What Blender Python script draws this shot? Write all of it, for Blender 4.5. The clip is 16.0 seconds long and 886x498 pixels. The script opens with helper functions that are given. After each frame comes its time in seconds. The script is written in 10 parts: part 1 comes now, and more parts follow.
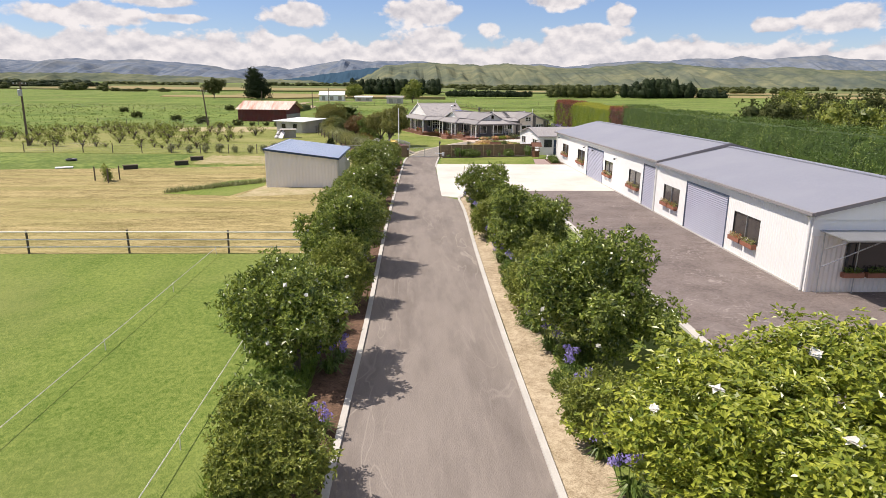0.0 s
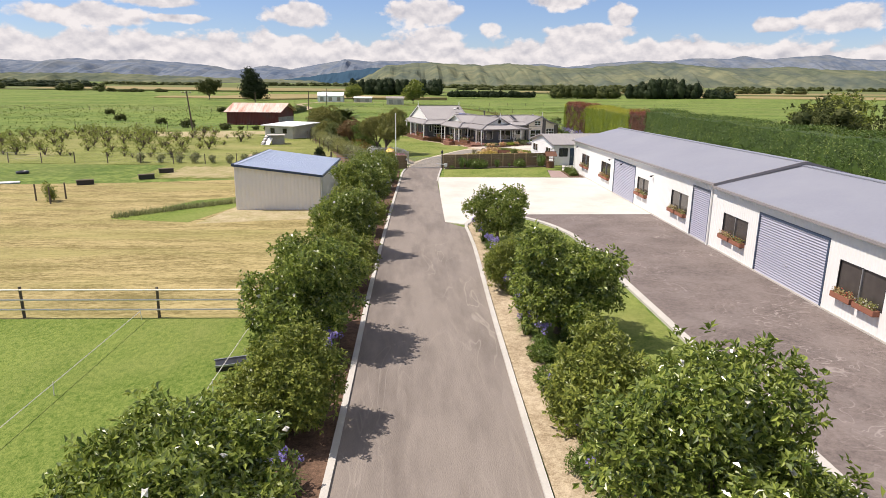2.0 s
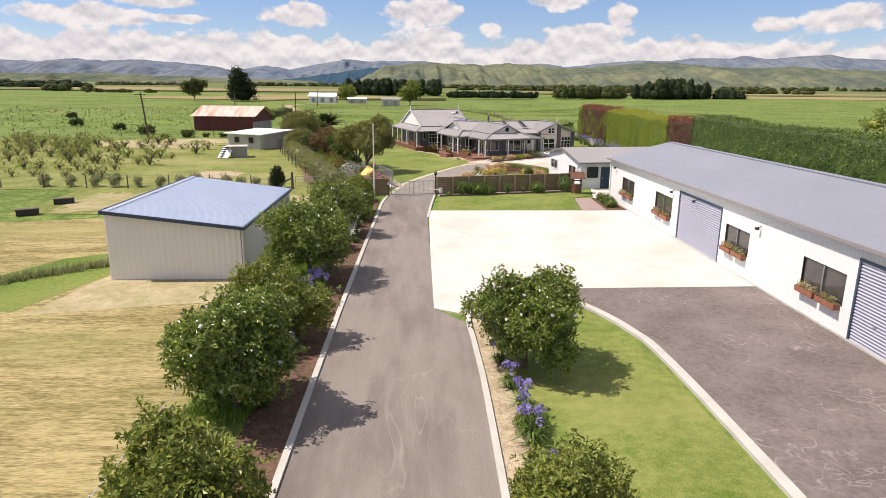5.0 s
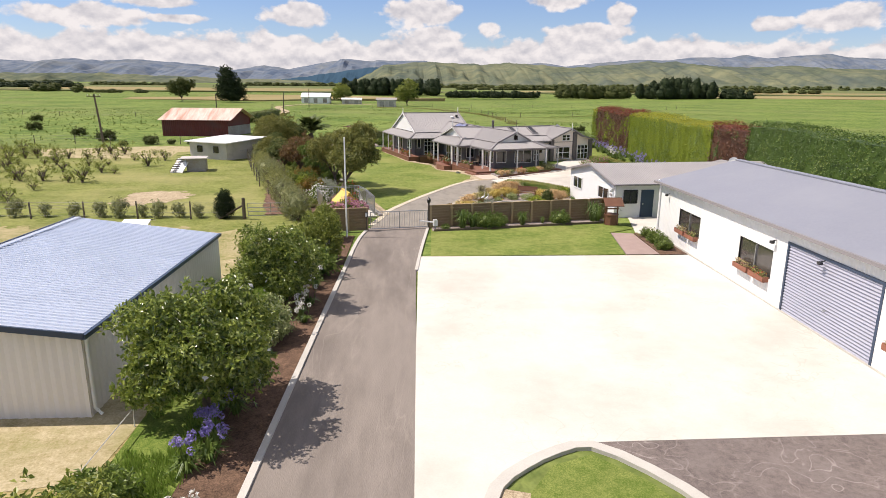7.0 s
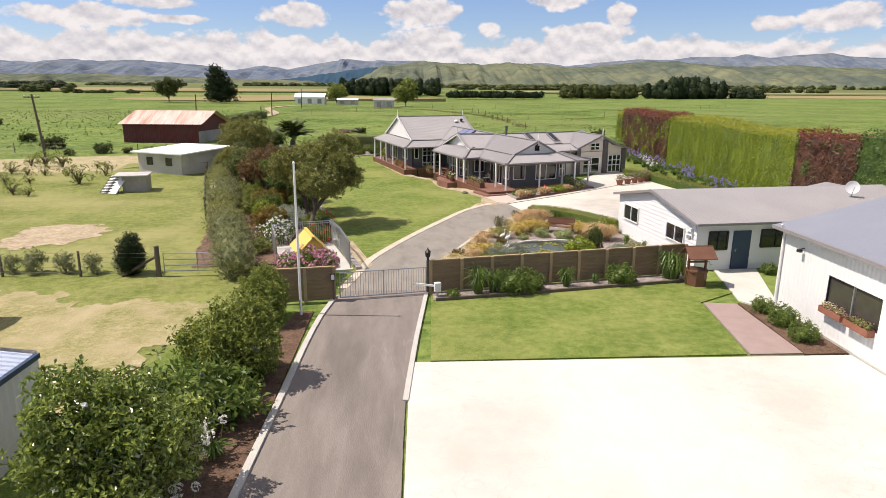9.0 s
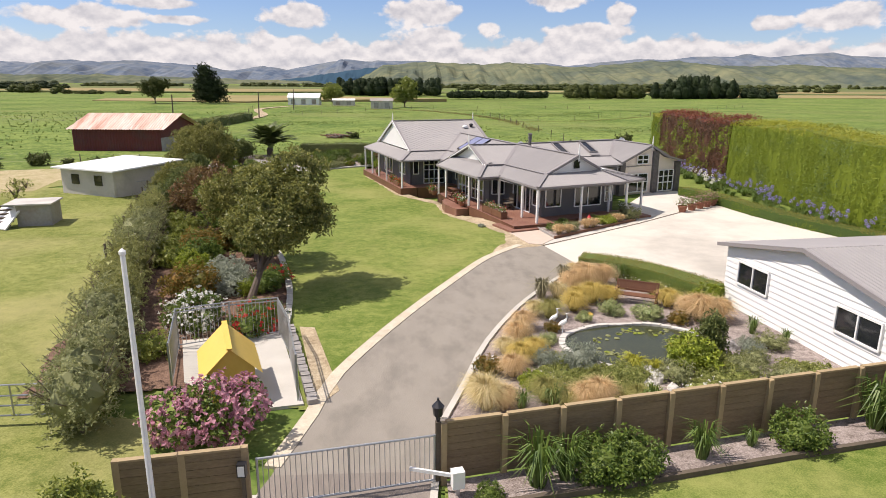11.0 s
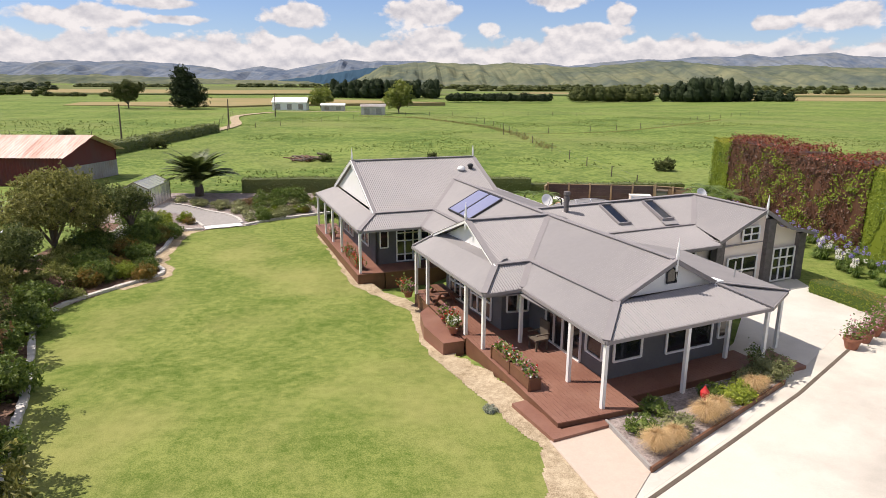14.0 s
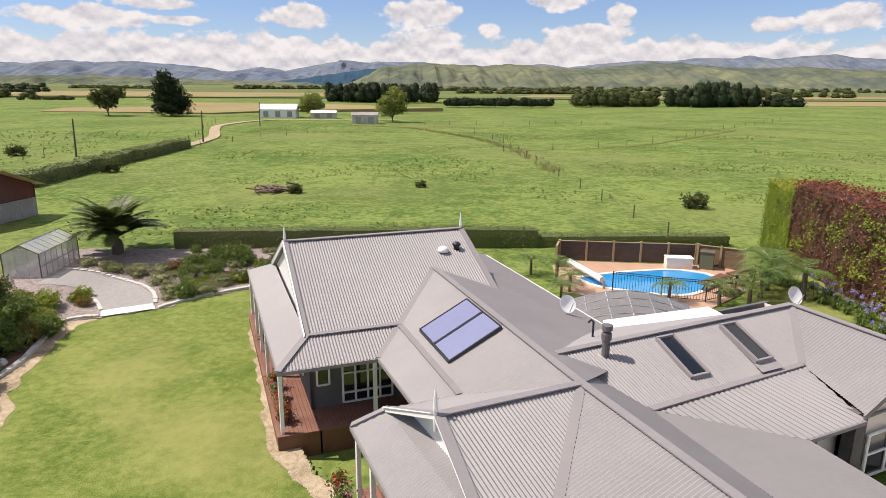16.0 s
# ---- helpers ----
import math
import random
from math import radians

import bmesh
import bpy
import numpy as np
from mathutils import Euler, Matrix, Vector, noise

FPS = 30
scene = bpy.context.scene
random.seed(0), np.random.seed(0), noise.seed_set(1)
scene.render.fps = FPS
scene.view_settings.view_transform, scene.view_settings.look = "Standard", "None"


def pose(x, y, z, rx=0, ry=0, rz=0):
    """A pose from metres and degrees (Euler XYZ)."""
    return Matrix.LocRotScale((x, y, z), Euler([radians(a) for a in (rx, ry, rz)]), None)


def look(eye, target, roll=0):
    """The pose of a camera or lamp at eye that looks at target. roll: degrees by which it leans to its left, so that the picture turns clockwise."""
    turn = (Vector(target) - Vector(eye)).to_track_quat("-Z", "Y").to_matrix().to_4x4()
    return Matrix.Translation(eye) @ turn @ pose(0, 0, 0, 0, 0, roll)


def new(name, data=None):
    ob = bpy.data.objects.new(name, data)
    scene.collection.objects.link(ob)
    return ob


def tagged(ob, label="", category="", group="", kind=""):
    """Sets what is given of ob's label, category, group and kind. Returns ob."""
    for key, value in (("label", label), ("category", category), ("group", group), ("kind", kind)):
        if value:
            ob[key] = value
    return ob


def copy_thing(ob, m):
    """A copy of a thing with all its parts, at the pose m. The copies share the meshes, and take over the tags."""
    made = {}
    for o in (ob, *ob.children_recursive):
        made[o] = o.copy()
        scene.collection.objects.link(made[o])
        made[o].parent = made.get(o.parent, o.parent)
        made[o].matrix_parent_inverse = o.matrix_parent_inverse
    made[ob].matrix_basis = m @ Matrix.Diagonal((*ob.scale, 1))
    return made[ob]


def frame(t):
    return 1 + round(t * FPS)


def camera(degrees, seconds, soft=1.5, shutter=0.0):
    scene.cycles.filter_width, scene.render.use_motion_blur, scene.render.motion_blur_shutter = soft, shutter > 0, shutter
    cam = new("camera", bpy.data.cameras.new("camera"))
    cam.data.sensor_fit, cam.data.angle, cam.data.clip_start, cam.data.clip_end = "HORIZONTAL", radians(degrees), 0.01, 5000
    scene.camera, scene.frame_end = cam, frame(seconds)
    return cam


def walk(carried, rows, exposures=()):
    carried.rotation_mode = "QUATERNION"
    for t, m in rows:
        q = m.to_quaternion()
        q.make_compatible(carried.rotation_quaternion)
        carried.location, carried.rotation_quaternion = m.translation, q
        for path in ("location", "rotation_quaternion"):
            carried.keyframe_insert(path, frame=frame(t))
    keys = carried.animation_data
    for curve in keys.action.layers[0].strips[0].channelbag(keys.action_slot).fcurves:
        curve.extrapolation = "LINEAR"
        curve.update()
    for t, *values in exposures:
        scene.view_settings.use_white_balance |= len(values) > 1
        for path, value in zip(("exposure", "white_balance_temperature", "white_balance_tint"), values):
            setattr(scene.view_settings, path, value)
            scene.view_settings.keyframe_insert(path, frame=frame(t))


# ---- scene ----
cam = camera(69.0, 16.0, 0.85)
PATH = [
    (0, (-2.189, 0.339, 8.246), (-2.076, 2.272, 7.746), 0.6),
    (0.5, (-1.895, 2.364, 8.238), (-1.786, 4.297, 7.739), 0.6),
    (1, (-1.821, 4.62, 8.292), (-1.711, 6.554, 7.794), 0.7),
    (1.5, (-1.86, 6.655, 8.365), (-1.751, 8.589, 7.865), 0.7),
    (2, (-1.862, 8.886, 8.406), (-1.753, 10.819, 7.906), 0.6),
    (2.5, (-1.799, 11.137, 8.402), (-1.69, 13.071, 7.903), 0.7),
    (3, (-1.627, 13.689, 8.4), (-1.52, 15.622, 7.9), 0.6),
    (3.5, (-1.445, 16.187, 8.398), (-1.338, 18.121, 7.898), 0.5),
    (4, (-1.162, 19.044, 8.372), (-1.054, 20.978, 7.872), 0.6),
    (6.5, (0.196, 33.515, 8.429), (0.307, 35.448, 7.929), 0.5),
    (7, (0.337, 36.708, 8.366), (0.448, 38.641, 7.865), 0.5),
    (7.5, (0.454, 39.696, 8.261), (0.565, 41.629, 7.761), 0.6),
    (8, (0.596, 43.005, 8.218), (0.706, 44.938, 7.717), 0.5),
    (8.5, (0.732, 46.163, 8.161), (0.842, 48.096, 7.659), 0.4),
    (9, (0.83, 49.648, 8.109), (0.94, 51.582, 7.608), 0.4),
    (11.5, (1.218, 65.752, 7.779), (1.328, 67.685, 7.279), 0.3),
    (12, (1.475, 68.975, 7.878), (1.585, 70.908, 7.378), 0.3),
    (12.5, (1.786, 72.047, 8.015), (1.897, 73.98, 7.515), 0.4),
    (13, (2.167, 75.336, 8.183), (2.277, 77.269, 7.684), 0.4),
    (13.5, (2.552, 78.305, 8.448), (2.66, 80.239, 7.949), 0.4),
    (14, (2.935, 81.378, 8.893), (3.044, 83.311, 8.393), 0.3),
    (14.5, (3.303, 84.195, 9.333), (3.413, 86.129, 8.835), 0.4),
    (15, (3.732, 87.235, 9.794), (3.841, 89.169, 9.296), 0.4),
    (15.5, (4.126, 89.926, 10.209), (4.239, 91.86, 9.711), 0.5),
    (16, (4.563, 92.94, 10.56), (4.673, 94.874, 10.062), 0.4),
]
walk(cam, [(t, look(eye, target, roll)) for t, eye, target, roll in PATH])

# ---- world, sun, exposure ----
SUN_DIR = Vector((-1.0, 0.08, 1.55)).normalized()      # towards the sun
SUN_EL = math.asin(SUN_DIR.z)
scene.view_settings.exposure = 0.17
scene.view_settings.use_white_balance = True
scene.view_settings.white_balance_temperature = 6800
scene.view_settings.white_balance_tint = 16.0

world = bpy.data.worlds.new("sky")
scene.world = world
world.use_nodes = True
wn, wl = world.node_tree.nodes, world.node_tree.links
wn.clear()
w_out = wn.new("ShaderNodeOutputWorld")
w_bg = wn.new("ShaderNodeBackground")
w_sky = wn.new("ShaderNodeTexSky")
w_sky.sky_type = "NISHITA"
w_sky.sun_disc = False
w_sky.sun_elevation = SUN_EL
w_sky.sun_rotation = math.atan2(SUN_DIR.x, SUN_DIR.y)
w_sky.altitude = 100
w_sky.dust_density = 0.1
w_sky.ozone_density = 3.0
w_tc = wn.new("ShaderNodeTexCoord")
w_sep = wn.new("ShaderNodeSeparateXYZ")
wl.new(w_tc.outputs["Generated"], w_sep.inputs[0])


def wmath(op, a, b=None, clamp=False):
    n = wn.new("ShaderNodeMath")
    n.operation, n.use_clamp = op, clamp
    for i, s in enumerate((a, b)):
        if s is None:
            continue
        if isinstance(s, (int, float)):
            n.inputs[i].default_value = s
        else:
            wl.new(s, n.inputs[i])
    return n.outputs[0]


# cumulus by the direction: a bank along the horizon, single puffs above it, scattered unseen fill cloud elsewhere
w_az = wmath("ARCTAN2", w_sep.outputs[0], w_sep.outputs[1])
w_el = wmath("ARCSINE", w_sep.outputs[2])


def cloud_noise(scale, shift, detail, rough):
    vm = wn.new("ShaderNodeVectorMath")
    vm.operation = "MULTIPLY_ADD"
    vm.inputs[1].default_value = (scale, scale, scale * 1.5)
    vm.inputs[2].default_value = (6.3, 1.1, 2.4 + shift)
    wl.new(w_tc.outputs["Generated"], vm.inputs[0])
    nz = wn.new("ShaderNodeTexNoise")
    nz.inputs["Scale"].default_value = 1.0
    nz.inputs["Detail"].default_value = detail
    nz.inputs["Roughness"].default_value = rough
    wl.new(vm.outputs[0], nz.inputs["Vector"])
    return nz.outputs[0]


def puff(az, el, w, h):
    a = wmath("DIVIDE", wmath("SUBTRACT", w_az, az), w)
    e = wmath("DIVIDE", wmath("SUBTRACT", w_el, el), h)
    return wmath("SUBTRACT", 1.0, wmath("SQRT", wmath("ADD", wmath("MULTIPLY", a, a), wmath("MULTIPLY", e, e))))


w_big, w_fine, w_low = cloud_noise(11.0, 0.0, 4, 0.5), cloud_noise(30.0, 0.0, 6, 0.52), cloud_noise(30.0, 0.34, 6, 0.52)
w_top = wmath("ADD", 0.066, wmath("MULTIPLY", wmath("SUBTRACT", w_big, 0.5), 0.07))
w_field = wmath("MULTIPLY", wmath("SUBTRACT", w_top, w_el), 34.0)
for az, el, w, h in ((-0.43, 0.081, 0.10, 0.019), (-0.32, 0.081, 0.05, 0.009), (-0.157, 0.090, 0.060, 0.023), (0.02, 0.096, 0.074, 0.025), (0.045, 0.066, 0.045, 0.02), (0.217, 0.113, 0.058, 0.015),
                     (0.307, 0.094, 0.026, 0.022), (0.27, 0.071, 0.085, 0.017), (0.589, 0.083, 0.06, 0.022), (0.505, 0.078, 0.035, 0.014), (-0.341, 0.101, 0.075, 0.010), (0.124, 0.077, 0.018, 0.012), (-0.62, 0.09, 0.09, 0.03), (0.75, 0.10, 0.09, 0.03)):
    w_field = wmath("MAXIMUM", w_field, puff(az, el, w * 0.84, h * 0.84))
# cloud overhead, out of view, thickened to brighten the shade
w_fill_cloud = wmath("MULTIPLY", wmath("SUBTRACT", wmath("SUBTRACT", w_big, 0.47), wmath("MULTIPLY", wmath("SUBTRACT", 0.26, w_el), 3.0, clamp=True)), 5.0)
w_field = wmath("MAXIMUM", w_field, w_fill_cloud)
w_body = wmath("ADD", w_field, wmath("MULTIPLY", wmath("SUBTRACT", w_fine, 0.5), 1.7))
w_mask = wmath("MULTIPLY", w_body, 4.2, clamp=True)
w_shade = wmath("ADD", wmath("MULTIPLY", wmath("SUBTRACT", w_fine, w_low), 3.0), 0.66, clamp=True)
w_ccol = wn.new("ShaderNodeMix")
w_ccol.data_type = "RGBA"
w_ccol.inputs["A"].default_value = (5.3, 5.5, 6.1, 1)
w_ccol.inputs["B"].default_value = (8.8, 8.75, 8.8, 1)
wl.new(w_shade, w_ccol.inputs["Factor"])
w_mix = wn.new("ShaderNodeMix")
w_mix.data_type = "RGBA"
wl.new(w_mask, w_mix.inputs["Factor"])
w_tint = wn.new("ShaderNodeVectorMath")
w_tint.operation = "MULTIPLY"
w_tint.inputs[1].default_value = (0.88, 0.98, 1.24)
wl.new(w_sky.outputs[0], w_tint.inputs[0])
wl.new(w_tint.outputs[0], w_mix.inputs["A"])
wl.new(w_ccol.outputs["Result"], w_mix.inputs["B"])
wl.new(w_mix.outputs["Result"], w_bg.inputs["Color"])
w_bg.inputs["Strength"].default_value = 0.088
wl.new(w_bg.outputs[0], w_out.inputs[0])

sun_data = bpy.data.lights.new("sun", "SUN")
sun_data.energy = 5.0
sun_data.angle = radians(0.53)
sun_data.color = (1.0, 0.95, 0.87)
sun = new("sun", sun_data)
sun.matrix_world = look((0, 0, 60), Vector((0, 0, 60)) - SUN_DIR)


# ---- materials ----
def mat(name, a, b=None, rough=0.7, scale=3.0, fine=40.0, bump=0.15, metal=0.0, spread=0.5, island=0.0,
        stains_or_shadow=None, stain_shadow_scale=0.4, wave=None, spec=0.5, stretch=None, dist=0.02, mid=None, scuffs=None):
    """A surface: a and b mix at two scales; island: how far single pieces vary; stains: a third colour in broad patches;
    wave: (axis, pitch) ribs in the relief."""
    m = bpy.data.materials.new(name)
    m.use_nodes = True
    n, l = m.node_tree.nodes, m.node_tree.links
    bsdf = n["Principled BSDF"]
    b = b or tuple(x * 0.75 for x in a)
    tc = n.new("ShaderNodeTexCoord")
    vec = tc.outputs["Object"]
    if stretch:
        vm = n.new("ShaderNodeVectorMath")
        vm.operation = "MULTIPLY"
        vm.inputs[1].default_value = stretch
        l.new(vec, vm.inputs[0])
        vec = vm.outputs[0]
    n1 = n.new("ShaderNodeTexNoise")
    n1.inputs["Scale"].default_value = scale
    n1.inputs["Detail"].default_value = 5
    n2 = n.new("ShaderNodeTexNoise")
    n2.inputs["Scale"].default_value = fine
    n2.inputs["Detail"].default_value = 3
    l.new(vec, n1.inputs["Vector"])
    l.new(vec, n2.inputs["Vector"])

    def arith(op, x, y, clamp=False):
        q = n.new("ShaderNodeMath")
        q.operation, q.use_clamp = op, clamp
        for i, s in enumerate((x, y)):
            if isinstance(s, (int, float)):
                q.inputs[i].default_value = s
            else:
                l.new(s, q.inputs[i])
        return q.outputs[0]

    if mid:
        nm = n.new("ShaderNodeTexNoise")
        nm.inputs["Scale"].default_value = mid
        nm.inputs["Detail"].default_value = 6
        nm.inputs["Roughness"].default_value = 0.7
        l.new(vec, nm.inputs["Vector"])
        f = arith("ADD", arith("MULTIPLY", n1.outputs[0], 0.25), arith("ADD", arith("MULTIPLY", nm.outputs[0], 0.4), arith("MULTIPLY", n2.outputs[0], 0.35)))
    else:
        f = arith("ADD", arith("MULTIPLY", n1.outputs[0], 0.6), arith("MULTIPLY", n2.outputs[0], 0.4))
    f = arith("ADD", arith("MULTIPLY", arith("SUBTRACT", f, 0.5), 1.0 / max(spread, 0.05) * 1.2), 0.5, True)
    if island:
        geo = n.new("ShaderNodeNewGeometry")
        f = arith("ADD", arith("MULTIPLY", f, 1 - island), arith("MULTIPLY", geo.outputs["Random Per Island"], island), True)
    mix = n.new("ShaderNodeMix")
    mix.data_type = "RGBA"
    mix.inputs["A"].default_value = (*a, 1)
    mix.inputs["B"].default_value = (*b, 1)
    l.new(f, mix.inputs["Factor"])
    col = mix.outputs["Result"]
    if stains_or_shadow:
        n3 = n.new("ShaderNodeTexNoise")
        n3.inputs["Scale"].default_value = stain_shadow_scale
        n3.inputs["Detail"].default_value = 6
        n3.inputs["Roughness"].default_value = 0.62
        l.new(vec, n3.inputs["Vector"])
        k = arith("MULTIPLY", arith("MULTIPLY", arith("SUBTRACT", n3.outputs[0], 0.47), 5.0, True), 0.6)
        m2 = n.new("ShaderNodeMix")
        m2.data_type = "RGBA"
        m2.inputs["B"].default_value = (*stains_or_shadow, 1)
        l.new(k, m2.inputs["Factor"])
        l.new(col, m2.inputs["A"])
        col = m2.outputs["Result"]
    if scuffs:
        # thin pale scrape marks, gathered in patches
        n4, n5 = n.new("ShaderNodeTexNoise"), n.new("ShaderNodeTexNoise")
        n4.inputs["Scale"].default_value, n4.inputs["Detail"].default_value, n4.inputs["Distortion"].default_value = 1.1, 1.5, 1.2
        n5.inputs["Scale"].default_value = 0.23
        l.new(vec, n4.inputs["Vector"])
        l.new(vec, n5.inputs["Vector"])
        thin = arith("SUBTRACT", 1.0, arith("MULTIPLY", arith("ABSOLUTE", arith("SUBTRACT", n4.outputs[0], 0.5), 0.0), 55.0), True)
        thin = arith("MULTIPLY", thin, arith("MULTIPLY", arith("SUBTRACT", n5.outputs[0], 0.46), 6.0, True))
        m3 = n.new("ShaderNodeMix")
        m3.data_type = "RGBA"
        m3.inputs["B"].default_value = (*scuffs, 1)
        l.new(arith("MULTIPLY", thin, 0.6), m3.inputs["Factor"])
        l.new(col, m3.inputs["A"])
        col = m3.outputs["Result"]
    l.new(col, bsdf.inputs["Base Color"])
    bsdf.inputs["Roughness"].default_value = rough
    bsdf.inputs["Metallic"].default_value = metal
    bsdf.inputs["Specular IOR Level"].default_value = spec
    if bump:
        bp = n.new("ShaderNodeBump")
        bp.inputs["Strength"].default_value = bump
        bp.inputs["Distance"].default_value = dist
        l.new(n2.outputs[0], bp.inputs["Height"])
        last = bp
        if wave:
            wv = n.new("ShaderNodeTexWave")
            wv.bands_direction = wave[0]
            wv.inputs["Scale"].default_value = 0.314 / wave[1]
            wv.inputs["Distortion"].default_value = 0
            l.new(tc.outputs["Object"], wv.inputs["Vector"])
            bw = n.new("ShaderNodeBump")
            bw.inputs["Strength"].default_value = 0.5
            bw.inputs["Distance"].default_value = 0.03
            l.new(wv.outputs["Fac"], bw.inputs["Height"])
            l.new(bp.outputs[0], bw.inputs["Normal"])
            last = bw
        l.new(last.outputs[0], bsdf.inputs["Normal"])
    return m


M = {}
M["pasture"] = mat("pasture", (0.19, 0.245, 0.062), (0.075, 0.128, 0.025), 0.9, 0.05, 1.9, 0.7, stains_or_shadow=(0.185, 0.20, 0.07), stain_shadow_scale=0.03, spec=0.1, dist=0.3, mid=0.4, spread=0.15)
M["pasture_far"] = mat("pasture_far", (0.145, 0.165, 0.06), (0.09, 0.125, 0.042), 0.9, 0.012, 0.2, 0.3, stains_or_shadow=(0.21, 0.18, 0.085), stain_shadow_scale=0.006, spec=0.1)
M["lawn"] = mat("lawn", (0.222, 0.257, 0.07), (0.085, 0.135, 0.022), 0.9, 0.4, 28, 0.6, stains_or_shadow=(0.29, 0.28, 0.10), stain_shadow_scale=0.14, spec=0.1, mid=2.6, spread=0.2)
M["dry_lawn"] = mat("dry_lawn", (0.255, 0.265, 0.085), (0.11, 0.14, 0.03), 0.9, 0.35, 26, 0.6, stains_or_shadow=(0.35, 0.31, 0.145), stain_shadow_scale=0.12, spec=0.1, mid=2.4, spread=0.2)
M["bright_lawn"] = mat("bright_lawn", (0.20, 0.25, 0.06), (0.065, 0.12, 0.016), 0.9, 0.25, 34, 0.9, stains_or_shadow=(0.225, 0.24, 0.08), stain_shadow_scale=0.12, spec=0.1, mid=7.0, spread=0.2, stretch=(1.0, 0.6, 1.0))
M["patchy"] = mat("patchy", (0.40, 0.335, 0.19), (0.17, 0.18, 0.05), 0.95, 1.2, 22, 0.8, stains_or_shadow=(0.46, 0.37, 0.24), stain_shadow_scale=0.5, spec=0.1, mid=4.0, spread=0.25)
M["straw"] = mat("straw", (0.42, 0.345, 0.165), (0.16, 0.13, 0.05), 0.95, 0.6, 16, 0.9, stains_or_shadow=(0.25, 0.24, 0.085), stain_shadow_scale=0.2, spec=0.1, stretch=(0.3, 1.5, 1), mid=3.0, spread=0.17)
M["dry_soil"] = mat("dry_soil", (0.50, 0.42, 0.28), (0.27, 0.23, 0.11), 0.95, 0.8, 18, 0.6, stains_or_shadow=(0.23, 0.23, 0.08), stain_shadow_scale=0.6, spec=0.1, mid=3.0, spread=0.3)
M["soil"] = mat("soil", (0.20, 0.125, 0.085), (0.065, 0.042, 0.03), 0.95, 2, 26, 0.9, spec=0.1, mid=6, spread=0.28)
M["bark_mulch"] = mat("bark_mulch", (0.26, 0.165, 0.12), (0.08, 0.05, 0.038), 0.95, 3, 30, 0.9, spec=0.1, mid=9.0, spread=0.25)
M["tinted_pane"] = mat("tinted_pane", (0.075, 0.066, 0.06), (0.04, 0.036, 0.034), 0.1, 0.8, 3, 0.0, spec=0.8)
M["sand"] = mat("sand", (0.52, 0.43, 0.30), (0.26, 0.20, 0.125), 0.95, 1, 28, 0.6, spec=0.1, mid=5, spread=0.2)
M["mulch"] = mat("mulch", (0.42, 0.36, 0.335), (0.145, 0.115, 0.102), 0.95, 3, 30, 0.9, spec=0.1, mid=9.0, spread=0.25)
M["asphalt"] = mat("asphalt", (0.30, 0.272, 0.232), (0.22, 0.198, 0.168), 0.85, 0.5, 60, 0.4, stains_or_shadow=(0.165, 0.15, 0.128), stain_shadow_scale=1.1, spec=0.3, mid=2.0, spread=0.5, stretch=(1.0, 0.5, 1.0))
M["asphalt_outer"] = mat("asphalt_outer", (0.27, 0.235, 0.205), (0.175, 0.15, 0.13), 0.85, 0.5, 60, 0.4, stains_or_shadow=(0.12, 0.102, 0.09), stain_shadow_scale=0.5, spec=0.3, mid=2.0, spread=0.5, stretch=(1.0, 0.2, 1.0), scuffs=(0.36, 0.32, 0.275))
M["old_asphalt"] = mat("old_asphalt", (0.23, 0.19, 0.172), (0.095, 0.077, 0.07), 0.85, 0.5, 45, 0.4, stains_or_shadow=(0.22, 0.187, 0.172), stain_shadow_scale=0.6, spec=0.3, mid=6, spread=0.28, scuffs=(0.42, 0.37, 0.34))
M["concrete"] = mat("concrete", (0.64, 0.613, 0.553), (0.55, 0.523, 0.465), 0.8, 0.25, 20, 0.12, stains_or_shadow=(0.43, 0.40, 0.345), stain_shadow_scale=0.22, spec=0.3, mid=1.2, spread=0.4, scuffs=(0.48, 0.435, 0.37))
M["kerb"] = mat("kerb", (0.55, 0.53, 0.48), (0.42, 0.40, 0.36), 0.8, 1.2, 30, 0.3, spec=0.3)
M["paver"] = mat("paver", (0.36, 0.27, 0.24), (0.29, 0.21, 0.19), 0.85, 2, 20, 0.3, spec=0.3)
M["white_wall"] = mat("white_wall", (0.80, 0.80, 0.78), (0.74, 0.74, 0.72), 0.55, 0.5, 8, 0.08, wave=("Y", 0.19))
M["white_trim"] = mat("white_trim", (0.82, 0.82, 0.80), (0.76, 0.76, 0.74), 0.4, 2, 20, 0.05)
M["white_board"] = mat("white_board", (0.80, 0.80, 0.79), (0.75, 0.75, 0.74), 0.5, 2, 20, 0.05)
M["shed_wall"] = mat("shed_wall", (0.78, 0.74, 0.69), (0.72, 0.68, 0.63), 0.5, 0.6, 10, 0.08)
M["blue_roof"] = mat("blue_roof", (0.76, 0.81, 0.89), (0.70, 0.75, 0.83), 0.3, 0.7, 6, 0.05, metal=0.55)
M["blue_trim"] = mat("blue_trim", (0.035, 0.06, 0.11), (0.03, 0.05, 0.09), 0.4, 2, 20, 0.05)
M["lilac_roof"] = mat("lilac_roof", (0.295, 0.307, 0.355), (0.26, 0.272, 0.32), 0.42, 0.5, 8, 0.05, metal=0.2, stains_or_shadow=(0.33, 0.34, 0.38), stain_shadow_scale=0.25)
M["grey_roof"] = mat("grey_roof", (0.30, 0.285, 0.282), (0.265, 0.253, 0.25), 0.55, 0.4, 6, 0.05, spec=0.35, stains_or_shadow=(0.33, 0.312, 0.305), stain_shadow_scale=0.3)
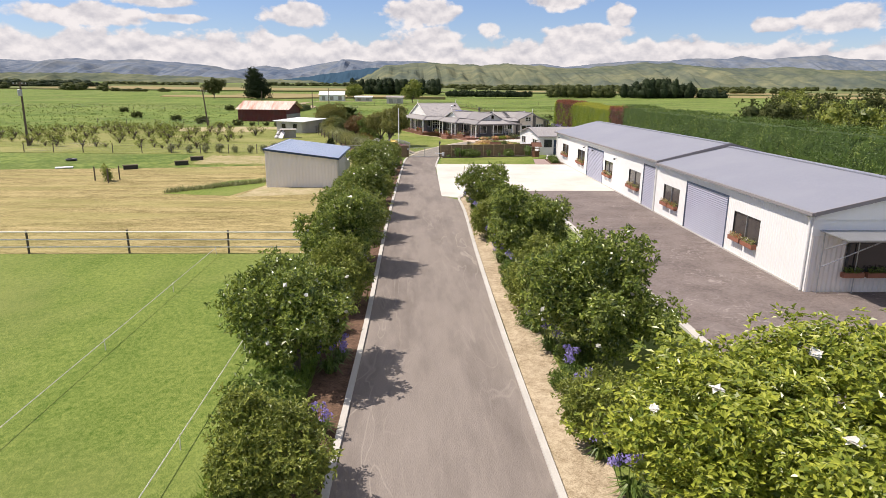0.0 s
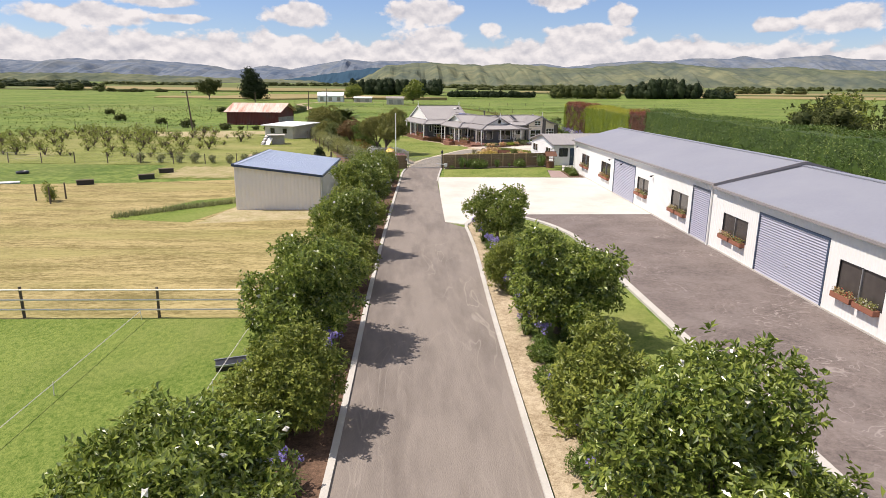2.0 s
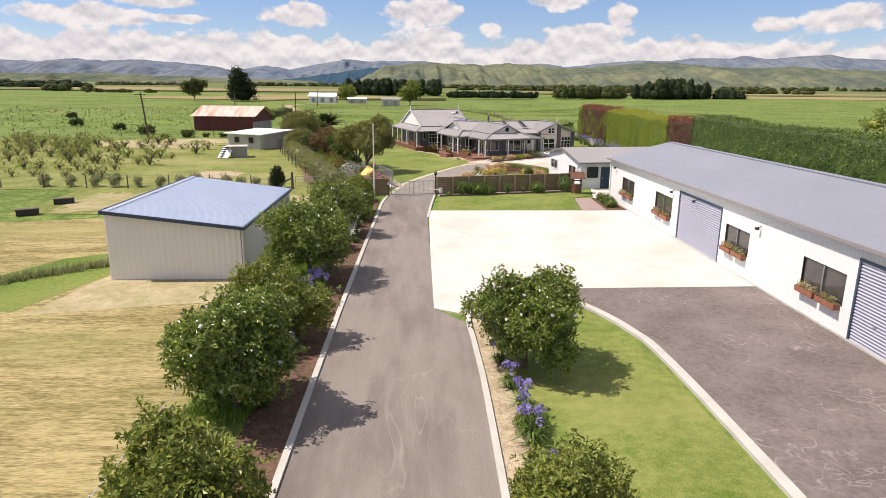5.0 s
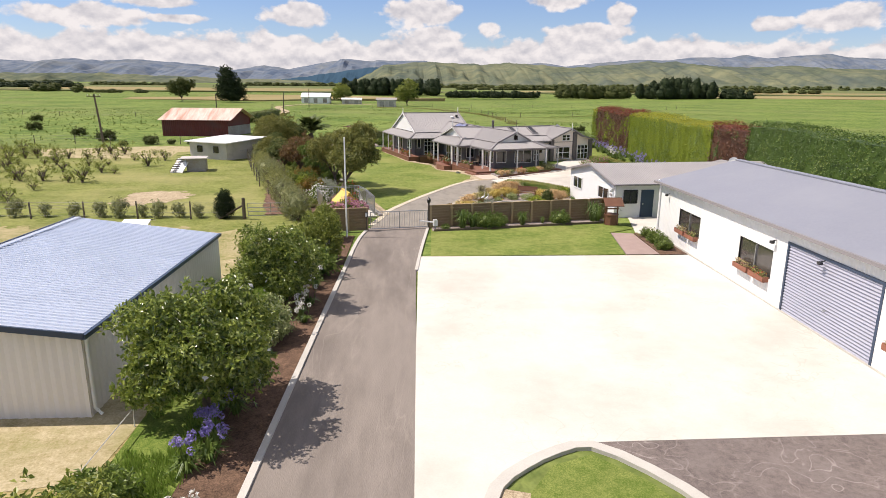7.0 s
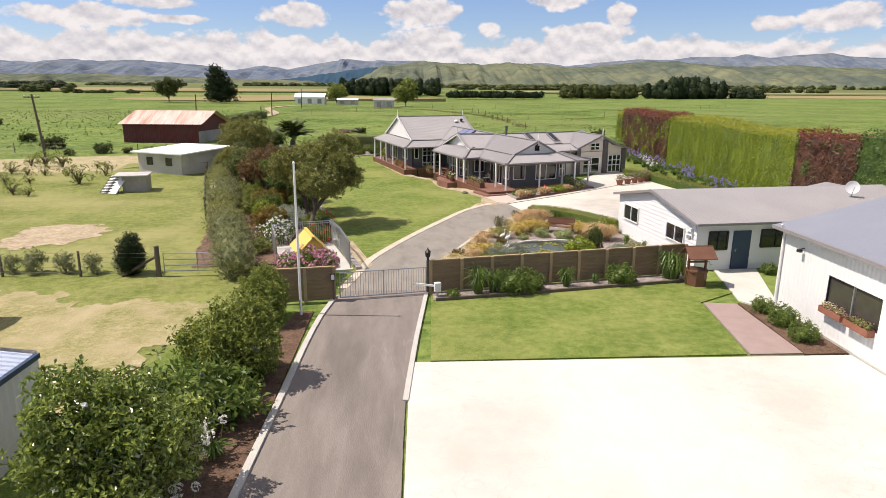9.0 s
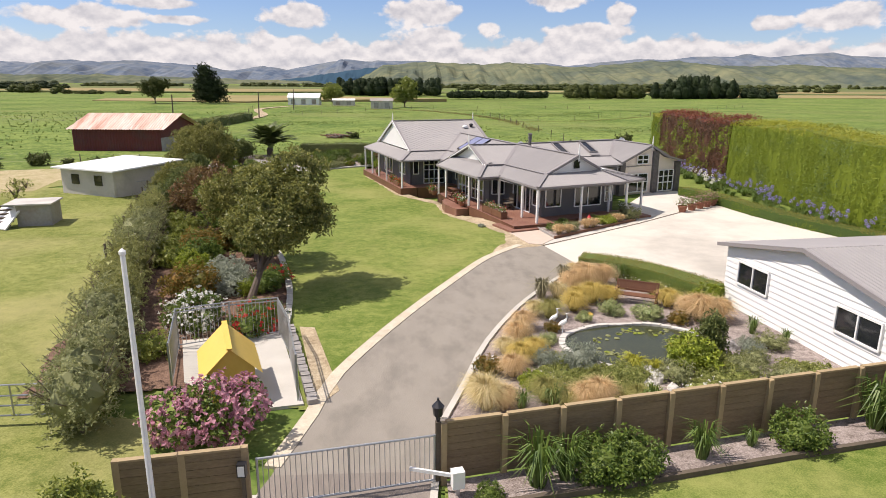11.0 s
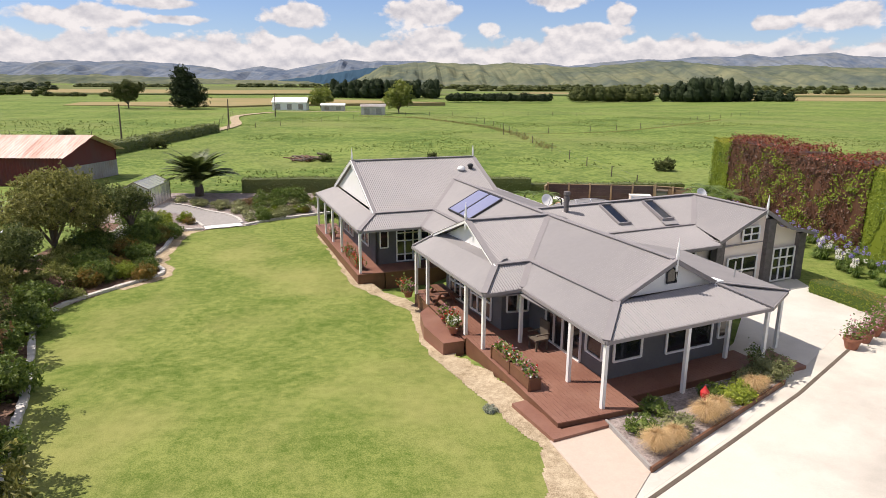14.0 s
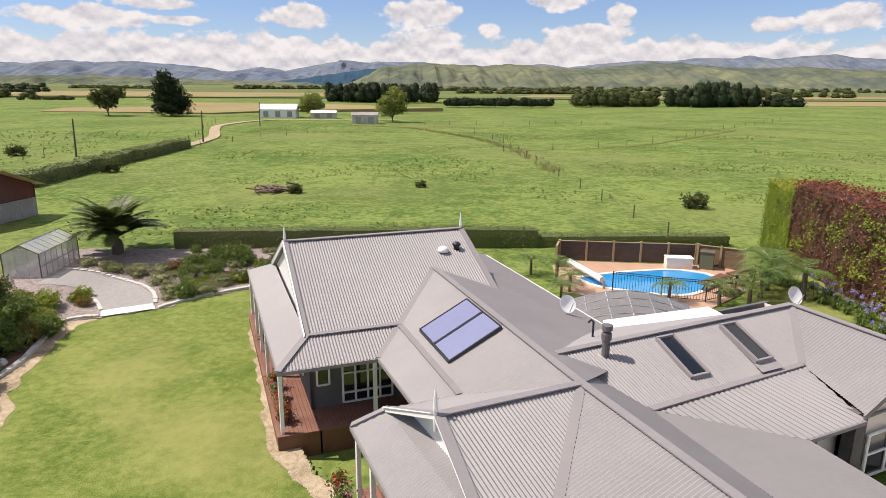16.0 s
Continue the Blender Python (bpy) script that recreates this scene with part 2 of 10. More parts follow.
M["roof_cap"] = mat("roof_cap", (0.27, 0.25, 0.25), (0.235, 0.22, 0.22), 0.55, 1, 10, 0.05, spec=0.3)
M["roller"] = mat("roller", (0.40, 0.405, 0.475), (0.36, 0.365, 0.43), 0.45, 0.8, 10, 0.05, metal=0.1)
M["dark_glass"] = mat("dark_glass", (0.018, 0.02, 0.024), (0.012, 0.014, 0.016), 0.08, 0.5, 3, 0.0, spec=0.8)
M["black_trim"] = mat("black_trim", (0.02, 0.02, 0.024), (0.015, 0.015, 0.018), 0.4, 3, 20, 0.05)
M["terracotta"] = mat("terracotta", (0.31, 0.125, 0.075), (0.23, 0.09, 0.055), 0.8, 3, 30, 0.2)
M["grey_cladding"] = mat("grey_cladding", (0.145, 0.145, 0.15), (0.11, 0.11, 0.115), 0.8, 1.2, 14, 0.25)
M["stone"] = mat("stone", (0.17, 0.155, 0.15), (0.09, 0.083, 0.08), 0.85, 5, 20, 0.6)
M["cream"] = mat("cream", (0.86, 0.77, 0.68), (0.80, 0.71, 0.62), 0.7, 1, 20, 0.1)
M["deck"] = mat("deck", (0.26, 0.125, 0.085), (0.165, 0.07, 0.048), 0.6, 0.8, 22, 0.2, stains_or_shadow=(0.30, 0.165, 0.12), stain_shadow_scale=0.5)
M["brown_wood"] = mat("brown_wood", (0.19, 0.085, 0.045), (0.12, 0.052, 0.03), 0.6, 2, 25, 0.2)
M["fence_wood"] = mat("fence_wood", (0.26, 0.19, 0.11), (0.15, 0.10, 0.055), 0.8, 1.6, 22, 0.3, stretch=(0.4, 0.4, 3), mid=3, spread=0.35)
M["post_wood"] = mat("post_wood", (0.40, 0.30, 0.17), (0.30, 0.22, 0.12), 0.8, 2, 22, 0.3)
M["dark_post"] = mat("dark_post", (0.14, 0.11, 0.08), (0.085, 0.067, 0.05), 0.9, 3, 30, 0.4)
M["bark"] = mat("bark", (0.16, 0.125, 0.095), (0.095, 0.072, 0.055), 0.9, 6, 30, 0.7)
M["galv"] = mat("galv", (0.45, 0.46, 0.47), (0.37, 0.38, 0.39), 0.4, 3, 30, 0.1, metal=0.7)
M["tape"] = mat("tape", (0.78, 0.76, 0.70), (0.68, 0.66, 0.60), 0.7, 3, 30, 0.05)
M["rust_roof"] = mat("rust_roof", (0.80, 0.72, 0.66), (0.60, 0.36, 0.26), 0.7, 0.5, 5, 0.2, stains_or_shadow=(0.42, 0.13, 0.06), stain_shadow_scale=0.55, stretch=(2.4, 0.22, 0.4))
M["red_barn"] = mat("red_barn", (0.155, 0.032, 0.030), (0.11, 0.026, 0.026), 0.8, 0.6, 8, 0.2, stains_or_shadow=(0.10, 0.05, 0.05), stain_shadow_scale=0.4)
M["old_metal"] = mat("old_metal", (0.36, 0.35, 0.34), (0.26, 0.24, 0.22), 0.6, 0.8, 8, 0.2, stains_or_shadow=(0.26, 0.17, 0.12), stain_shadow_scale=0.5)
M["shed_grey"] = mat("shed_grey", (0.58, 0.54, 0.50), (0.48, 0.45, 0.415), 0.7, 0.8, 10, 0.1, stains_or_shadow=(0.30, 0.28, 0.26), stain_shadow_scale=0.5)
M["white_roof"] = mat("white_roof", (0.83, 0.83, 0.83), (0.77, 0.77, 0.77), 0.5, 0.8, 10, 0.05)
M["gravel"] = mat("gravel", (0.36, 0.34, 0.32), (0.26, 0.245, 0.23), 0.95, 6, 40, 0.6)
M["pebble"] = mat("pebble", (0.60, 0.58, 0.54), (0.46, 0.44, 0.40), 0.85, 3, 30, 0.2)
M["yellow_roof"] = mat("yellow_roof", (0.70, 0.49, 0.10), (0.62, 0.43, 0.085), 0.45, 1, 12, 0.05)
M["water"] = mat("water", (0.06, 0.066, 0.03), (0.035, 0.04, 0.018), 0.12, 1, 6, 0.05, spec=0.4)
M["pool_water"] = mat("pool_water", (0.02, 0.30, 0.62), (0.015, 0.25, 0.55), 0.08, 1.5, 7, 0.1, spec=0.6)
M["solar"] = mat("solar", (0.22, 0.235, 0.37), (0.19, 0.205, 0.33), 0.2, 0.8, 8, 0.0, spec=0.6)
M["terra_pave"] = mat("terra_pave", (0.50, 0.32, 0.22), (0.42, 0.26, 0.175), 0.8, 1.5, 20, 0.2)
M["red"] = mat("red", (0.55, 0.03, 0.03), (0.40, 0.02, 0.02), 0.5, 3, 20, 0.05)
M["plastic_sheet"] = mat("plastic_sheet", (0.62, 0.63, 0.61), (0.52, 0.54, 0.52), 0.35, 1, 10, 0.05)
# far hills: the blue haze of distance is painted into both base colours
M["hill_far_haze"] = mat("hill_far_haze", (0.175, 0.20, 0.235), (0.085, 0.115, 0.165), 0.95, 0.006, 0.03, 0, stains_or_shadow=(0.17, 0.18, 0.17), stain_shadow_scale=0.008, spec=0.0, mid=0.012, spread=0.25)
M["hill_dark_haze"] = mat("hill_dark_haze", (0.045, 0.085, 0.125), (0.035, 0.07, 0.105), 0.95, 0.004, 0.02, 0, spec=0.0)
# the third colour paints dark cloud shadows across the foothills
M["hill_near"] = mat("hill_near", (0.185, 0.19, 0.115), (0.085, 0.105, 0.075), 0.95, 0.006, 0.03, 0, stains_or_shadow=(0.05, 0.075, 0.085), stain_shadow_scale=0.005, spec=0.0, mid=0.014, spread=0.25)
M["field_tan"] = mat("field_tan", (0.32, 0.25, 0.125), (0.25, 0.205, 0.095), 0.95, 0.02, 0.3, 0.1, stains_or_shadow=(0.18, 0.19, 0.07), stain_shadow_scale=0.015, spec=0.1)


def leafy(name, a, b, rough=0.45, island=0.75, spec=0.5):
    m = mat(name, a, b, rough, 1.2, 20, 0, island=island, spread=0.6, spec=spec)
    n, l = m.node_tree.nodes, m.node_tree.links
    bsdf, out = n["Principled BSDF"], n["Material Output"]
    thin, mix = n.new("ShaderNodeBsdfTranslucent"), n.new("ShaderNodeMixShader")
    l.new(bsdf.inputs["Base Color"].links[0].from_socket, thin.inputs["Color"])
    mix.inputs[0].default_value = 0.3
    l.new(bsdf.outputs[0], mix.inputs[1])
    l.new(thin.outputs[0], mix.inputs[2])
    l.new(mix.outputs[0], out.inputs[0])
    return m


M["magnolia"] = leafy("magnolia_leaf", (0.06, 0.11, 0.018), (0.37, 0.43, 0.09), 0.26, 0.9, 0.85)
M["variegated"] = leafy("variegated_leaf", (0.16, 0.23, 0.06), (0.56, 0.58, 0.30), 0.5, 0.88, 0.4)
M["lush_blade"] = leafy("lush_blade", (0.13, 0.23, 0.03), (0.30, 0.40, 0.08), 0.6, 0.9, 0.3)
M["magnolia_lime"] = leafy("magnolia_lime_leaf", (0.09, 0.15, 0.016), (0.50, 0.53, 0.08), 0.34, 0.9, 0.6)
M["maple"] = leafy("maple_leaf", (0.09, 0.12, 0.03), (0.40, 0.385, 0.11), 0.42, 0.88, 0.5)
M["olive_dark"] = leafy("olive_dark_leaf", (0.10, 0.115, 0.03), (0.36, 0.34, 0.10), 0.5, 0.88, 0.4)
M["olive"] = leafy("olive_leaf", (0.09, 0.135, 0.022), (0.38, 0.41, 0.085), 0.45, 0.88, 0.5)
M["shrub"] = leafy("shrub_leaf", (0.06, 0.115, 0.018), (0.22, 0.285, 0.055), 0.5, 0.85)
M["lime"] = leafy("lime_leaf", (0.15, 0.215, 0.02), (0.42, 0.47, 0.06), 0.5, 0.85)
M["dark_leaf"] = leafy("dark_leaf", (0.06, 0.09, 0.026), (0.23, 0.255, 0.08), 0.5, 0.88, 0.4)
M["grey_leaf"] = leafy("grey_leaf", (0.16, 0.18, 0.07), (0.40, 0.41, 0.19), 0.6, 0.88)
M["silver"] = leafy("silver_leaf", (0.24, 0.27, 0.20), (0.42, 0.45, 0.36), 0.7, 0.8)
M["hedge"] = leafy("hedge_leaf", (0.042, 0.0875, 0.0144), (0.105, 0.169, 0.0264), 0.5, 0.8)
M["hedge_lime"] = leafy("hedge_lime_leaf", (0.10, 0.155, 0.013), (0.27, 0.325, 0.035), 0.55, 0.85, 0.3)
M["hedge_red"] = leafy("hedge_red_leaf", (0.04, 0.03, 0.018), (0.20, 0.085, 0.05), 0.45, 0.88, 0.4)
M["hedge_shoot"] = leafy("hedge_red_shoot", (0.15, 0.045, 0.025), (0.34, 0.10, 0.06), 0.45, 0.85, 0.4)
M["hedge_gold"] = leafy("hedge_gold_shoot", (0.26, 0.27, 0.03), (0.46, 0.44, 0.06), 0.5, 0.85, 0.3)
# clipped tops of the low hedges, leaf colour lightened to look sunlit
M["hedge_clipped"] = leafy("hedge_clipped_lit_top", (0.20, 0.19, 0.045), (0.36, 0.31, 0.09), 0.6, 0.85, 0.3)
M["bronze"] = leafy("bronze_leaf", (0.10, 0.13, 0.02), (0.36, 0.20, 0.04), 0.5, 0.9)
M["maroon"] = leafy("maroon_leaf", (0.11, 0.06, 0.03), (0.30, 0.19, 0.07), 0.5, 0.85)
M["tussock_green"] = leafy("tussock_green_blade", (0.20, 0.20, 0.05), (0.46, 0.42, 0.14), 0.7, 0.9)
M["tussock"] = leafy("tussock_blade", (0.38, 0.28, 0.05), (0.78, 0.62, 0.20), 0.7, 0.9)
M["tussock_pale"] = leafy("tussock_pale_blade", (0.42, 0.33, 0.12), (0.86, 0.74, 0.44), 0.7, 0.9)
M["tussock_rust"] = leafy("tussock_rust_blade", (0.42, 0.27, 0.10), (0.84, 0.64, 0.38), 0.7, 0.9)
M["cover_green"] = leafy("cover_leaf", (0.15, 0.19, 0.045), (0.44, 0.45, 0.15), 0.6, 0.88, 0.3)
M["flax_dark"] = leafy("flax_dark_blade", (0.15, 0.14, 0.08), (0.32, 0.29, 0.17), 0.6, 0.85, 0.4)
M["blade"] = leafy("strap_leaf", (0.07, 0.132, 0.024), (0.182, 0.252, 0.054), 0.45, 0.8)
M["agapanthus"] = leafy("agapanthus_flower", (0.21, 0.17, 0.46), (0.42, 0.36, 0.68), 0.7, 0.9)
M["white_flower"] = leafy("white_flower", (0.78, 0.76, 0.70), (0.85, 0.84, 0.80), 0.7, 0.9)
M["pink_flower"] = leafy("pink_flower", (0.40, 0.15, 0.21), (0.60, 0.34, 0.39), 0.7, 0.9)
M["red_flower"] = leafy("red_flower", (0.55, 0.03, 0.03), (0.70, 0.10, 0.06), 0.7, 0.9)
M["palm_leaf"] = leafy("palm_leaf", (0.05, 0.085, 0.02), (0.20, 0.235, 0.07), 0.5, 0.85, 0.35)
M["pine"] = leafy("pine_leaf", (0.0216, 0.0374, 0.016), (0.042, 0.0605, 0.024), 0.7, 0.8, 0.2)
M["far_leaf"] = leafy("far_leaf", (0.049, 0.0688, 0.022), (0.112, 0.125, 0.0385), 0.7, 0.8, 0.2)


# ---- mesh building ----
class Geo:
    """Vertices and faces of one mesh, in world metres."""

    def __init__(self):
        self.v, self.f = [], []

    def add(self, verts, faces):
        k = len(self.v)
        self.v += [tuple(p) for p in verts]
        self.f += [tuple(i + k for i in face) for face in faces]
        return self

    def poly(self, pts):
        return self.add(pts, [tuple(range(len(pts)))])

    def box(self, c, s, rz=0.0):
        x, y, z = (q / 2 for q in s)
        co, si = math.cos(rz), math.sin(rz)
        vs = []
        for dz in (-z, z):
            for dx, dy in ((-x, -y), (x, -y), (x, y), (-x, y)):
                vs.append((c[0] + dx * co - dy * si, c[1] + dx * si + dy * co, c[2] + dz))
        return self.add(vs, [(3, 2, 1, 0), (4, 5, 6, 7), (0, 1, 5, 4), (1, 2, 6, 5), (2, 3, 7, 6), (3, 0, 4, 7)])

    def prism(self, pts, z0, z1):
        """A flat outline (counter-clockwise) raised from z0 to z1."""
        n = len(pts)
        vs = [(x, y, z0) for x, y in pts] + [(x, y, z1) for x, y in pts]
        fs = [tuple(range(n - 1, -1, -1)), tuple(range(n, 2 * n))]
        return self.add(vs, fs + [(i, (i + 1) % n, n + (i + 1) % n, n + i) for i in range(n)])

    def beam(self, p, q, w, h=None):
        p, q = Vector(p), Vector(q)
        d = (q - p).normalized()
        side = d.cross(Vector((0, 0, 1)))
        side = (side.normalized() if side.length > 1e-4 else Vector((1, 0, 0))) * w / 2
        up = side.cross(d).normalized() * (h or w) / 2
        vs = [a + s * side + u * up for a in (p, q) for s, u in ((-1, -1), (1, -1), (1, 1), (-1, 1))]
        return self.add(vs, [(0, 1, 2, 3), (7, 6, 5, 4), (0, 4, 5, 1), (1, 5, 6, 2), (2, 6, 7, 3), (3, 7, 4, 0)])

    def tube(self, pts, radii, n=7):
        pts = [Vector(p) for p in pts]
        if isinstance(radii, (int, float)):
            radii = [radii] * len(pts)
        k0 = len(self.v)
        for i, p in enumerate(pts):
            d = (pts[min(i + 1, len(pts) - 1)] - pts[max(i - 1, 0)]).normalized()
            a = d.cross(Vector((0.31, 0.95, 0.05)) if abs(d.z) > 0.8 else Vector((0, 0, 1))).normalized()
            b = d.cross(a)
            for j in range(n):
                t = 2 * math.pi * j / n
                self.v.append(tuple(p + radii[i] * (math.cos(t) * a + math.sin(t) * b)))
        for i in range(len(pts) - 1):
            for j in range(n):
                self.f.append((k0 + i * n + j, k0 + i * n + (j + 1) % n, k0 + (i + 1) * n + (j + 1) % n, k0 + (i + 1) * n + j))
        self.f.append(tuple(k0 + j for j in range(n)))
        self.f.append(tuple(k0 + (len(pts) - 1) * n + j for j in reversed(range(n))))
        return self

    def lathe(self, c, profile, n=14):
        """A turned form: profile of (radius, height) round the upright through c."""
        k0 = len(self.v)
        for r, z in profile:
            for j in range(n):
                t = 2 * math.pi * j / n
                self.v.append((c[0] + r * math.cos(t), c[1] + r * math.sin(t), c[2] + z))
        for i in range(len(profile) - 1):
            for j in range(n):
                self.f.append((k0 + i * n + j, k0 + i * n + (j + 1) % n, k0 + (i + 1) * n + (j + 1) % n, k0 + (i + 1) * n + j))
        self.f.append(tuple(k0 + j for j in reversed(range(n))))
        self.f.append(tuple(k0 + (len(profile) - 1) * n + j for j in range(n)))
        return self

    def mesh(self, name, material, smooth=False):
        me = bpy.data.meshes.new(name)
        me.from_pydata(self.v, [], self.f)
        me.materials.append(M[material])
        if smooth:
            me.polygons.foreach_set("use_smooth", [True] * len(me.polygons))
        me.update()
        return me


def part(name, geo, material, parent=None, label="", smooth=False):
    ob = new(name, geo if isinstance(geo, bpy.types.Mesh) else geo.mesh(name, material, smooth))
    if parent is not None:
        ob.parent = parent
        base = Matrix.Translation(parent.location)
        q = parent.parent
        while q is not None:
            base = Matrix.Identity(4)
            q = q.parent
        ob.matrix_parent_inverse = base.inverted()
    if label:
        tagged(ob, label)
    if name == "bloom":
        tagged(ob, kind="stuff")
    return ob


def thing(name, at, label, category, group=""):
    ob = new(name)
    ob.location = at
    ob.empty_display_size = 0.3
    return tagged(ob, label, category, group)


def single(name, geo, material, label, category, group="", kind="", smooth=False):
    """A thing of one mesh."""
    return tagged(part(name, geo, material, None, "", smooth), label, category, group, kind)


def structure(name, geo, material, label, category):
    return tagged(part(name, geo, material), label, category, "", "structure")


def curve_points(pts, step=0.6):
    """A smooth line through pts (Catmull-Rom)."""
    pts = [Vector(p) for p in pts]
    out = []
    for i in range(len(pts) - 1):
        p0, p1, p2, p3 = pts[max(i - 1, 0)], pts[i], pts[i + 1], pts[min(i + 2, len(pts) - 1)]
        n = max(2, int((p2 - p1).length / step))
        for k in range(n):
            t = k / n
            out.append(0.5 * (2 * p1 + (p2 - p0) * t + (2 * p0 - 5 * p1 + 4 * p2 - p3) * t * t + (3 * p1 - p0 - 3 * p2 + p3) * t ** 3))
    out.append(pts[-1])
    return out


def strip(geo, line, width, z0, z1):
    """A kerb or edging of that width along a line of (x, y)."""
    line = [Vector((p[0], p[1], 0)) for p in line]
    rows = []
    for i, p in enumerate(line):
        d = (line[min(i + 1, len(line) - 1)] - line[max(i - 1, 0)]).normalized()
        s = Vector((-d.y, d.x, 0)) * width / 2
        rows.append([(p - s).to_tuple(), (p + s).to_tuple()])
    vs = []
    for (a, b) in rows:
        vs += [(a[0], a[1], z0), (a[0], a[1], z1), (b[0], b[1], z1), (b[0], b[1], z0)]
    fs = []
    for i in range(len(rows) - 1):
        k = 4 * i
        for j in range(3):
            fs.append((k + j, k + j + 1, k + j + 5, k + j + 4))
    fs += [(0, 3, 2, 1), (len(vs) - 4, len(vs) - 3, len(vs) - 2, len(vs) - 1)]
    return geo.add(vs, fs)


def corrugated(geo, pts, pitch=0.11, amp=0.016, down=None):
    """A ribbed sheet over a flat convex outline in space; the ribs run down its slope."""
    pts = [Vector(p) for p in pts]
    nrm = Vector((0, 0, 0))
    for i in range(len(pts)):
        a, b = pts[i], pts[(i + 1) % len(pts)]
        nrm += Vector(((a.y - b.y) * (a.z + b.z), (a.z - b.z) * (a.x + b.x), (a.x - b.x) * (a.y + b.y)))
    nrm.normalize()
    if nrm.z < 0:
        nrm = -nrm
    s = Vector(down).normalized() if down else (Vector((0, 0, -1)) - nrm * (-nrm.z)).normalized()
    c = nrm.cross(s).normalized()
    o = pts[0]
    flat = [((p - o).dot(c), (p - o).dot(s), (p - o).dot(nrm)) for p in pts]
    lo, hi = min(f[0] for f in flat), max(f[0] for f in flat)
    n = max(2, int((hi - lo) / pitch * 4))
    vs, fs = [], []
    for i in range(n + 1):
        x = lo + (hi - lo) * i / n
        x = min(max(x, lo + 1e-4), hi - 1e-4)
        cuts = []
        for (x0, y0, h0), (x1, y1, h1) in zip(flat, flat[1:] + flat[:1]):
            if (x0 - x) * (x1 - x) <= 0 and abs(x1 - x0) > 1e-7:
                t = (x - x0) / (x1 - x0)
                cuts.append((y0 + (y1 - y0) * t, h0 + (h1 - h0) * t))
        if not cuts:
            continue
        h = (0, amp, 0, -amp)[i % 4]
        vs += [o + c * x + s * min(cuts)[0] + nrm * (h + min(cuts)[1]), o + c * x + s * max(cuts)[0] + nrm * (h + max(cuts)[1])]
    for i in range(len(vs) // 2 - 1):
        fs.append((2 * i, 2 * i + 1, 2 * i + 3, 2 * i + 2))
    return geo.add(vs, fs)


# ---- foliage ----
def blob_points(rng, blobs, n, inner=0.80, lump=0.16):
    """Points over the outside of a heap of ellipsoids, with the way outwards."""
    blobs = np.array(blobs, float)
    area = (blobs[:, 3] * blobs[:, 4] + blobs[:, 4] * blobs[:, 5] + blobs[:, 3] * blobs[:, 5])
    pick = rng.choice(len(blobs), n * 2, p=area / area.sum())
    d = rng.normal(size=(n * 2, 3))
    d /= np.linalg.norm(d, axis=1)[:, None]
    b = blobs[pick]
    wob = 1 + lump * np.sin(5.1 * d[:, 0] + pick) * np.sin(4.3 * d[:, 1] + 2.0 * pick) + lump * 0.7 * np.sin(9 * d[:, 2] + 6 * d[:, 0])
    r = rng.uniform(inner, 1.06, n * 2) * wob
    p = b[:, :3] + d * b[:, 3:] * r[:, None]
    keep = np.ones(n * 2, bool)
    for i, o in enumerate(blobs):
        q = (((p - o[:3]) / o[3:]) ** 2).sum(1)
        keep &= (pick == i) | (q > 0.6)
    p, d = p[keep][:n], (d / b[:, 3:])[keep][:n]
    return p, d / np.linalg.norm(d, axis=1)[:, None]


def leaf_geo(geo, rng, p, nrm, length, width, droop=0.0, spread=0.8):
    """Folded leaves at the points p, looking outwards."""
    n = len(p)
    if n == 0:
        return geo
    face = nrm + rng.normal(scale=0.55, size=(n, 3)) + (0, 0, 0.25)
    face /= np.linalg.norm(face, axis=1)[:, None]
    way = rng.normal(size=(n, 3)) + nrm * spread + (0, 0, -droop)
    way -= face * (way * face).sum(1)[:, None]
    way /= np.linalg.norm(way, axis=1)[:, None] + 1e-9
    side = np.cross(way, face)
    ln = length * rng.uniform(0.65, 1.25, n)[:, None]
    wd = width * rng.uniform(0.7, 1.2, n)[:, None]
    lift = face * wd * 0.22
    v = np.stack([p - way * ln * 0.5, p - side * wd * 0.5 + lift, p + way * ln * 0.5, p + side * wd * 0.5 + lift], 1).reshape(-1, 3)
    k = len(geo.v)
    geo.v += [tuple(q) for q in v.tolist()]
    for i in range(n):
        j = k + 4 * i
        geo.f.append((j, j + 1, j + 2))
        geo.f.append((j, j + 2, j + 3))
    return geo


def core(geo, blobs, k=0.74, n=9, m=6):
    """Dense inside of a crown: rough lumps under the leaves."""
    for x, y, z, a, b, c in blobs:
        k0 = len(geo.v)
        for i in range(m + 1):
            th = math.pi * i / m
            for j in range(n):
                ph = 2 * math.pi * j / n
                w = k * (1 + 0.10 * math.sin(3 * ph + 5 * th + x))
                geo.v.append((x + a * w * math.sin(th) * math.cos(ph), y + b * w * math.sin(th) * math.sin(ph), z + c * w * math.cos(th)))
        for i in range(m):
            for j in range(n):
                geo.f.append((k0 + i * n + j, k0 + (i + 1) * n + j, k0 + (i + 1) * n + (j + 1) % n, k0 + i * n + (j + 1) % n))
    return geo


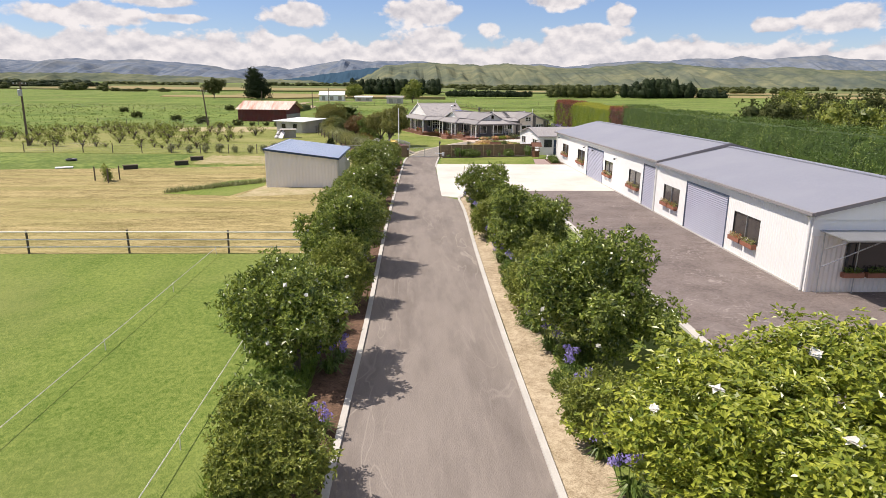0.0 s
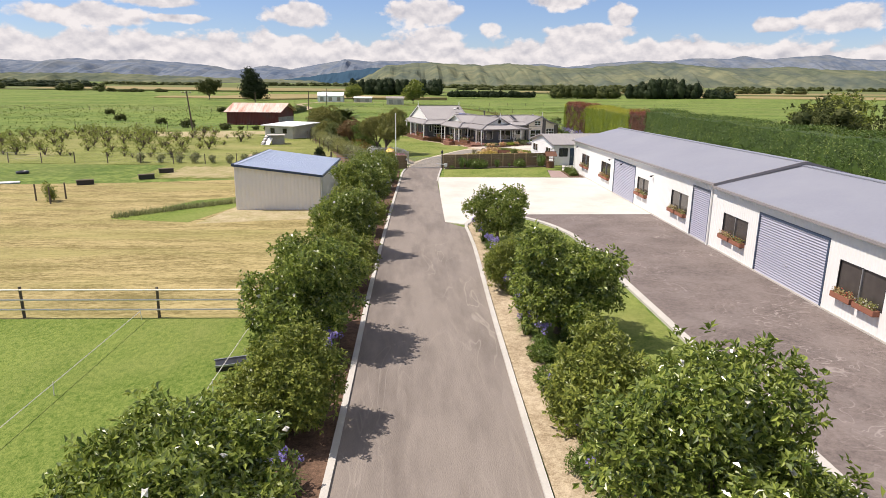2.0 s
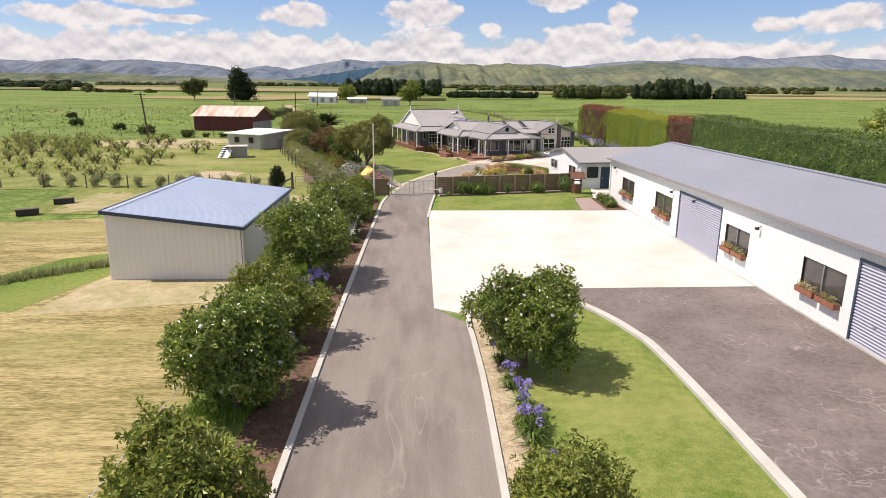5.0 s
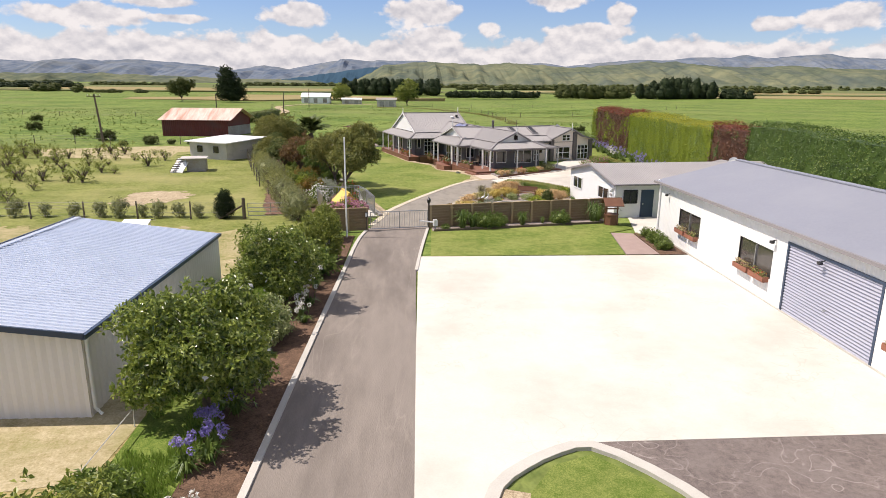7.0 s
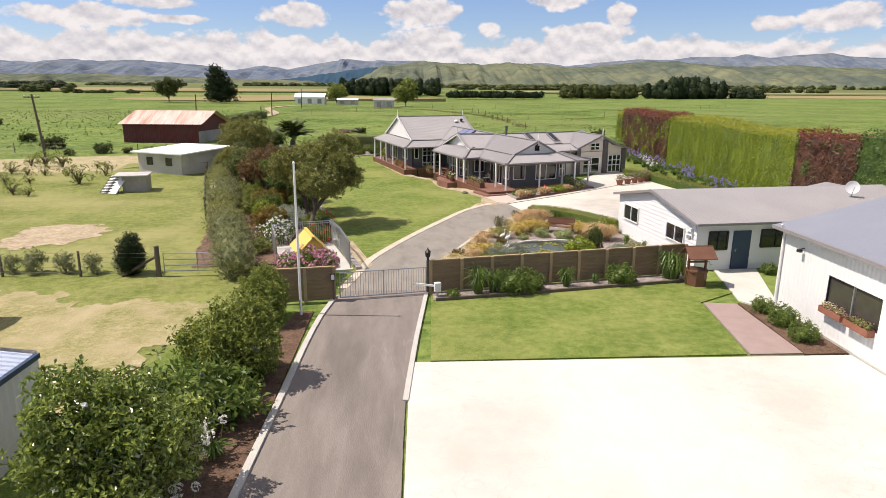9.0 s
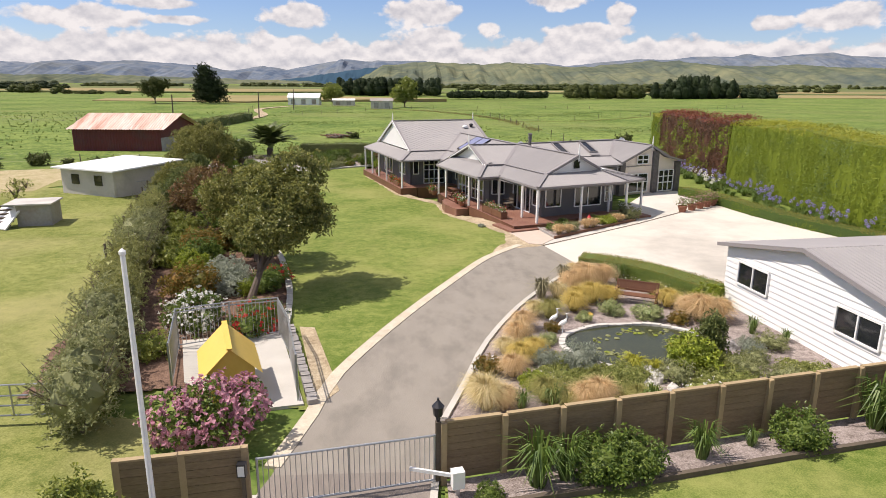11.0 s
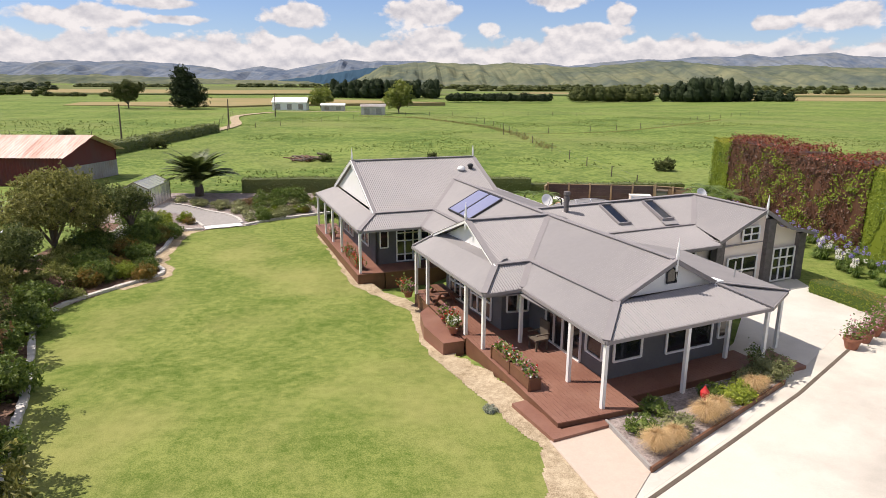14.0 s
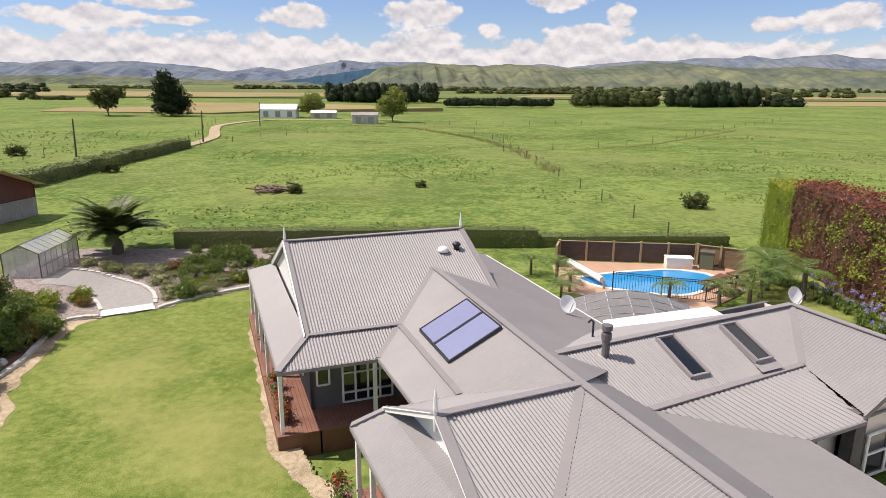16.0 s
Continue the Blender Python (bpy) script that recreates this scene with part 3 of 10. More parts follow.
def blades(geo, rng, c, n, height, spreadr, width, bend=0.6):
    """A tuft of bent blades rising from c."""
    for _ in range(n):
        a = rng.uniform(0, 2 * math.pi)
        r0 = rng.uniform(0, 0.18) * spreadr
        h = height * rng.uniform(0.6, 1.1)
        out = spreadr * rng.uniform(0.3, 1.1)
        dx, dy = math.cos(a), math.sin(a)
        sx, sy = -dy * width / 2, dx * width / 2
        b = Vector((c[0] + dx * r0, c[1] + dy * r0, c[2]))
        m1 = b + Vector((dx * out * 0.35, dy * out * 0.35, h * 0.75))
        tip = b + Vector((dx * out, dy * out, h * (1 - bend * rng.uniform(0.2, 1))))
        s = Vector((sx, sy, 0))
        geo.add([b - s, b + s, m1 + s * 0.9, m1 - s * 0.9, tip], [(0, 1, 2, 3), (3, 2, 4)])
    return geo


M["smoke_pane"] = mat("smoke_pane", (0.24, 0.23, 0.22), (0.15, 0.145, 0.14), 0.25, 0.8, 10, 0.05, spec=0.6)
M["grass_blade"] = leafy("grass_blade", (0.20, 0.28, 0.055), (0.32, 0.38, 0.11), 0.6, 0.9, 0.3)
M["dry_blade"] = leafy("dry_blade", (0.33, 0.27, 0.12), (0.55, 0.46, 0.24), 0.8, 0.9, 0.2)
M["drain_rush"] = leafy("drain_rush_blade", (0.22, 0.22, 0.075), (0.38, 0.33, 0.14), 0.8, 0.9, 0.2)
M["pasture_blade"] = leafy("pasture_blade", (0.115, 0.165, 0.04), (0.20, 0.24, 0.07), 0.7, 0.9, 0.2)
M["olive_grey"] = leafy("olive_grey_leaf", (0.17, 0.185, 0.055), (0.40, 0.40, 0.14), 0.6, 0.88)
M["dark_board"] = mat("dark_board", (0.115, 0.085, 0.07), (0.07, 0.052, 0.045), 0.8, 1.6, 22, 0.3, mid=3, spread=0.35)
M["plastic_sheet"].node_tree.nodes["Principled BSDF"].inputs["Alpha"].default_value = 0.55
M["old_concrete"] = mat("old_concrete", (0.64, 0.60, 0.525), (0.53, 0.495, 0.43), 0.85, 0.3, 24, 0.2, stains_or_shadow=(0.28, 0.258, 0.23), stain_shadow_scale=0.16, spec=0.3, mid=0.6, spread=0.4)
M["wire"] = mat("wire", (0.20, 0.20, 0.19), (0.15, 0.15, 0.14), 0.5, 3, 30, 0.05, metal=0.4)
M["entry_paving"] = mat("entry_paving", (0.56, 0.46, 0.38), (0.48, 0.39, 0.32), 0.85, 1.5, 24, 0.2, mid=5, spread=0.4)
M["pale_edge"] = mat("pale_edge", (0.62, 0.56, 0.45), (0.42, 0.36, 0.27), 0.9, 1.5, 26, 0.4, mid=5, spread=0.3, spec=0.2)

# ---- ground ----
def sheet(name, pts, z, material, label, category, raised=1.1):
    """A surface of the ground: a thin slab with its top at z."""
    return structure(name, Geo().prism(pts, z - raised, z), material, label, category)


def ease(t):
    t = max(0.0, min(1.0, t))
    return t * t * (3 - 2 * t)


def dip(x, y):
    """The house lawn falls away gently towards the back."""
    return -0.46 * ease((y - 96) / 9) * ease((7 - x) / 3) * ease((x + 15) / 3.5) * ease((133 - y) / 5)


g = Geo()
xs = [-4200, -2400, -1400, -800, -480, -300, -200, -140, -100, -75] + [x for x in range(-60, 61, 2)] + [75, 100, 140, 200, 300, 480, 800, 1400, 2400, 4200]
ys = [-400, -200, -100, -60] + [y for y in range(-40, 201, 2)] + [210, 225, 240, 260, 285, 310, 340, 370, 410, 460, 520, 600, 700, 850, 1000, 1300, 1700, 2300, 3000, 4600]
NX, NY = len(xs), len(ys)


def fall(x, y):
    """Gentle swells of the far paddocks; the home ground is level."""
    d = max(0.0, min(1.0, (y - 190) / 160.0))
    return -0.02 + dip(x, y) * 1.7 + d * (0.9 * math.sin(x * 0.017 + 0.6) * math.sin(y * 0.011 + 0.4) - 0.3)


g.add([(x, y, fall(x, y)) for y in ys for x in xs],
      [(j * NX + i, j * NX + i + 1, (j + 1) * NX + i + 1, (j + 1) * NX + i) for j in range(NY - 1) for i in range(NX - 1)])
structure("ground", g, "pasture", "green grazed pasture running out to the foothills", "ground")

DRIVE_L = [(-4.3, -20), (-3.95, 8), (-3.6, 22), (-3.4, 36), (-3.05, 50), (-2.6, 63.4), (-2.25, 71.5), (-1.3, 76.8), (-0.9, 79.0), (0.7, 83.0), (2.8, 87.4), (4.7, 91.0), (6.6, 93.3)]
DRIVE_R = [(0.9, -20), (1.0, 14), (1.25, 29), (1.65, 42), (1.62, 46.3)]
PAD_L = [(0.45, 48.0), (0.6, 56), (0.75, 65), (1.1, 69.3), (1.6, 74.2)]
INNER_R = [(1.9, 76.4), (2.6, 78.4), (3.5, 81.1), (5.4, 84.9), (8.6, 89.6)]
left_line = [tuple(p) for p in curve_points(DRIVE_L, 1.5)]
right_line = [tuple(p) for p in curve_points(DRIVE_R, 2.0)] + [tuple(p) for p in curve_points(PAD_L, 2.0)] + [tuple(p) for p in curve_points(INNER_R, 0.8)]
join = [(1.6, 74.3), (-1.76, 74.3)]
r_out = [tuple(p[:2]) for p in right_line if p[1] < 74.25]
l_out = [tuple(p[:2]) for p in left_line if p[1] < 74.25]
r_in = [tuple(p[:2]) for p in right_line if p[1] > 74.35]
l_in = [tuple(p[:2]) for p in left_line if p[1] > 74.35]
sheet("driveway", r_out + join + l_out[::-1], 0.03, "asphalt_outer", "worn dark-grey asphalt driveway, slightly stained", "driveway")
sheet("driveway_inner", join[:1] + r_in + [(7.75, 93.2)] + l_in[::-1] + join[1:], 0.03, "asphalt", "worn pale-grey asphalt drive inside the gate", "driveway")
sheet("yard", [(7.75, -20), (14.6, -20), (14.6, 50.4), (4.8, 50.3), (5.8, 49.2), (6.7, 47.6), (7.4, 45.4), (7.7, 42.5), (7.7, 30)], 0.028, "old_asphalt", "dark weathered asphalt yard with pale scuffs", "yard")
sheet("yard_front", [(14.6, -20), (25.9, -20), (25.9, 24.7), (14.6, 24.7)], 0.026, "old_asphalt", "asphalt apron before the shed end", "yard")
sheet("concrete_pad", [(0.45, 48.0), (1.75, 47.2), (2.3, 48.7), (3.0, 49.4), (4.0, 50.0), (4.8, 50.3), (14.5, 50.4), (14.5, 67.4), (0.88, 67.4), (0.6, 56)], 0.036, "concrete", "pale sunlit concrete parking pad", "pavement")
sheet("island_lawn", [(2.3, -20), (7.3, -20), (7.3, 42.5), (7.0, 45.2), (6.3, 47.3), (5.5, 48.8), (4.6, 49.8), (3.6, 49.4), (2.9, 48.4), (2.4, 46)], 0.027, "lawn", "mown grass strip between drive and yard", "lawn")
sheet("sand_strip", [(1.1, -20), (2.8, -20), (2.6, 46), (2.9, 48.4), (2.3, 48.6), (1.8, 47), (1.75, 42), (1.35, 29), (1.1, 14)], 0.024, "sand", "sandy bare edging under the trees", "soil")
sheet("tree_bed", [(-6.4, -20), (-4.15, -20), (-4.0, 8), (-3.7, 22), (-3.5, 36), (-3.15, 50), (-2.7, 63.4), (-2.6, 72.0), (-4.9, 72.0), (-5.6, 50), (-6.2, 22)], 0.024, "soil", "dark soil bed under the tree row", "soil")
sheet("bed_grass", [(-6.8, -20), (-5.15, -20), (-4.95, 10), (-4.75, 30), (-4.55, 50), (-4.45, 61), (-3.9, 67), (-3.2, 72), (-5.6, 72), (-7.2, 66), (-7.7, 64), (-7.65, 57.5), (-6.9, 54.2), (-6.4, 52.6), (-6.35, 50), (-6.6, 22)], 0.03, "bright_lawn", "bright green grass beside the tree bed", "lawn")
sheet("near_lawn", [(-60, -20), (-6.4, -20), (-6.2, 22), (-5.9, 31.4), (-60, 31.9)], 0.02, "bright_lawn", "bright green grazed grass", "lawn")
sheet("stubble", [(-60, 31.9), (-5.9, 31.4), (-5.6, 50), (-5.0, 66), (-14, 66.5), (-24, 64.0), (-60, 60)], 0.018, "straw", "straw-coloured mown paddock with raked rows", "paddock")
sheet("shed_verge", [(-14.6, 47.6), (-10, 48.6), (-6.5, 49.2), (-6.2, 55), (-7.0, 68), (-9.5, 70.5), (-13.2, 66), (-13.4, 54)], 0.026, "dry_soil", "bare dry ground round the shed", "soil")
sheet("shed_grass", [(-20.3, 49.0), (-15.2, 48.0), (-13.6, 53), (-14.4, 57), (-17.0, 55.5)], 0.024, "bright_lawn", "patch of green grass beside the shed", "lawn")
sheet("mown_field", [(-26, 66.2), (-14, 66.5), (-5.0, 66.0), (-4.6, 76.6), (-6.6, 77.0), (-8.6, 84.5), (-11.5, 93), (-17.2, 112), (-26, 112)], 0.016, "dry_lawn", "mown green field behind the sheds", "lawn")
sheet("orchard_floor", [(-60, 78), (-26, 76), (-26, 112), (-22, 118), (-60, 122)], 0.014, "dry_lawn", "dry grass under the orchard rows", "paddock")
sheet("orchard_track", [(-26.0, 110.4), (-33.2, 108.6), (-40.0, 111.0), (-44.0, 118.0), (-36.0, 121.5), (-30.4, 123.2), (-24.5, 122.0), (-23.0, 117.0), (-27.0, 116.0)], 0.022, "dry_soil", "bare pale ground between the orchard and the shed", "soil")
HOUSE_LAWN = [(-2.9, 77.6), (-1.2, 76.9), (-0.8, 79.0), (0.8, 83.0), (2.9, 87.4), (4.8, 91.0), (6.6, 93.4), (7.6, 93.5), (6.3, 98.4), (4.2, 103.2), (3.7, 107.5), (2.2, 109.2), (1.0, 111.2), (-0.6, 116.0), (-2.4, 121.6), (-3.0, 128.0), (-4.2, 127.2), (-6.6, 125.5), (-8.0, 123.9), (-10.2, 122.9), (-11.6, 122.5), (-11.4, 120.4), (-11.0, 117.9), (-11.0, 116.0), (-10.6, 114.9), (-9.7, 113.8), (-9.3, 112.9), (-9.8, 111.9), (-10.6, 110.6), (-11.8, 108.2), (-11.5, 105.6), (-10.0, 102.6), (-8.2, 99.0), (-6.6, 95.2), (-4.9, 91.8), (-3.5, 86.5), (-2.9, 82.4)]
PATH = [(-10.4, 123.6), (-8.3, 124.6), (-8.4, 125.1), (-9.1, 126.5), (-10.2, 127.8), (-11.7, 128.8), (-13.4, 129.4), (-15.2, 129.5), (-15.2, 126.9), (-14.0, 126.9), (-12.9, 127.0), (-11.3, 125.2)]


def inside(x, y, poly):
    hit = False
    for (x0, y0), (x1, y1) in zip(poly, poly[1:] + poly[:1]):
        if (y0 > y) != (y1 > y) and x < x0 + (y - y0) / (y1 - y0) * (x1 - x0):
            hit = not hit
    return hit


def draped(name, poly, lift, material, label, category, cell=0.13, wob=0.3):
    """A sheet that follows the fall of the lawn."""
    x0, x1 = min(p[0] for p in poly), max(p[0] for p in poly)
    y0, y1 = min(p[1] for p in poly), max(p[1] for p in poly)
    nx, ny = int((x1 - x0) / cell) + 1, int((y1 - y0) / cell) + 1
    keep = {}
    d = Geo()

    def vert(i, j):
        if (i, j) not in keep:
            x, y = x0 + i * cell, y0 + j * cell
            keep[(i, j)] = len(d.v)
            d.v.append((x, y, dip(x, y) + lift))
        return keep[(i, j)]

    for i in range(nx):
        for j in range(ny):
            x, y = x0 + (i + 0.5) * cell, y0 + (j + 0.5) * cell
            if inside(x + wob * noise.noise(Vector((x * 1.3, y * 1.3, 0))), y + wob * noise.noise(Vector((x * 1.3, y * 1.3, 5))), poly):
                d.f.append((vert(i, j), vert(i + 1, j), vert(i + 1, j + 1), vert(i, j + 1)))
    return structure(name, d, material, label, category)


draped("house_lawn", HOUSE_LAWN, 0.022, "lawn", "striped mown lawn before the house", "lawn", 0.13, 0.1)
draped("bare_edge", [(5.0, 92.0), (7.8, 93.2), (9.2, 95.2), (6.2, 98.6), (4.2, 103.2), (3.7, 107.5), (2.2, 109.2), (1.0, 111.2), (-0.6, 116.0), (-2.4, 121.6), (-2.85, 121.4), (-1.15, 115.9), (0.2, 110.9), (1.6, 108.9), (3.0, 107.0), (3.4, 103.2), (5.0, 98.6), (6.2, 95.6), (6.0, 93.9)], 0.034, "sand", "bare sandy edge along the deck", "soil", 0.06, 0.22)
draped("garden_bed", [(-8.8, 78), (-5.9, 78.2), (-2.8, 77.9), (-2.9, 82.4), (-3.5, 86.5), (-4.9, 91.8), (-6.6, 95.2), (-8.2, 99.0), (-10.0, 102.6), (-11.5, 105.6), (-11.8, 108.2), (-10.6, 110.6), (-9.8, 111.9), (-9.3, 112.9), (-9.7, 113.8), (-10.6, 114.9), (-11.0, 116.0), (-11.0, 117.9), (-11.4, 120.4), (-11.6, 122.5), (-16.5, 123), (-16.5, 113), (-15.5, 105), (-11.8, 93)], 0.05, "bark_mulch", "mulched shrub border beside the lawn", "soil")
draped("back_garden", [(-11.6, 122.5), (-10.2, 122.9), (-8.0, 123.9), (-6.6, 125.5), (-4.2, 127.2), (-3.0, 128.0), (0.5, 130.5), (0.5, 134.5), (-18, 134.5), (-18, 123), (-16.5, 123)], 0.05, "mulch", "mulched rockery garden behind the lawn", "soil")
draped("bare_patch", [(-20.2, 82.2), (-18.6, 81.2), (-16.6, 82.4), (-15.6, 84.8), (-16.0, 86.4), (-18.2, 87.6), (-20.4, 86.4)], 0.03, "sand", "bare sandy patch in the mown field", "soil", 0.14, 0.9)
draped("bare_patch_near", [(-24, 66.8), (-15, 67.0), (-8.0, 66.9), (-6.6, 69.4), (-6.5, 72.4), (-8.4, 73.6), (-11.2, 72.9), (-13.6, 74.6), (-18.0, 74.2), (-24, 74.8)], 0.03, "patchy", "patchy dry grass and bare dust behind the shed", "soil", 0.14, 1.1)
draped("garden_path", PATH, 0.07, "gravel", "curved grey gravel garden path", "path", 0.08, 0.05)
draped("path_slab", [(-10.15, 122.9), (-7.95, 123.95), (-8.4, 124.75), (-10.5, 123.75)], 0.09, "white_trim", "white concrete slab at the path's foot", "path", 0.06, 0.0)
draped("bed_verge", [(-10.2, 122.8), (-11.5, 122.4), (-11.3, 120.4), (-10.9, 117.9), (-10.9, 116.0), (-10.5, 114.9), (-9.6, 113.8), (-9.2, 112.9), (-9.7, 111.8), (-10.5, 110.5), (-10.2, 110.3), (-9.2, 111.6), (-8.7, 112.8), (-9.0, 113.9), (-9.9, 115.2), (-10.3, 117.4), (-10.7, 120.4), (-10.7, 121.8)], 0.034, "sand", "bare dusty strip along the border edging", "soil", 0.06, 0.2)
sheet("kennel_verge", [(-2.5, 82.6), (-2.0, 82.5), (-0.75, 78.0), (-1.2, 77.2)], 0.04, "sand", "bare sandy strip beside the kennel slab", "soil")
sheet("forecourt", [(8.6, 89.6), (9.9, 88.7), (11.0, 87.6), (12.1, 86.2), (13.2, 84.0), (24, 79.5), (25.9, 79.5), (25.6, 90), (23.7, 95.9), (22.5, 100.2), (22.0, 103.9), (21.6, 105.6), (18.6, 102.6), (14.7, 99.0), (11.2, 95.9), (7.9, 93.4), (7.75, 93.2)], 0.034, "old_concrete", "weathered concrete forecourt before the house", "pavement")
sheet("house_apron", [(7.9, 93.4), (11.2, 95.9), (14.7, 99.0), (18.6, 102.6), (21.6, 105.6), (21.0, 107.6), (21.2, 109.6), (19.2, 109.6), (14.4, 102.0), (8.6, 96.2)], 0.038, "concrete", "pale concrete apron along the verandah bed", "pavement")
sheet("entry_paving", [(6.5, 95.9), (7.1, 93.5), (7.7, 93.25), (8.63, 94.5), (8.25, 96.75)], 0.06, "entry_paving", "pinkish paved landing at the deck steps", "pavement")
sheet("front_lawn", [(1.5, 67.5), (11.3, 67.6), (12.0, 72.4), (13.9, 73.6), (12.6, 75.6), (1.75, 73.7)], 0.03, "lawn", "square of mown lawn before the fence", "lawn")
sheet("brick_path", [(11.4, 67.6), (13.1, 67.6), (13.3, 72.2), (12.1, 72.4)], 0.032, "paver", "pinkish brick path beside the building", "path")
sheet("cottage_path", [(13.6, 72.6), (14.5, 71.0), (16.6, 76.9), (14.6, 76.9)], 0.03, "concrete", "pale concrete path to the cottage door", "path")
sheet("shrub_bed", [(13.1, 67.5), (14.5, 67.5), (14.5, 71.0), (13.4, 72.3)], 0.05, "soil", "narrow bed against the white wall", "soil")
sheet("pond_garden", [(2.1, 74.4), (12.8, 76.5), (13.6, 78), (12.6, 84.6), (9.0, 88.9), (8.5, 89.5), (5.36, 84.9), (3.46, 81.1), (2.55, 78.4), (1.85, 76.4)], 0.026, "mulch", "mulched tussock garden round the pond", "soil")
sheet("fence_bed", [(1.8, 73.0), (12.6, 75.0), (12.8, 76.2), (1.8, 73.9)], 0.06, "mulch", "mulched bed along the timber fence", "soil")
sheet("far_tan", [(-120, 325), (-60, 318), (-44, 340), (20, 372), (-50, 430), (-150, 430)], 0.45, "field_tan", "tan dry paddock in the distance", "paddock", 3)
sheet("far_tan_right", [(160, 436), (420, 400), (520, 520), (230, 520)], 0.4, "field_tan", "tan stubble field in the distance", "paddock", 3)
sheet("far_tan_west", [(-330, 600), (-120, 560), (-40, 620), (-60, 760), (-380, 800)], 0.5, "field_tan", "dry tan fields on the far plain", "paddock", 3)
sheet("far_tan_east", [(90, 620), (330, 590), (560, 640), (480, 700), (120, 690)], 0.5, "field_tan", "dry tan fields on the far plain", "paddock", 3)
sheet("far_green", [(-900, 520), (-60, 560), (120, 560), (900, 520), (1400, 1500), (-1400, 1500)], 0.35, "pasture_far", "patchwork of far green fields", "paddock", 3)
tk = Geo()
tl = curve_points([(-32.7, 200, 0), (-33.2, 222, 0), (-39.5, 246, 0), (-42.1, 262, 0), (-37.4, 283, 0), (-28, 288, 0), (-12, 290, 0), (2, 291, 0)], 3)
for i_, p_ in enumerate(tl):
    d_ = (tl[min(i_ + 1, len(tl) - 1)] - tl[max(i_ - 1, 0)]).normalized()
    for o_ in (-1.1, 1.1):
        q_ = p_ + Vector((-d_.y, d_.x, 0)) * o_
        tk.v.append((q_.x, q_.y, fall(q_.x, q_.y) + 0.16))
tk.f = [(2 * i_, 2 * i_ + 1, 2 * i_ + 3, 2 * i_ + 2) for i_ in range(len(tl) - 1)]
structure("farm_track", tk, "sand", "pale gravel farm track", "track")

k = Geo()
strip(k, [p for p in left_line if p[1] < 74], 0.17, -0.1, 0.09)
structure("kerb_drive_west", k, "kerb", "pale concrete kerb along the drive", "kerb")
k = Geo()
strip(k, curve_points(DRIVE_R + [(1.75, 47.3)], 1.5), 0.17, -0.1, 0.09)
structure("kerb_drive_east", k, "kerb", "pale concrete kerb along the drive", "kerb")
k = Geo()
strip(k, curve_points([(7.6, -20), (7.6, 30), (7.6, 42.5), (7.3, 45.4), (6.6, 47.6), (5.75, 49.1), (4.7, 50.15), (3.8, 49.95), (2.9, 49.35), (2.2, 48.6), (1.75, 47.3)], 0.7), 0.30, -0.1, 0.085)
structure("kerb_island", k, "kerb", "double concrete kerb round the grass island", "kerb")
k = Geo()
strip(k, curve_points(PAD_L[2:], 1.0), 0.15, -0.1, 0.07)
structure("kerb_pad", k, "kerb", "pale concrete kerb before the gate", "kerb")
k = Geo()
strip(k, curve_points([(-1.8, 74.6)] + DRIVE_L[7:], 0.8), 0.36, -0.1, 0.05)
structure("kerb_lawn", k, "pale_edge", "pale edging between lawn and drive", "kerb")
k = Geo()
strip(k, curve_points(INNER_R, 0.8), 0.16, -0.1, 0.09)
structure("kerb_garden", k, "kerb", "pale edging round the tussock garden", "kerb")
k = Geo()
strip(k, [(7.75, 93.12), (11.1, 95.62), (14.5, 98.2), (18.4, 101.5), (22.0, 104.9)], 0.11, -0.1, 0.046)
structure("drain_forecourt", k, "dark_post", "dark slot drain across the forecourt", "drain")

# ---- hills and far ranges ----
def ridge(name, xs_, zs_, y0, depth, base, material, label, seed, folds):
    """A range: its crest line, with spurs and gullies running down from it."""
    n, m = 520, 18
    x = np.linspace(xs_[0], xs_[-1], n)
    crest = np.interp(x, xs_, zs_)
    vs = []
    for i in range(n):
        rough = noise.fractal(Vector((x[i] * folds * 3, seed, 0)), 0.8, 2.0, 5) * 4.0
        for j in range(m):
            k_ = j / (m - 1)
            spur = noise.noise(Vector((x[i] * folds * 1.6 + 0.8 * k_, seed, k_ * 0.7))) + 0.55 * noise.noise(Vector((x[i] * folds * 4.2 - 1.3 * k_, seed + 7, k_ * 1.6))) + 0.3 * noise.noise(Vector((x[i] * folds * 9, seed + 3, k_ * 3)))
            z = base + (crest[i] + rough - base) * (k_ ** 0.85) * (1 + 1.3 * spur * 4 * k_ * (1 - k_) ** 2)
            vs.append((x[i], y0 - depth * (1 - k_) + depth * 0.2 * spur * (1 - k_), z))
    fs = [(i * m + j, (i + 1) * m + j, (i + 1) * m + j + 1, i * m + j + 1) for i in range(n - 1) for j in range(m - 1)]
    return structure(name, Geo().add(vs, fs), material, label, "backdrop")


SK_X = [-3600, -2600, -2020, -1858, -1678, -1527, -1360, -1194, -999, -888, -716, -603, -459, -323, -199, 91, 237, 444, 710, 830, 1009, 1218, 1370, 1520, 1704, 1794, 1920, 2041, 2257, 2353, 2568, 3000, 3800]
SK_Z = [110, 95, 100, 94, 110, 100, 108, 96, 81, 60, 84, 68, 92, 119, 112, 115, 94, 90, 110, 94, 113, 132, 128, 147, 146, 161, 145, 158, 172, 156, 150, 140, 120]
ridge("backdrop_range", SK_X, SK_Z, 3500, 700, -30, "hill_far_haze", "mountain range on the horizon, blue haze put into its colour", 3, 0.0042)
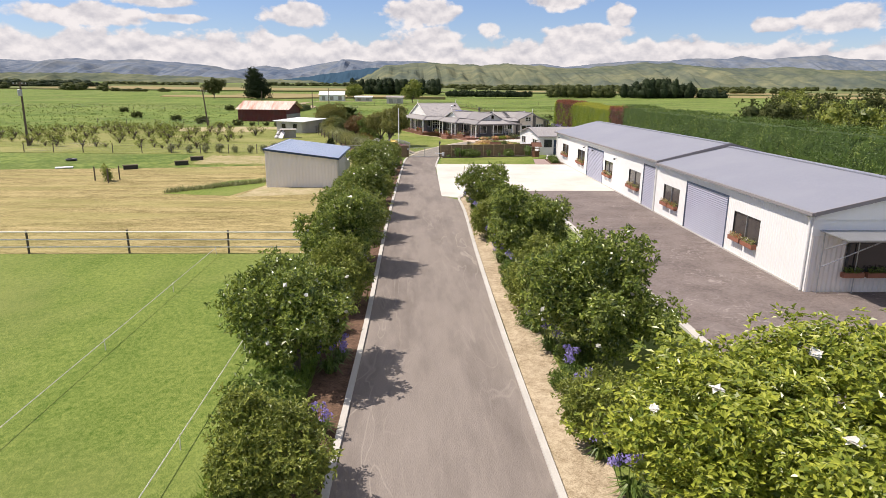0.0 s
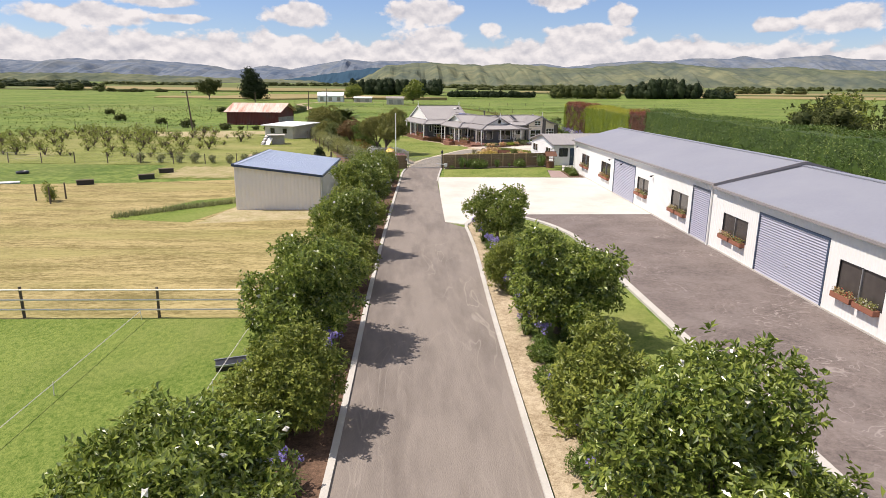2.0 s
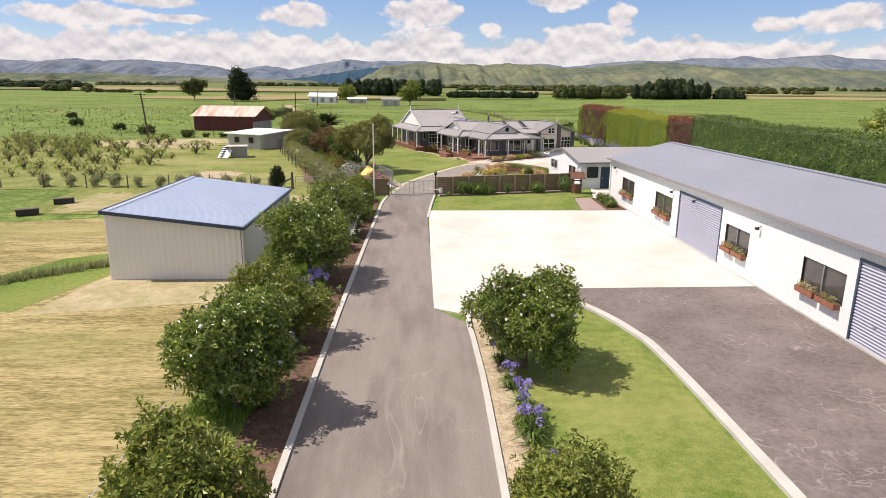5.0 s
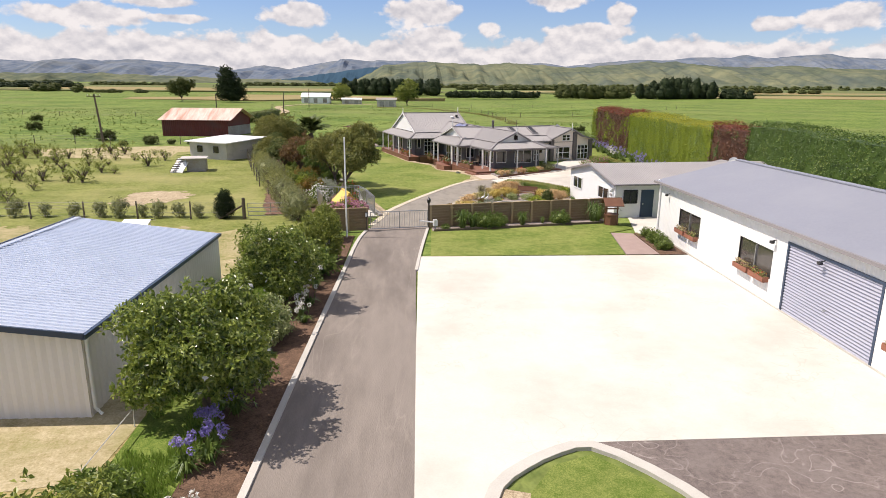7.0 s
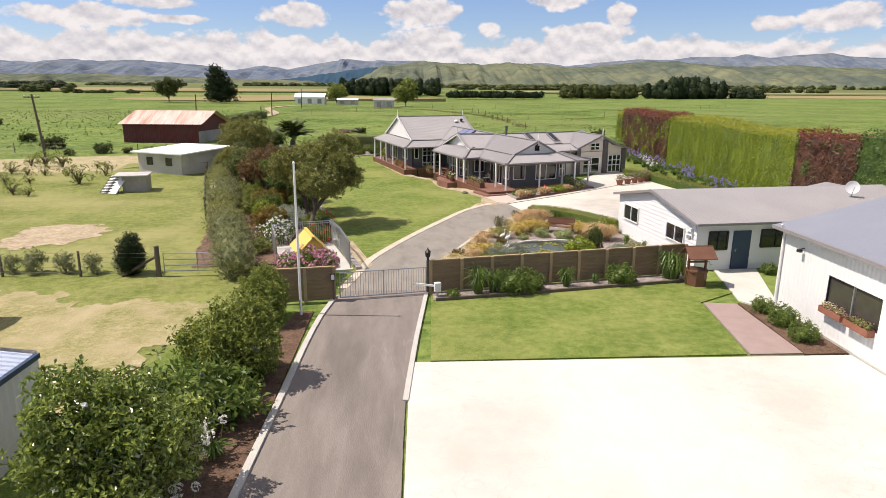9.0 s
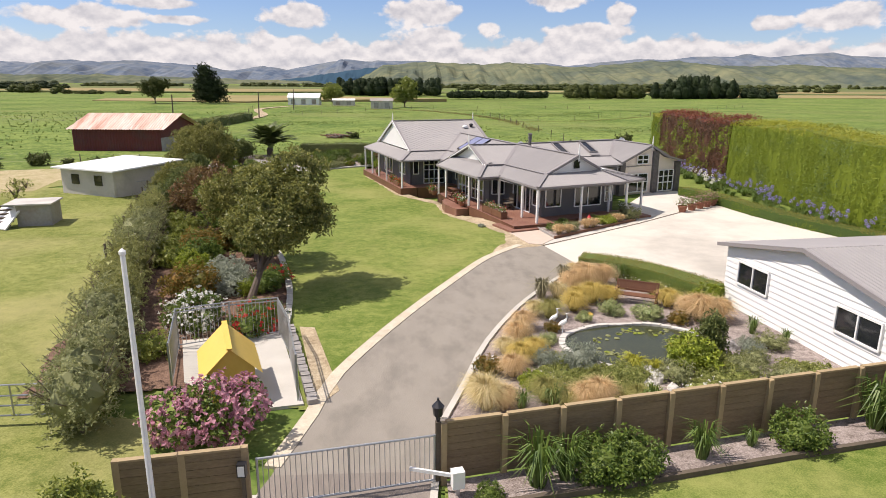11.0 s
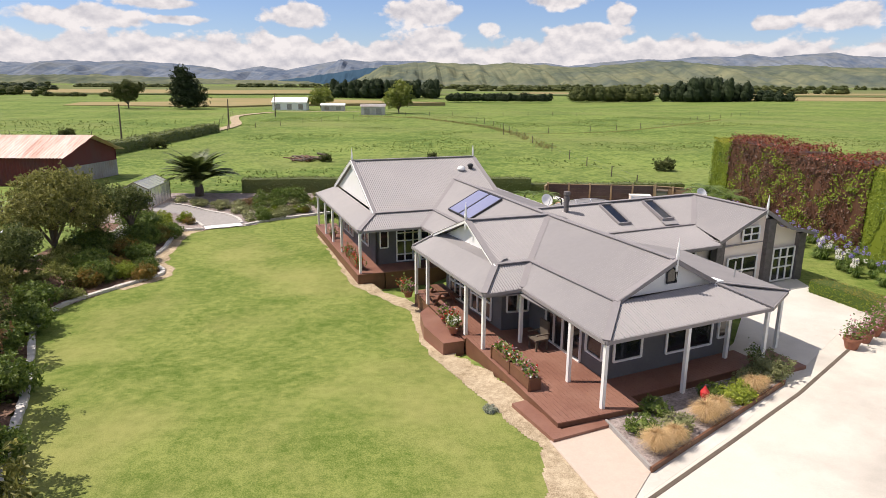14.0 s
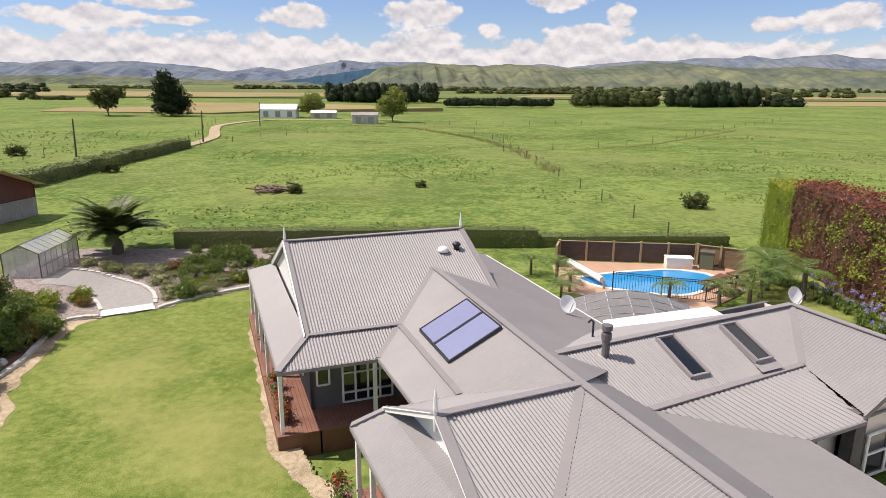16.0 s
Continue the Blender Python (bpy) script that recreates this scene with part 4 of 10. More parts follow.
ridge("backdrop_dark_hills", [-700, -477, -285, -165, -45, 100, 230], [-10, 21, 47, 66, 70, 46, -10], 2900, 250, -30, "hill_dark_haze", "dark forested foothill, blue haze put into its colour", 8, 0.006)
# both share the material with the painted cloud shadows
ridge("backdrop_foothills", [-300, -254, -143, -70, 75, 240, 333, 520, 613, 801, 896, 1012, 1128, 1282, 1400, 1614, 2100, 2900], [-22, -14, 22, 60, 72, 64, 72, 58, 62, 80, 78, 68, 64, 72, 64, 62, 64, 52], 2200, 520, -24, "hill_near", "olive and green folded foothills with painted cloud shadows", 5, 0.007)
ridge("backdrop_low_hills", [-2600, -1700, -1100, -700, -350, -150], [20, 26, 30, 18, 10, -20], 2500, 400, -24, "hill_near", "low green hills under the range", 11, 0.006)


# ---- openings in walls ----
def window_on(parent, y0, y1, z0, z1, x):
    """A dark window in a wall that faces -x, with a planter below."""
    wdw = part("window", Geo().box((x + 0.03, (y0 + y1) / 2, (z0 + z1) / 2), (0.05, y1 - y0, z1 - z0)), "tinted_pane", parent)
    f = Geo()
    w = 0.06
    f.box((x - 0.01, (y0 + y1) / 2, z0), (0.09, y1 - y0 + w, w)).box((x - 0.01, (y0 + y1) / 2, z1), (0.09, y1 - y0 + w, w))
    f.box((x - 0.01, y0, (z0 + z1) / 2), (0.088, w, z1 - z0 - w)).box((x - 0.01, y1, (z0 + z1) / 2), (0.088, w, z1 - z0 - w))
    part("window_frame", f, "black_trim", wdw)
    part("mullion", Geo().box((x - 0.012, (y0 + y1) / 2, (z0 + z1) / 2), (0.085, 0.05, z1 - z0 - w)), "galv", wdw)
    return wdw


def roller_door(parent, y0, y1, z1, x):
    d = Geo()
    n = int((z1 - 0.05) / 0.11)
    for i in range(2 * n + 1):
        z = 0.05 + (z1 - 0.05) * i / (2 * n)
        xx = x - 0.01 - (0.05 if i % 2 else 0.0)
        d.v += [(xx, y0, z), (xx, y1, z)]
        if i:
            d.f.append((2 * i - 2, 2 * i - 1, 2 * i + 1, 2 * i))
    door = part("roller_door", d, "roller", parent, "blue-grey ribbed steel roller door")
    f = Geo()
    f.box((x - 0.03, (y0 + y1) / 2, z1 + 0.05), (0.1, y1 - y0 + 0.2, 0.1)).box((x - 0.03, y0 - 0.05, z1 / 2), (0.1, 0.1, z1)).box((x - 0.03, y1 + 0.05, z1 / 2), (0.1, 0.1, z1))
    part("door_frame", f, "blue_trim", door)
    part("handle", Geo().box((x - 0.06, (y0 + y1) / 2, 0.95), (0.03, 0.12, 0.05)), "galv", door)
    return door


# ---- the long white workshop ----
WX = 14.5
shop = thing("workshop_building", (19, 48, 0), "long white steel workshop with a lilac-grey roof and roller doors", "building")


def wall_x(y0, y1, z1, holes, x, thick=0.15):
    """A wall that faces -x, with openings (y0, y1, z0, z1) cut through."""
    out = []
    ycuts = sorted({y0, y1, *[h[0] for h in holes], *[h[1] for h in holes]})
    for a, b in zip(ycuts, ycuts[1:]):
        hs = [h for h in holes if h[0] < (a + b) / 2 < h[1]]
        if not hs:
            out.append(Geo().box((x + thick / 2, (a + b) / 2, z1 / 2), (thick, b - a, z1)))
        for h in hs:
            if h[2] > 0.01:
                out.append(Geo().box((x + thick / 2, (a + b) / 2, h[2] / 2), (thick, b - a, h[2])))
            out.append(Geo().box((x + thick / 2, (a + b) / 2, (z1 + h[3]) / 2), (thick, b - a, z1 - h[3])))
    return out


FAR_HOLES = [(54.2, 59.1, 0, 2.66), (66.6, 69.1, 1.05, 2.1), (60.1, 62.7, 1.0, 2.15), (51.4, 53.6, 1.05, 2.12), (44.9, 47.4, 1.05, 2.2), (42.2, 44.3, 0, 2.85)]
NEAR_HOLES = [(38.0, 40.5, 1.0, 2.12), (32.0, 37.0, 0, 2.72), (28.7, 31.2, 0.95, 2.2)]
for w_ in wall_x(41.5, 72.0, 3.06, FAR_HOLES, WX) + wall_x(24.8, 41.5, 3.32, NEAR_HOLES, WX + 0.003):
    part("wall", w_, "white_wall", shop)
for a, b, z0, z1 in FAR_HOLES + NEAR_HOLES:
    if z0 > 0.5:
        window_on(shop, a, b, z0, z1, WX + 0.06)
    else:
        roller_door(shop, a, b, z1, WX + 0.06)
RX = 18.9
part("wall", Geo().add([(WX, 41.5, 3.06), (WX, 72.0, 3.06), (WX, 72.0, 3.10), (WX, 41.5, 3.48), (WX + 0.15, 41.5, 3.06), (WX + 0.15, 72.0, 3.06), (WX + 0.15, 72.0, 3.10), (WX + 0.15, 41.5, 3.48)],
                       [(1, 0, 3, 2), (4, 5, 6, 7), (0, 4, 7, 3), (1, 2, 6, 5), (2, 3, 7, 6)]), "white_wall", shop)
w = Geo()
w.add([(WX, 72.0, 0), (2 * RX - WX, 72.0, 0), (2 * RX - WX, 72.0, 3.1), (RX, 72.0, 4.2), (WX, 72.0, 3.1)], [(0, 4, 3, 2, 1)])
part("wall", w, "white_wall", shop)
w = Geo()
w.box((2 * RX - WX, 48.4, 1.55), (0.12, 47.0, 3.1))
part("wall", w, "white_wall", shop)
# the end towards the yard: ribbed dark lower half, white above
w = Geo()
corrugated(w, [(WX + 0.02, 24.8, 0), (2 * RX - WX, 24.8, 0), (2 * RX - WX, 24.8, 2.45), (WX + 0.02, 24.8, 2.45)], 0.2, 0.02, (0, 0, -1))
part("end_cladding", w, "shed_wall", shop, "ribbed grey steel cladding")
part("end_gable", Geo().add([(WX, 24.78, 2.4), (2 * RX - WX, 24.78, 2.4), (2 * RX - WX, 24.78, 3.35), (RX, 24.78, 4.4), (WX, 24.78, 3.35)], [(0, 1, 2, 3, 4)]), "white_trim", shop)
for (y0, y1, ze, ze1, zr, zr1) in ((41.3, 72.25, 3.47, 3.1, 4.6, 4.26), (24.5, 41.45, 3.38, 3.34, 4.46, 4.42)):
    xe = RX - WX + 0.22
    for s in (-1, 1):
        r = Geo()
        corrugated(r, [(RX + s * xe, y0, ze), (RX + s * xe, y1, ze1), (RX, y1, zr1), (RX, y0, zr)], 0.2, 0.022)
        part("roof", r, "lilac_roof", shop)
    part("ridge_cap", Geo().beam((RX, y0, zr + 0.015), (RX, y1, zr1 + 0.015), 0.34, 0.05), "lilac_roof", shop)
    part("gutter", Geo().beam((WX - 0.26, y0, ze - 0.05), (WX - 0.26, y1, ze1 - 0.05), 0.12, 0.12), "roof_cap", shop)
    bg = Geo()
    for s in (-1, 1):
        bg.beam((RX + s * xe, y0 - 0.02, ze - 0.04), (RX, y0 - 0.02, zr - 0.02), 0.05, 0.16)
    part("barge_board", bg, "roof_cap", shop)
    part("gable_panel", Geo().add([(WX, y0 + 0.2, ze - 0.3), (2 * RX - WX, y0 + 0.2, ze - 0.3), (2 * RX - WX, y0 + 0.2, ze + 0.02), (RX, y0 + 0.2, zr - 0.04), (WX, y0 + 0.2, ze + 0.02)], [(0, 1, 2, 3, 4)]), "white_trim", shop)
for y in (24.95, 41.9, 71.8):
    part("downpipe", Geo().tube([(WX - 0.2, y, 3.2), (WX - 0.07, y, 3.0), (WX - 0.07, y, 0.05)], 0.05, 8), "white_trim", shop)
part("plinth", Geo().box((WX - 0.01, 48.4, 0.05), (0.06, 47.0, 0.10)), "kerb", shop)
# end window and canopy frame
ew = part("window", Geo().box((17.5, 24.72, 1.55), (2.8, 0.06, 1.15)), "dark_glass", shop)
part("window_frame", Geo().box((17.5, 24.69, 0.95), (2.95, 0.1, 0.07)).box((17.5, 24.69, 2.14), (2.95, 0.1, 0.07)).box((16.05, 24.69, 1.55), (0.07, 0.1, 1.2)).box((18.95, 24.69, 1.55), (0.07, 0.1, 1.2)), "black_trim", ew)
can = thing("canopy_frame", (16, 24, 0), "galvanised tube canopy against the workshop end", "canopy")
part("canopy_roof", Geo().box((18.4, 23.9, 2.62), (7.2, 1.8, 0.05)), "galv", can)
for (p, q) in (((14.9, 24.6, 0), (14.9, 24.6, 2.55)), ((14.9, 24.5, 1.2), (16.2, 23.1, 2.58)), ((16.4, 24.6, 0), (16.4, 24.6, 2.55)), ((14.9, 23.1, 2.57), (21.9, 23.1, 2.57)), ((18.6, 24.6, 0), (18.6, 24.6, 2.55)), ((14.9, 24.5, 1.9), (14.95, 23.1, 2.57))):
    part("tube", Geo().tube([p, q], 0.025, 8), "galv", can)

# wall lamps and planters
for y in (70.6, 60.0, 50.6, 57.0):
    lamp_ = thing("wall_lamp", (WX - 0.1, y, 2.55), "small floodlight on the white wall", "wall lamp", "wall lamps")
    part("bracket", Geo().tube([(WX + 0.02, y, 2.62), (WX - 0.14, y, 2.58)], 0.02, 6), "black_trim", lamp_)
    part("head", Geo().box((WX - 0.17, y, 2.53), (0.12, 0.16, 0.10)), "black_trim", lamp_)


# ---- the small shed with the blue roof ----
sh = thing("farm_shed", (-10.6, 58, 0), "beige steel shed with a mono-pitch blue roof", "shed")
SX0, SX1, SY0, SY1 = -13.3, -7.7, 52.0, 63.9
E0, E1, H0, H1 = 2.30, 2.08, 3.0, 2.79      # eave and high side, front and back
for poly in ([(SX0, SY0, 0), (SX1, SY0, 0), (SX1, SY0, E0), (SX0, SY0, H0 - 0.04)], [(SX1, SY0, 0), (SX1, SY1, 0), (SX1, SY1, E1), (SX1, SY0, E0)],
             [(SX0, SY1, 0), (SX1, SY1, 0), (SX1, SY1, E1), (SX0, SY1, H1 - 0.04)], [(SX0, SY0, 0), (SX0, SY1, 0), (SX0, SY1, H1 - 0.06), (SX0, SY0, H0 - 0.06)]):
    w = Geo()
    corrugated(w, poly, 0.25, 0.012, (0, 0, -1))
    part("wall", w, "shed_wall", sh)
EX, FY, BY = SX1 + 0.14, SY0 - 0.22, SY1 - 0.3
r = Geo().add([(EX, FY, E0 + 0.03), (EX, BY, E1 + 0.03), (SX0 - 0.05, BY, H1 + 0.04), (SX0 - 0.05, FY, H0 + 0.04)], [(0, 1, 2, 3)])
for i in range(58):
    f = (i + 0.5) / 58
    y, e, h = FY + (BY - FY) * f, E0 + (E1 - E0) * f + 0.045, H0 + (H1 - H0) * f + 0.055
    r.beam((EX, y, e), (SX0 - 0.05, y, h), 0.04, 0.06)
part("roof", r, "blue_roof", sh, "blue ribbed steel roof")
part("gutter", Geo().beam((EX + 0.04, FY - 0.02, E0), (EX + 0.04, BY + 0.02, E1), 0.10, 0.12), "blue_trim", sh)
part("barge", Geo().beam((EX + 0.04, FY - 0.02, E0 + 0.02), (SX0 - 0.07, FY - 0.02, H0 + 0.03), 0.05, 0.15), "blue_trim", sh)
part("barge", Geo().beam((SX0 - 0.07, FY - 0.02, H0 + 0.03), (SX0 - 0.07, BY, H1 + 0.03), 0.05, 0.15), "blue_trim", sh)
part("ridge_flashing", Geo().beam((SX0 + 0.08, FY, H0 + 0.06), (SX0 + 0.08, BY, H1 + 0.06), 0.22, 0.03), "blue_roof", sh)
part("downpipe", Geo().tube([(SX1 + 0.12, SY0 + 0.1, 2.2), (SX1 + 0.06, SY0 + 0.1, 2.05), (SX1 + 0.06, SY0 + 0.1, 0.25), (SX1 + 0.22, SY0 + 0.1, 0.06)], 0.045, 8), "white_trim", sh)

# ---- white flat shed, field hut, red barn ----
ws = thing("white_shed", (-20, 109, 0), "pale weathered shed with a bright white flat roof", "shed")
WA, WB, WC = Vector((-23.5, 109.7, 0)), Vector((-19.0, 107.6, 0)), Vector((-15.9, 110.9, 0))
WD = WA + (WC - WB)
for a, b, za, zb in ((WA, WB, 1.8, 1.8), (WB, WC, 1.8, 2.15), (WC, WD, 2.15, 2.15), (WD, WA, 2.15, 1.8)):
    part("wall", Geo().add([a, b, b + Vector((0, 0, zb)), a + Vector((0, 0, za))], [(0, 1, 2, 3)]), "shed_grey", ws)
ro = [(-24.1, 109.6, 1.81), (-18.7, 106.9, 1.81), (-15.3, 111.0, 2.17), (-20.6, 113.8, 2.17)]
part("roof", Geo().add(ro + [(x, y, z + 0.1) for x, y, z in ro], [(3, 2, 1, 0), (4, 5, 6, 7), (0, 1, 5, 4), (1, 2, 6, 5), (2, 3, 7, 6), (3, 0, 4, 7)]), "white_roof", ws)
for f_ in (0.28, 0.72):
    c_ = WA.lerp(WB, f_)
    part("window", Geo().box((c_.x, c_.y - 0.02, 1.1), (0.7, 0.08, 0.7), math.atan2(WB.y - WA.y, WB.x - WA.x)), "dark_glass", ws)
part("door", Geo().box((WB.lerp(WC, 0.12).x + 0.02, WB.lerp(WC, 0.12).y, 0.95), (0.8, 0.08, 1.9), math.atan2(WC.y - WB.y, WC.x - WB.x)), "shed_grey", ws)
part("rail", Geo().tube([WB.lerp(WC, 0.3) + Vector((0.3, -0.2, 1.0)), WB.lerp(WC, 0.9) + Vector((0.3, -0.2, 1.0))], 0.03), "galv", ws)

hut = thing("field_ramp_hut", (-20.2, 99.2, 0), "small weathered timber hut with a slatted ramp", "hut")
part("body", Geo().box((-19.6, 99.4, 0.6), (1.7, 1.8, 1.2), 0.2), "old_metal", hut)
part("lid", Geo().box((-19.8, 99.3, 1.24), (2.4, 2.1, 0.08), 0.2), "shed_grey", hut)
rmp = part("ramp", Geo().beam((-21.0, 97.6, 0.05), (-20.6, 98.9, 1.15), 1.3, 0.08), "white_board", hut)
for i in range(6):
    q = Vector((-21.0, 97.6, 0.1)).lerp(Vector((-20.6, 98.9, 1.2)), (i + 0.5) / 6)
    part("slat", Geo().box(tuple(q), (1.25, 0.1, 0.08), 0.3), "dark_post", rmp)

barn = thing("red_barn", (-30, 143, 0), "old red barn with a rusty corrugated roof", "barn")
BA, BB, BC = Vector((-37.1, 139.4, 0)), Vector((-27.0, 138.8, 0)), Vector((-25.3, 146.0, 0))
BU, BV = (BB - BA).normalized(), (BC - BB).normalized()


def bp(u, v, z):
    p = BA + BU * u + BV * v
    return (p.x, p.y, z)


bl, bd = (BB - BA).length, (BC - BB).length
w = Geo()
corrugated(w, [bp(0, 0, 0), bp(bl, 0, 0), bp(bl, 0, 2.45), bp(0, 0, 2.45)], 0.3, 0.03, (0, 0, -1))
part("wall", w, "red_barn", barn)
w = Geo()
corrugated(w, [bp(bl, 0, 0), bp(bl, bd, 0), bp(bl, bd, 1.5), bp(bl, 0, 1.5)], 0.3, 0.03, (0, 0, -1))
part("wall", w, "old_metal", barn, "patched grey corrugated iron")
part("wall", Geo().add([bp(bl - 0.1, 0, 1.5), bp(bl - 0.1, bd, 1.5), bp(bl - 0.1, bd, 2.6), bp(bl - 0.1, bd * 0.5, 4.0), bp(bl - 0.1, 0, 2.45)], [(0, 1, 2, 3, 4)]), "red_barn", barn)
part("wall", Geo().add([bp(0, 0, 0), bp(0, bd, 0), bp(0, bd, 2.6), bp(0, bd * 0.5, 4.0), bp(0, 0, 2.45)], [(0, 1, 2, 3, 4)]), "red_barn", barn)
part("wall", Geo().add([bp(0, bd, 0), bp(bl, bd, 0), bp(bl, bd, 2.5), bp(0, bd, 2.5)], [(0, 1, 2, 3)]), "red_barn", barn)
for a, b in ((-0.4, bd * 0.5), (bd + 0.4, bd * 0.5)):
    r = Geo()
    corrugated(r, [bp(-0.4, a, 2.45), bp(bl + 0.7, a, 2.45), bp(bl + 0.7, b, 4.1), bp(-0.4, b, 4.1)], 0.3, 0.03)
    part("roof", r, "rust_roof", barn, "rusted pink and white corrugated roof")


# ---- the cottage ----
cot = thing("cottage", (17, 81, 0), "white weatherboard cottage with a low grey roof", "house")
CT = radians(6.5)
CU, CV = Vector((math.cos(CT), math.sin(CT), 0)), Vector((-math.sin(CT), math.cos(CT), 0))
CO = Vector((13.65, 76.75, 0))


def cp(u, v, z):
    p = CO + CU * u + CV * v
    return (p.x, p.y, z)


CL, CD, CE, CR = 15.0, 8.0, 2.2, 2.95
# weatherboards on the gable end and the front
for i in range(16):
    z0, z1 = i * 0.2, i * 0.2 + 0.2
    zt = min(z1, CR)
    if z0 >= CE:
        t0, t1 = (z0 - CE) / (CR - CE), min(1.0, (zt - CE) / (CR - CE))
        v0a, v1a, v0b, v1b = CD / 2 * t0, CD - CD / 2 * t0, CD / 2 * t1, CD - CD / 2 * t1
    else:
        v0a, v1a, v0b, v1b = 0, CD, 0, CD
    if v1a - v0a < 0.1:
        continue
    part("weatherboard", Geo().add([cp(-0.035, v0a, z0), cp(-0.035, v1a, z0), cp(-0.008, v1b, zt), cp(-0.008, v0b, zt), cp(0.08, v0a, z0), cp(0.08, v1a, z0), cp(0.08, v1b, zt), cp(0.08, v0b, zt)],
                                   [(1, 0, 3, 2), (0, 1, 5, 4), (4, 5, 6, 7), (3, 7, 6, 2), (0, 4, 7, 3), (1, 2, 6, 5)]), "white_board", cot)
    if z1 <= CE + 0.06:
        part("weatherboard", Geo().add([cp(0.0, -0.035, z0), cp(CL, -0.035, z0), cp(CL, -0.008, z1), cp(0.0, -0.008, z1), cp(0, 0.08, z0), cp(CL, 0.08, z0), cp(CL, 0.08, z1), cp(0, 0.08, z1)],
                                       [(0, 1, 2, 3), (0, 4, 5, 1), (7, 6, 5, 4), (3, 2, 6, 7)]), "white_board", cot)
part("wall", Geo().add([cp(0, CD, 0), cp(CL, CD, 0), cp(CL, CD, CE), cp(0, CD, CE)], [(0, 1, 2, 3)]), "white_board", cot)
for a, b in ((-0.3, CD / 2), (CD + 0.3, CD / 2)):
    r = Geo()
    za = CE - 0.02
    corrugated(r, [cp(-0.25, a, za), cp(CL, a, za), cp(CL, b, CR + 0.08), cp(-0.25, b, CR + 0.08)], 0.16, 0.014)
    part("roof", r, "grey_roof", cot)
    part("barge_board", Geo().beam(cp(-0.27, a, za - 0.05), cp(-0.27, b, CR + 0.03), 0.04, 0.13), "roof_cap", cot)
part("gutter", Geo().beam(cp(-0.25, -0.36, CE - 0.03), cp(CL, -0.36, CE - 0.03), 0.1, 0.1), "roof_cap", cot)
# the cross wing behind
r = Geo()
corrugated(r, [cp(6.2, -0.3, CE), cp(10.6, 4.0, 3.0), cp(10.6, 5.4, 3.0), cp(6.2, 5.4, CE)], 0.16, 0.014)
part("roof", r, "grey_roof", cot)
r = Geo()
corrugated(r, [cp(15.0, -0.3, CE), cp(10.6, 4.0, 3.0), cp(10.6, 5.4, 3.0), cp(15.0, 5.4, CE)], 0.16, 0.014)
part("roof", r, "grey_roof", cot)


def cot_window(u0, u1, z0, z1, gable=False):
    def q(a, d, z):
        return cp(-d, a, z) if gable else cp(a, -d, z)
    wd = part("window", Geo().add([q(u0, 0.05, z0), q(u1, 0.05, z0), q(u1, 0.05, z1), q(u0, 0.05, z1)], [(0, 1, 2, 3)]), "dark_glass", cot)
    f = Geo()
    for a, b in (((u0, z0), (u1, z0)), ((u0, z1), (u1, z1)), ((u0, z0), (u0, z1)), ((u1, z0), (u1, z1)), (((u0 + u1) / 2, z0), ((u0 + u1) / 2, z1))):
        f.beam(q(a[0], 0.06, a[1]), q(b[0], 0.06, b[1]), 0.06, 0.06)
    part("window_frame", f, "white_trim" if gable else "black_trim", wd)


cot_window(1.0, 2.6, 0.95, 1.72, True)
cot_window(5.6, 7.2, 0.95, 1.75, True)
wl_ = part("wall_light", Geo().box(cp(-0.1, 0.35, 1.75), (0.16, 0.14, 0.22), CT), "white_trim", cot)
part("lamp_glass", Geo().box(cp(-0.19, 0.35, 1.68), (0.05, 0.12, 0.1), CT), "galv", wl_)
part("vent_plate", Geo().box(cp(-0.05, 0.62, 1.42), (0.04, 0.3, 0.14), CT), "old_metal", cot)
cot_window(0.55, 1.45, 0.95, 1.78)
cot_window(3.1, 4.6, 1.0, 1.8)
cd = part("door", Geo().box(cp(2.15, -0.06, 0.9), (0.85, 0.06, 1.78), CT), "blue_trim", cot, "dark grey-blue door")
part("door_handle", Geo().box(cp(1.85, -0.11, 0.9), (0.05, 0.06, 0.12), CT), "galv", cd)

# ---- the homestead ----
HT = radians(22.0)
HU, HV = Vector((math.cos(HT), math.sin(HT), 0)), Vector((-math.sin(HT), math.cos(HT), 0))
HO = Vector((8.19, 97.0, 0))
AT = radians(17.3)
AU, AV = Vector((math.cos(AT), math.sin(AT), 0)), Vector((-math.sin(AT), math.cos(AT), 0))
AO = Vector((0.65, 110.97, 0))


def hp(u, v, z):
    p = HO + HU * u + HV * v
    return (p.x, p.y, z)


def ap(a, b, z):
    p = AO + AU * a + AV * b
    return (p.x, p.y, z)


house = thing("homestead", (8.2, 107, 0), "grey single-storey homestead with corrugated roofs and white verandah posts", "house")


def roof(pts, caps=(), pitch=0.10):
    r = Geo()
    corrugated(r, pts, pitch, 0.015)
    ob = part("roof", r, "grey_roof", house)
    return ob


def cap(*pts):
    for p, q in zip(pts, pts[1:]):
        part("ridge_cap", Geo().beam(Vector(p) + Vector((0, 0, 0.03)), Vector(q) + Vector((0, 0, 0.03)), 0.22, 0.035), "roof_cap", house)


def fascia(*pts):
    c = Geo()
    for p, q in zip(pts, pts[1:]):
        c.beam(Vector(p) + Vector((0, 0, -0.06)), Vector(q) + Vector((0, 0, -0.06)), 0.09, 0.11)
    part("gutter", c, "roof_cap", house)


# wing A: ridge, two slopes, verandah on three sides
ZA, ZB, ZV = 4.72, 2.66, 2.13
ar0, ar1 = ap(1.08, 5.9, ZA), ap(8.25, 5.9, ZA)
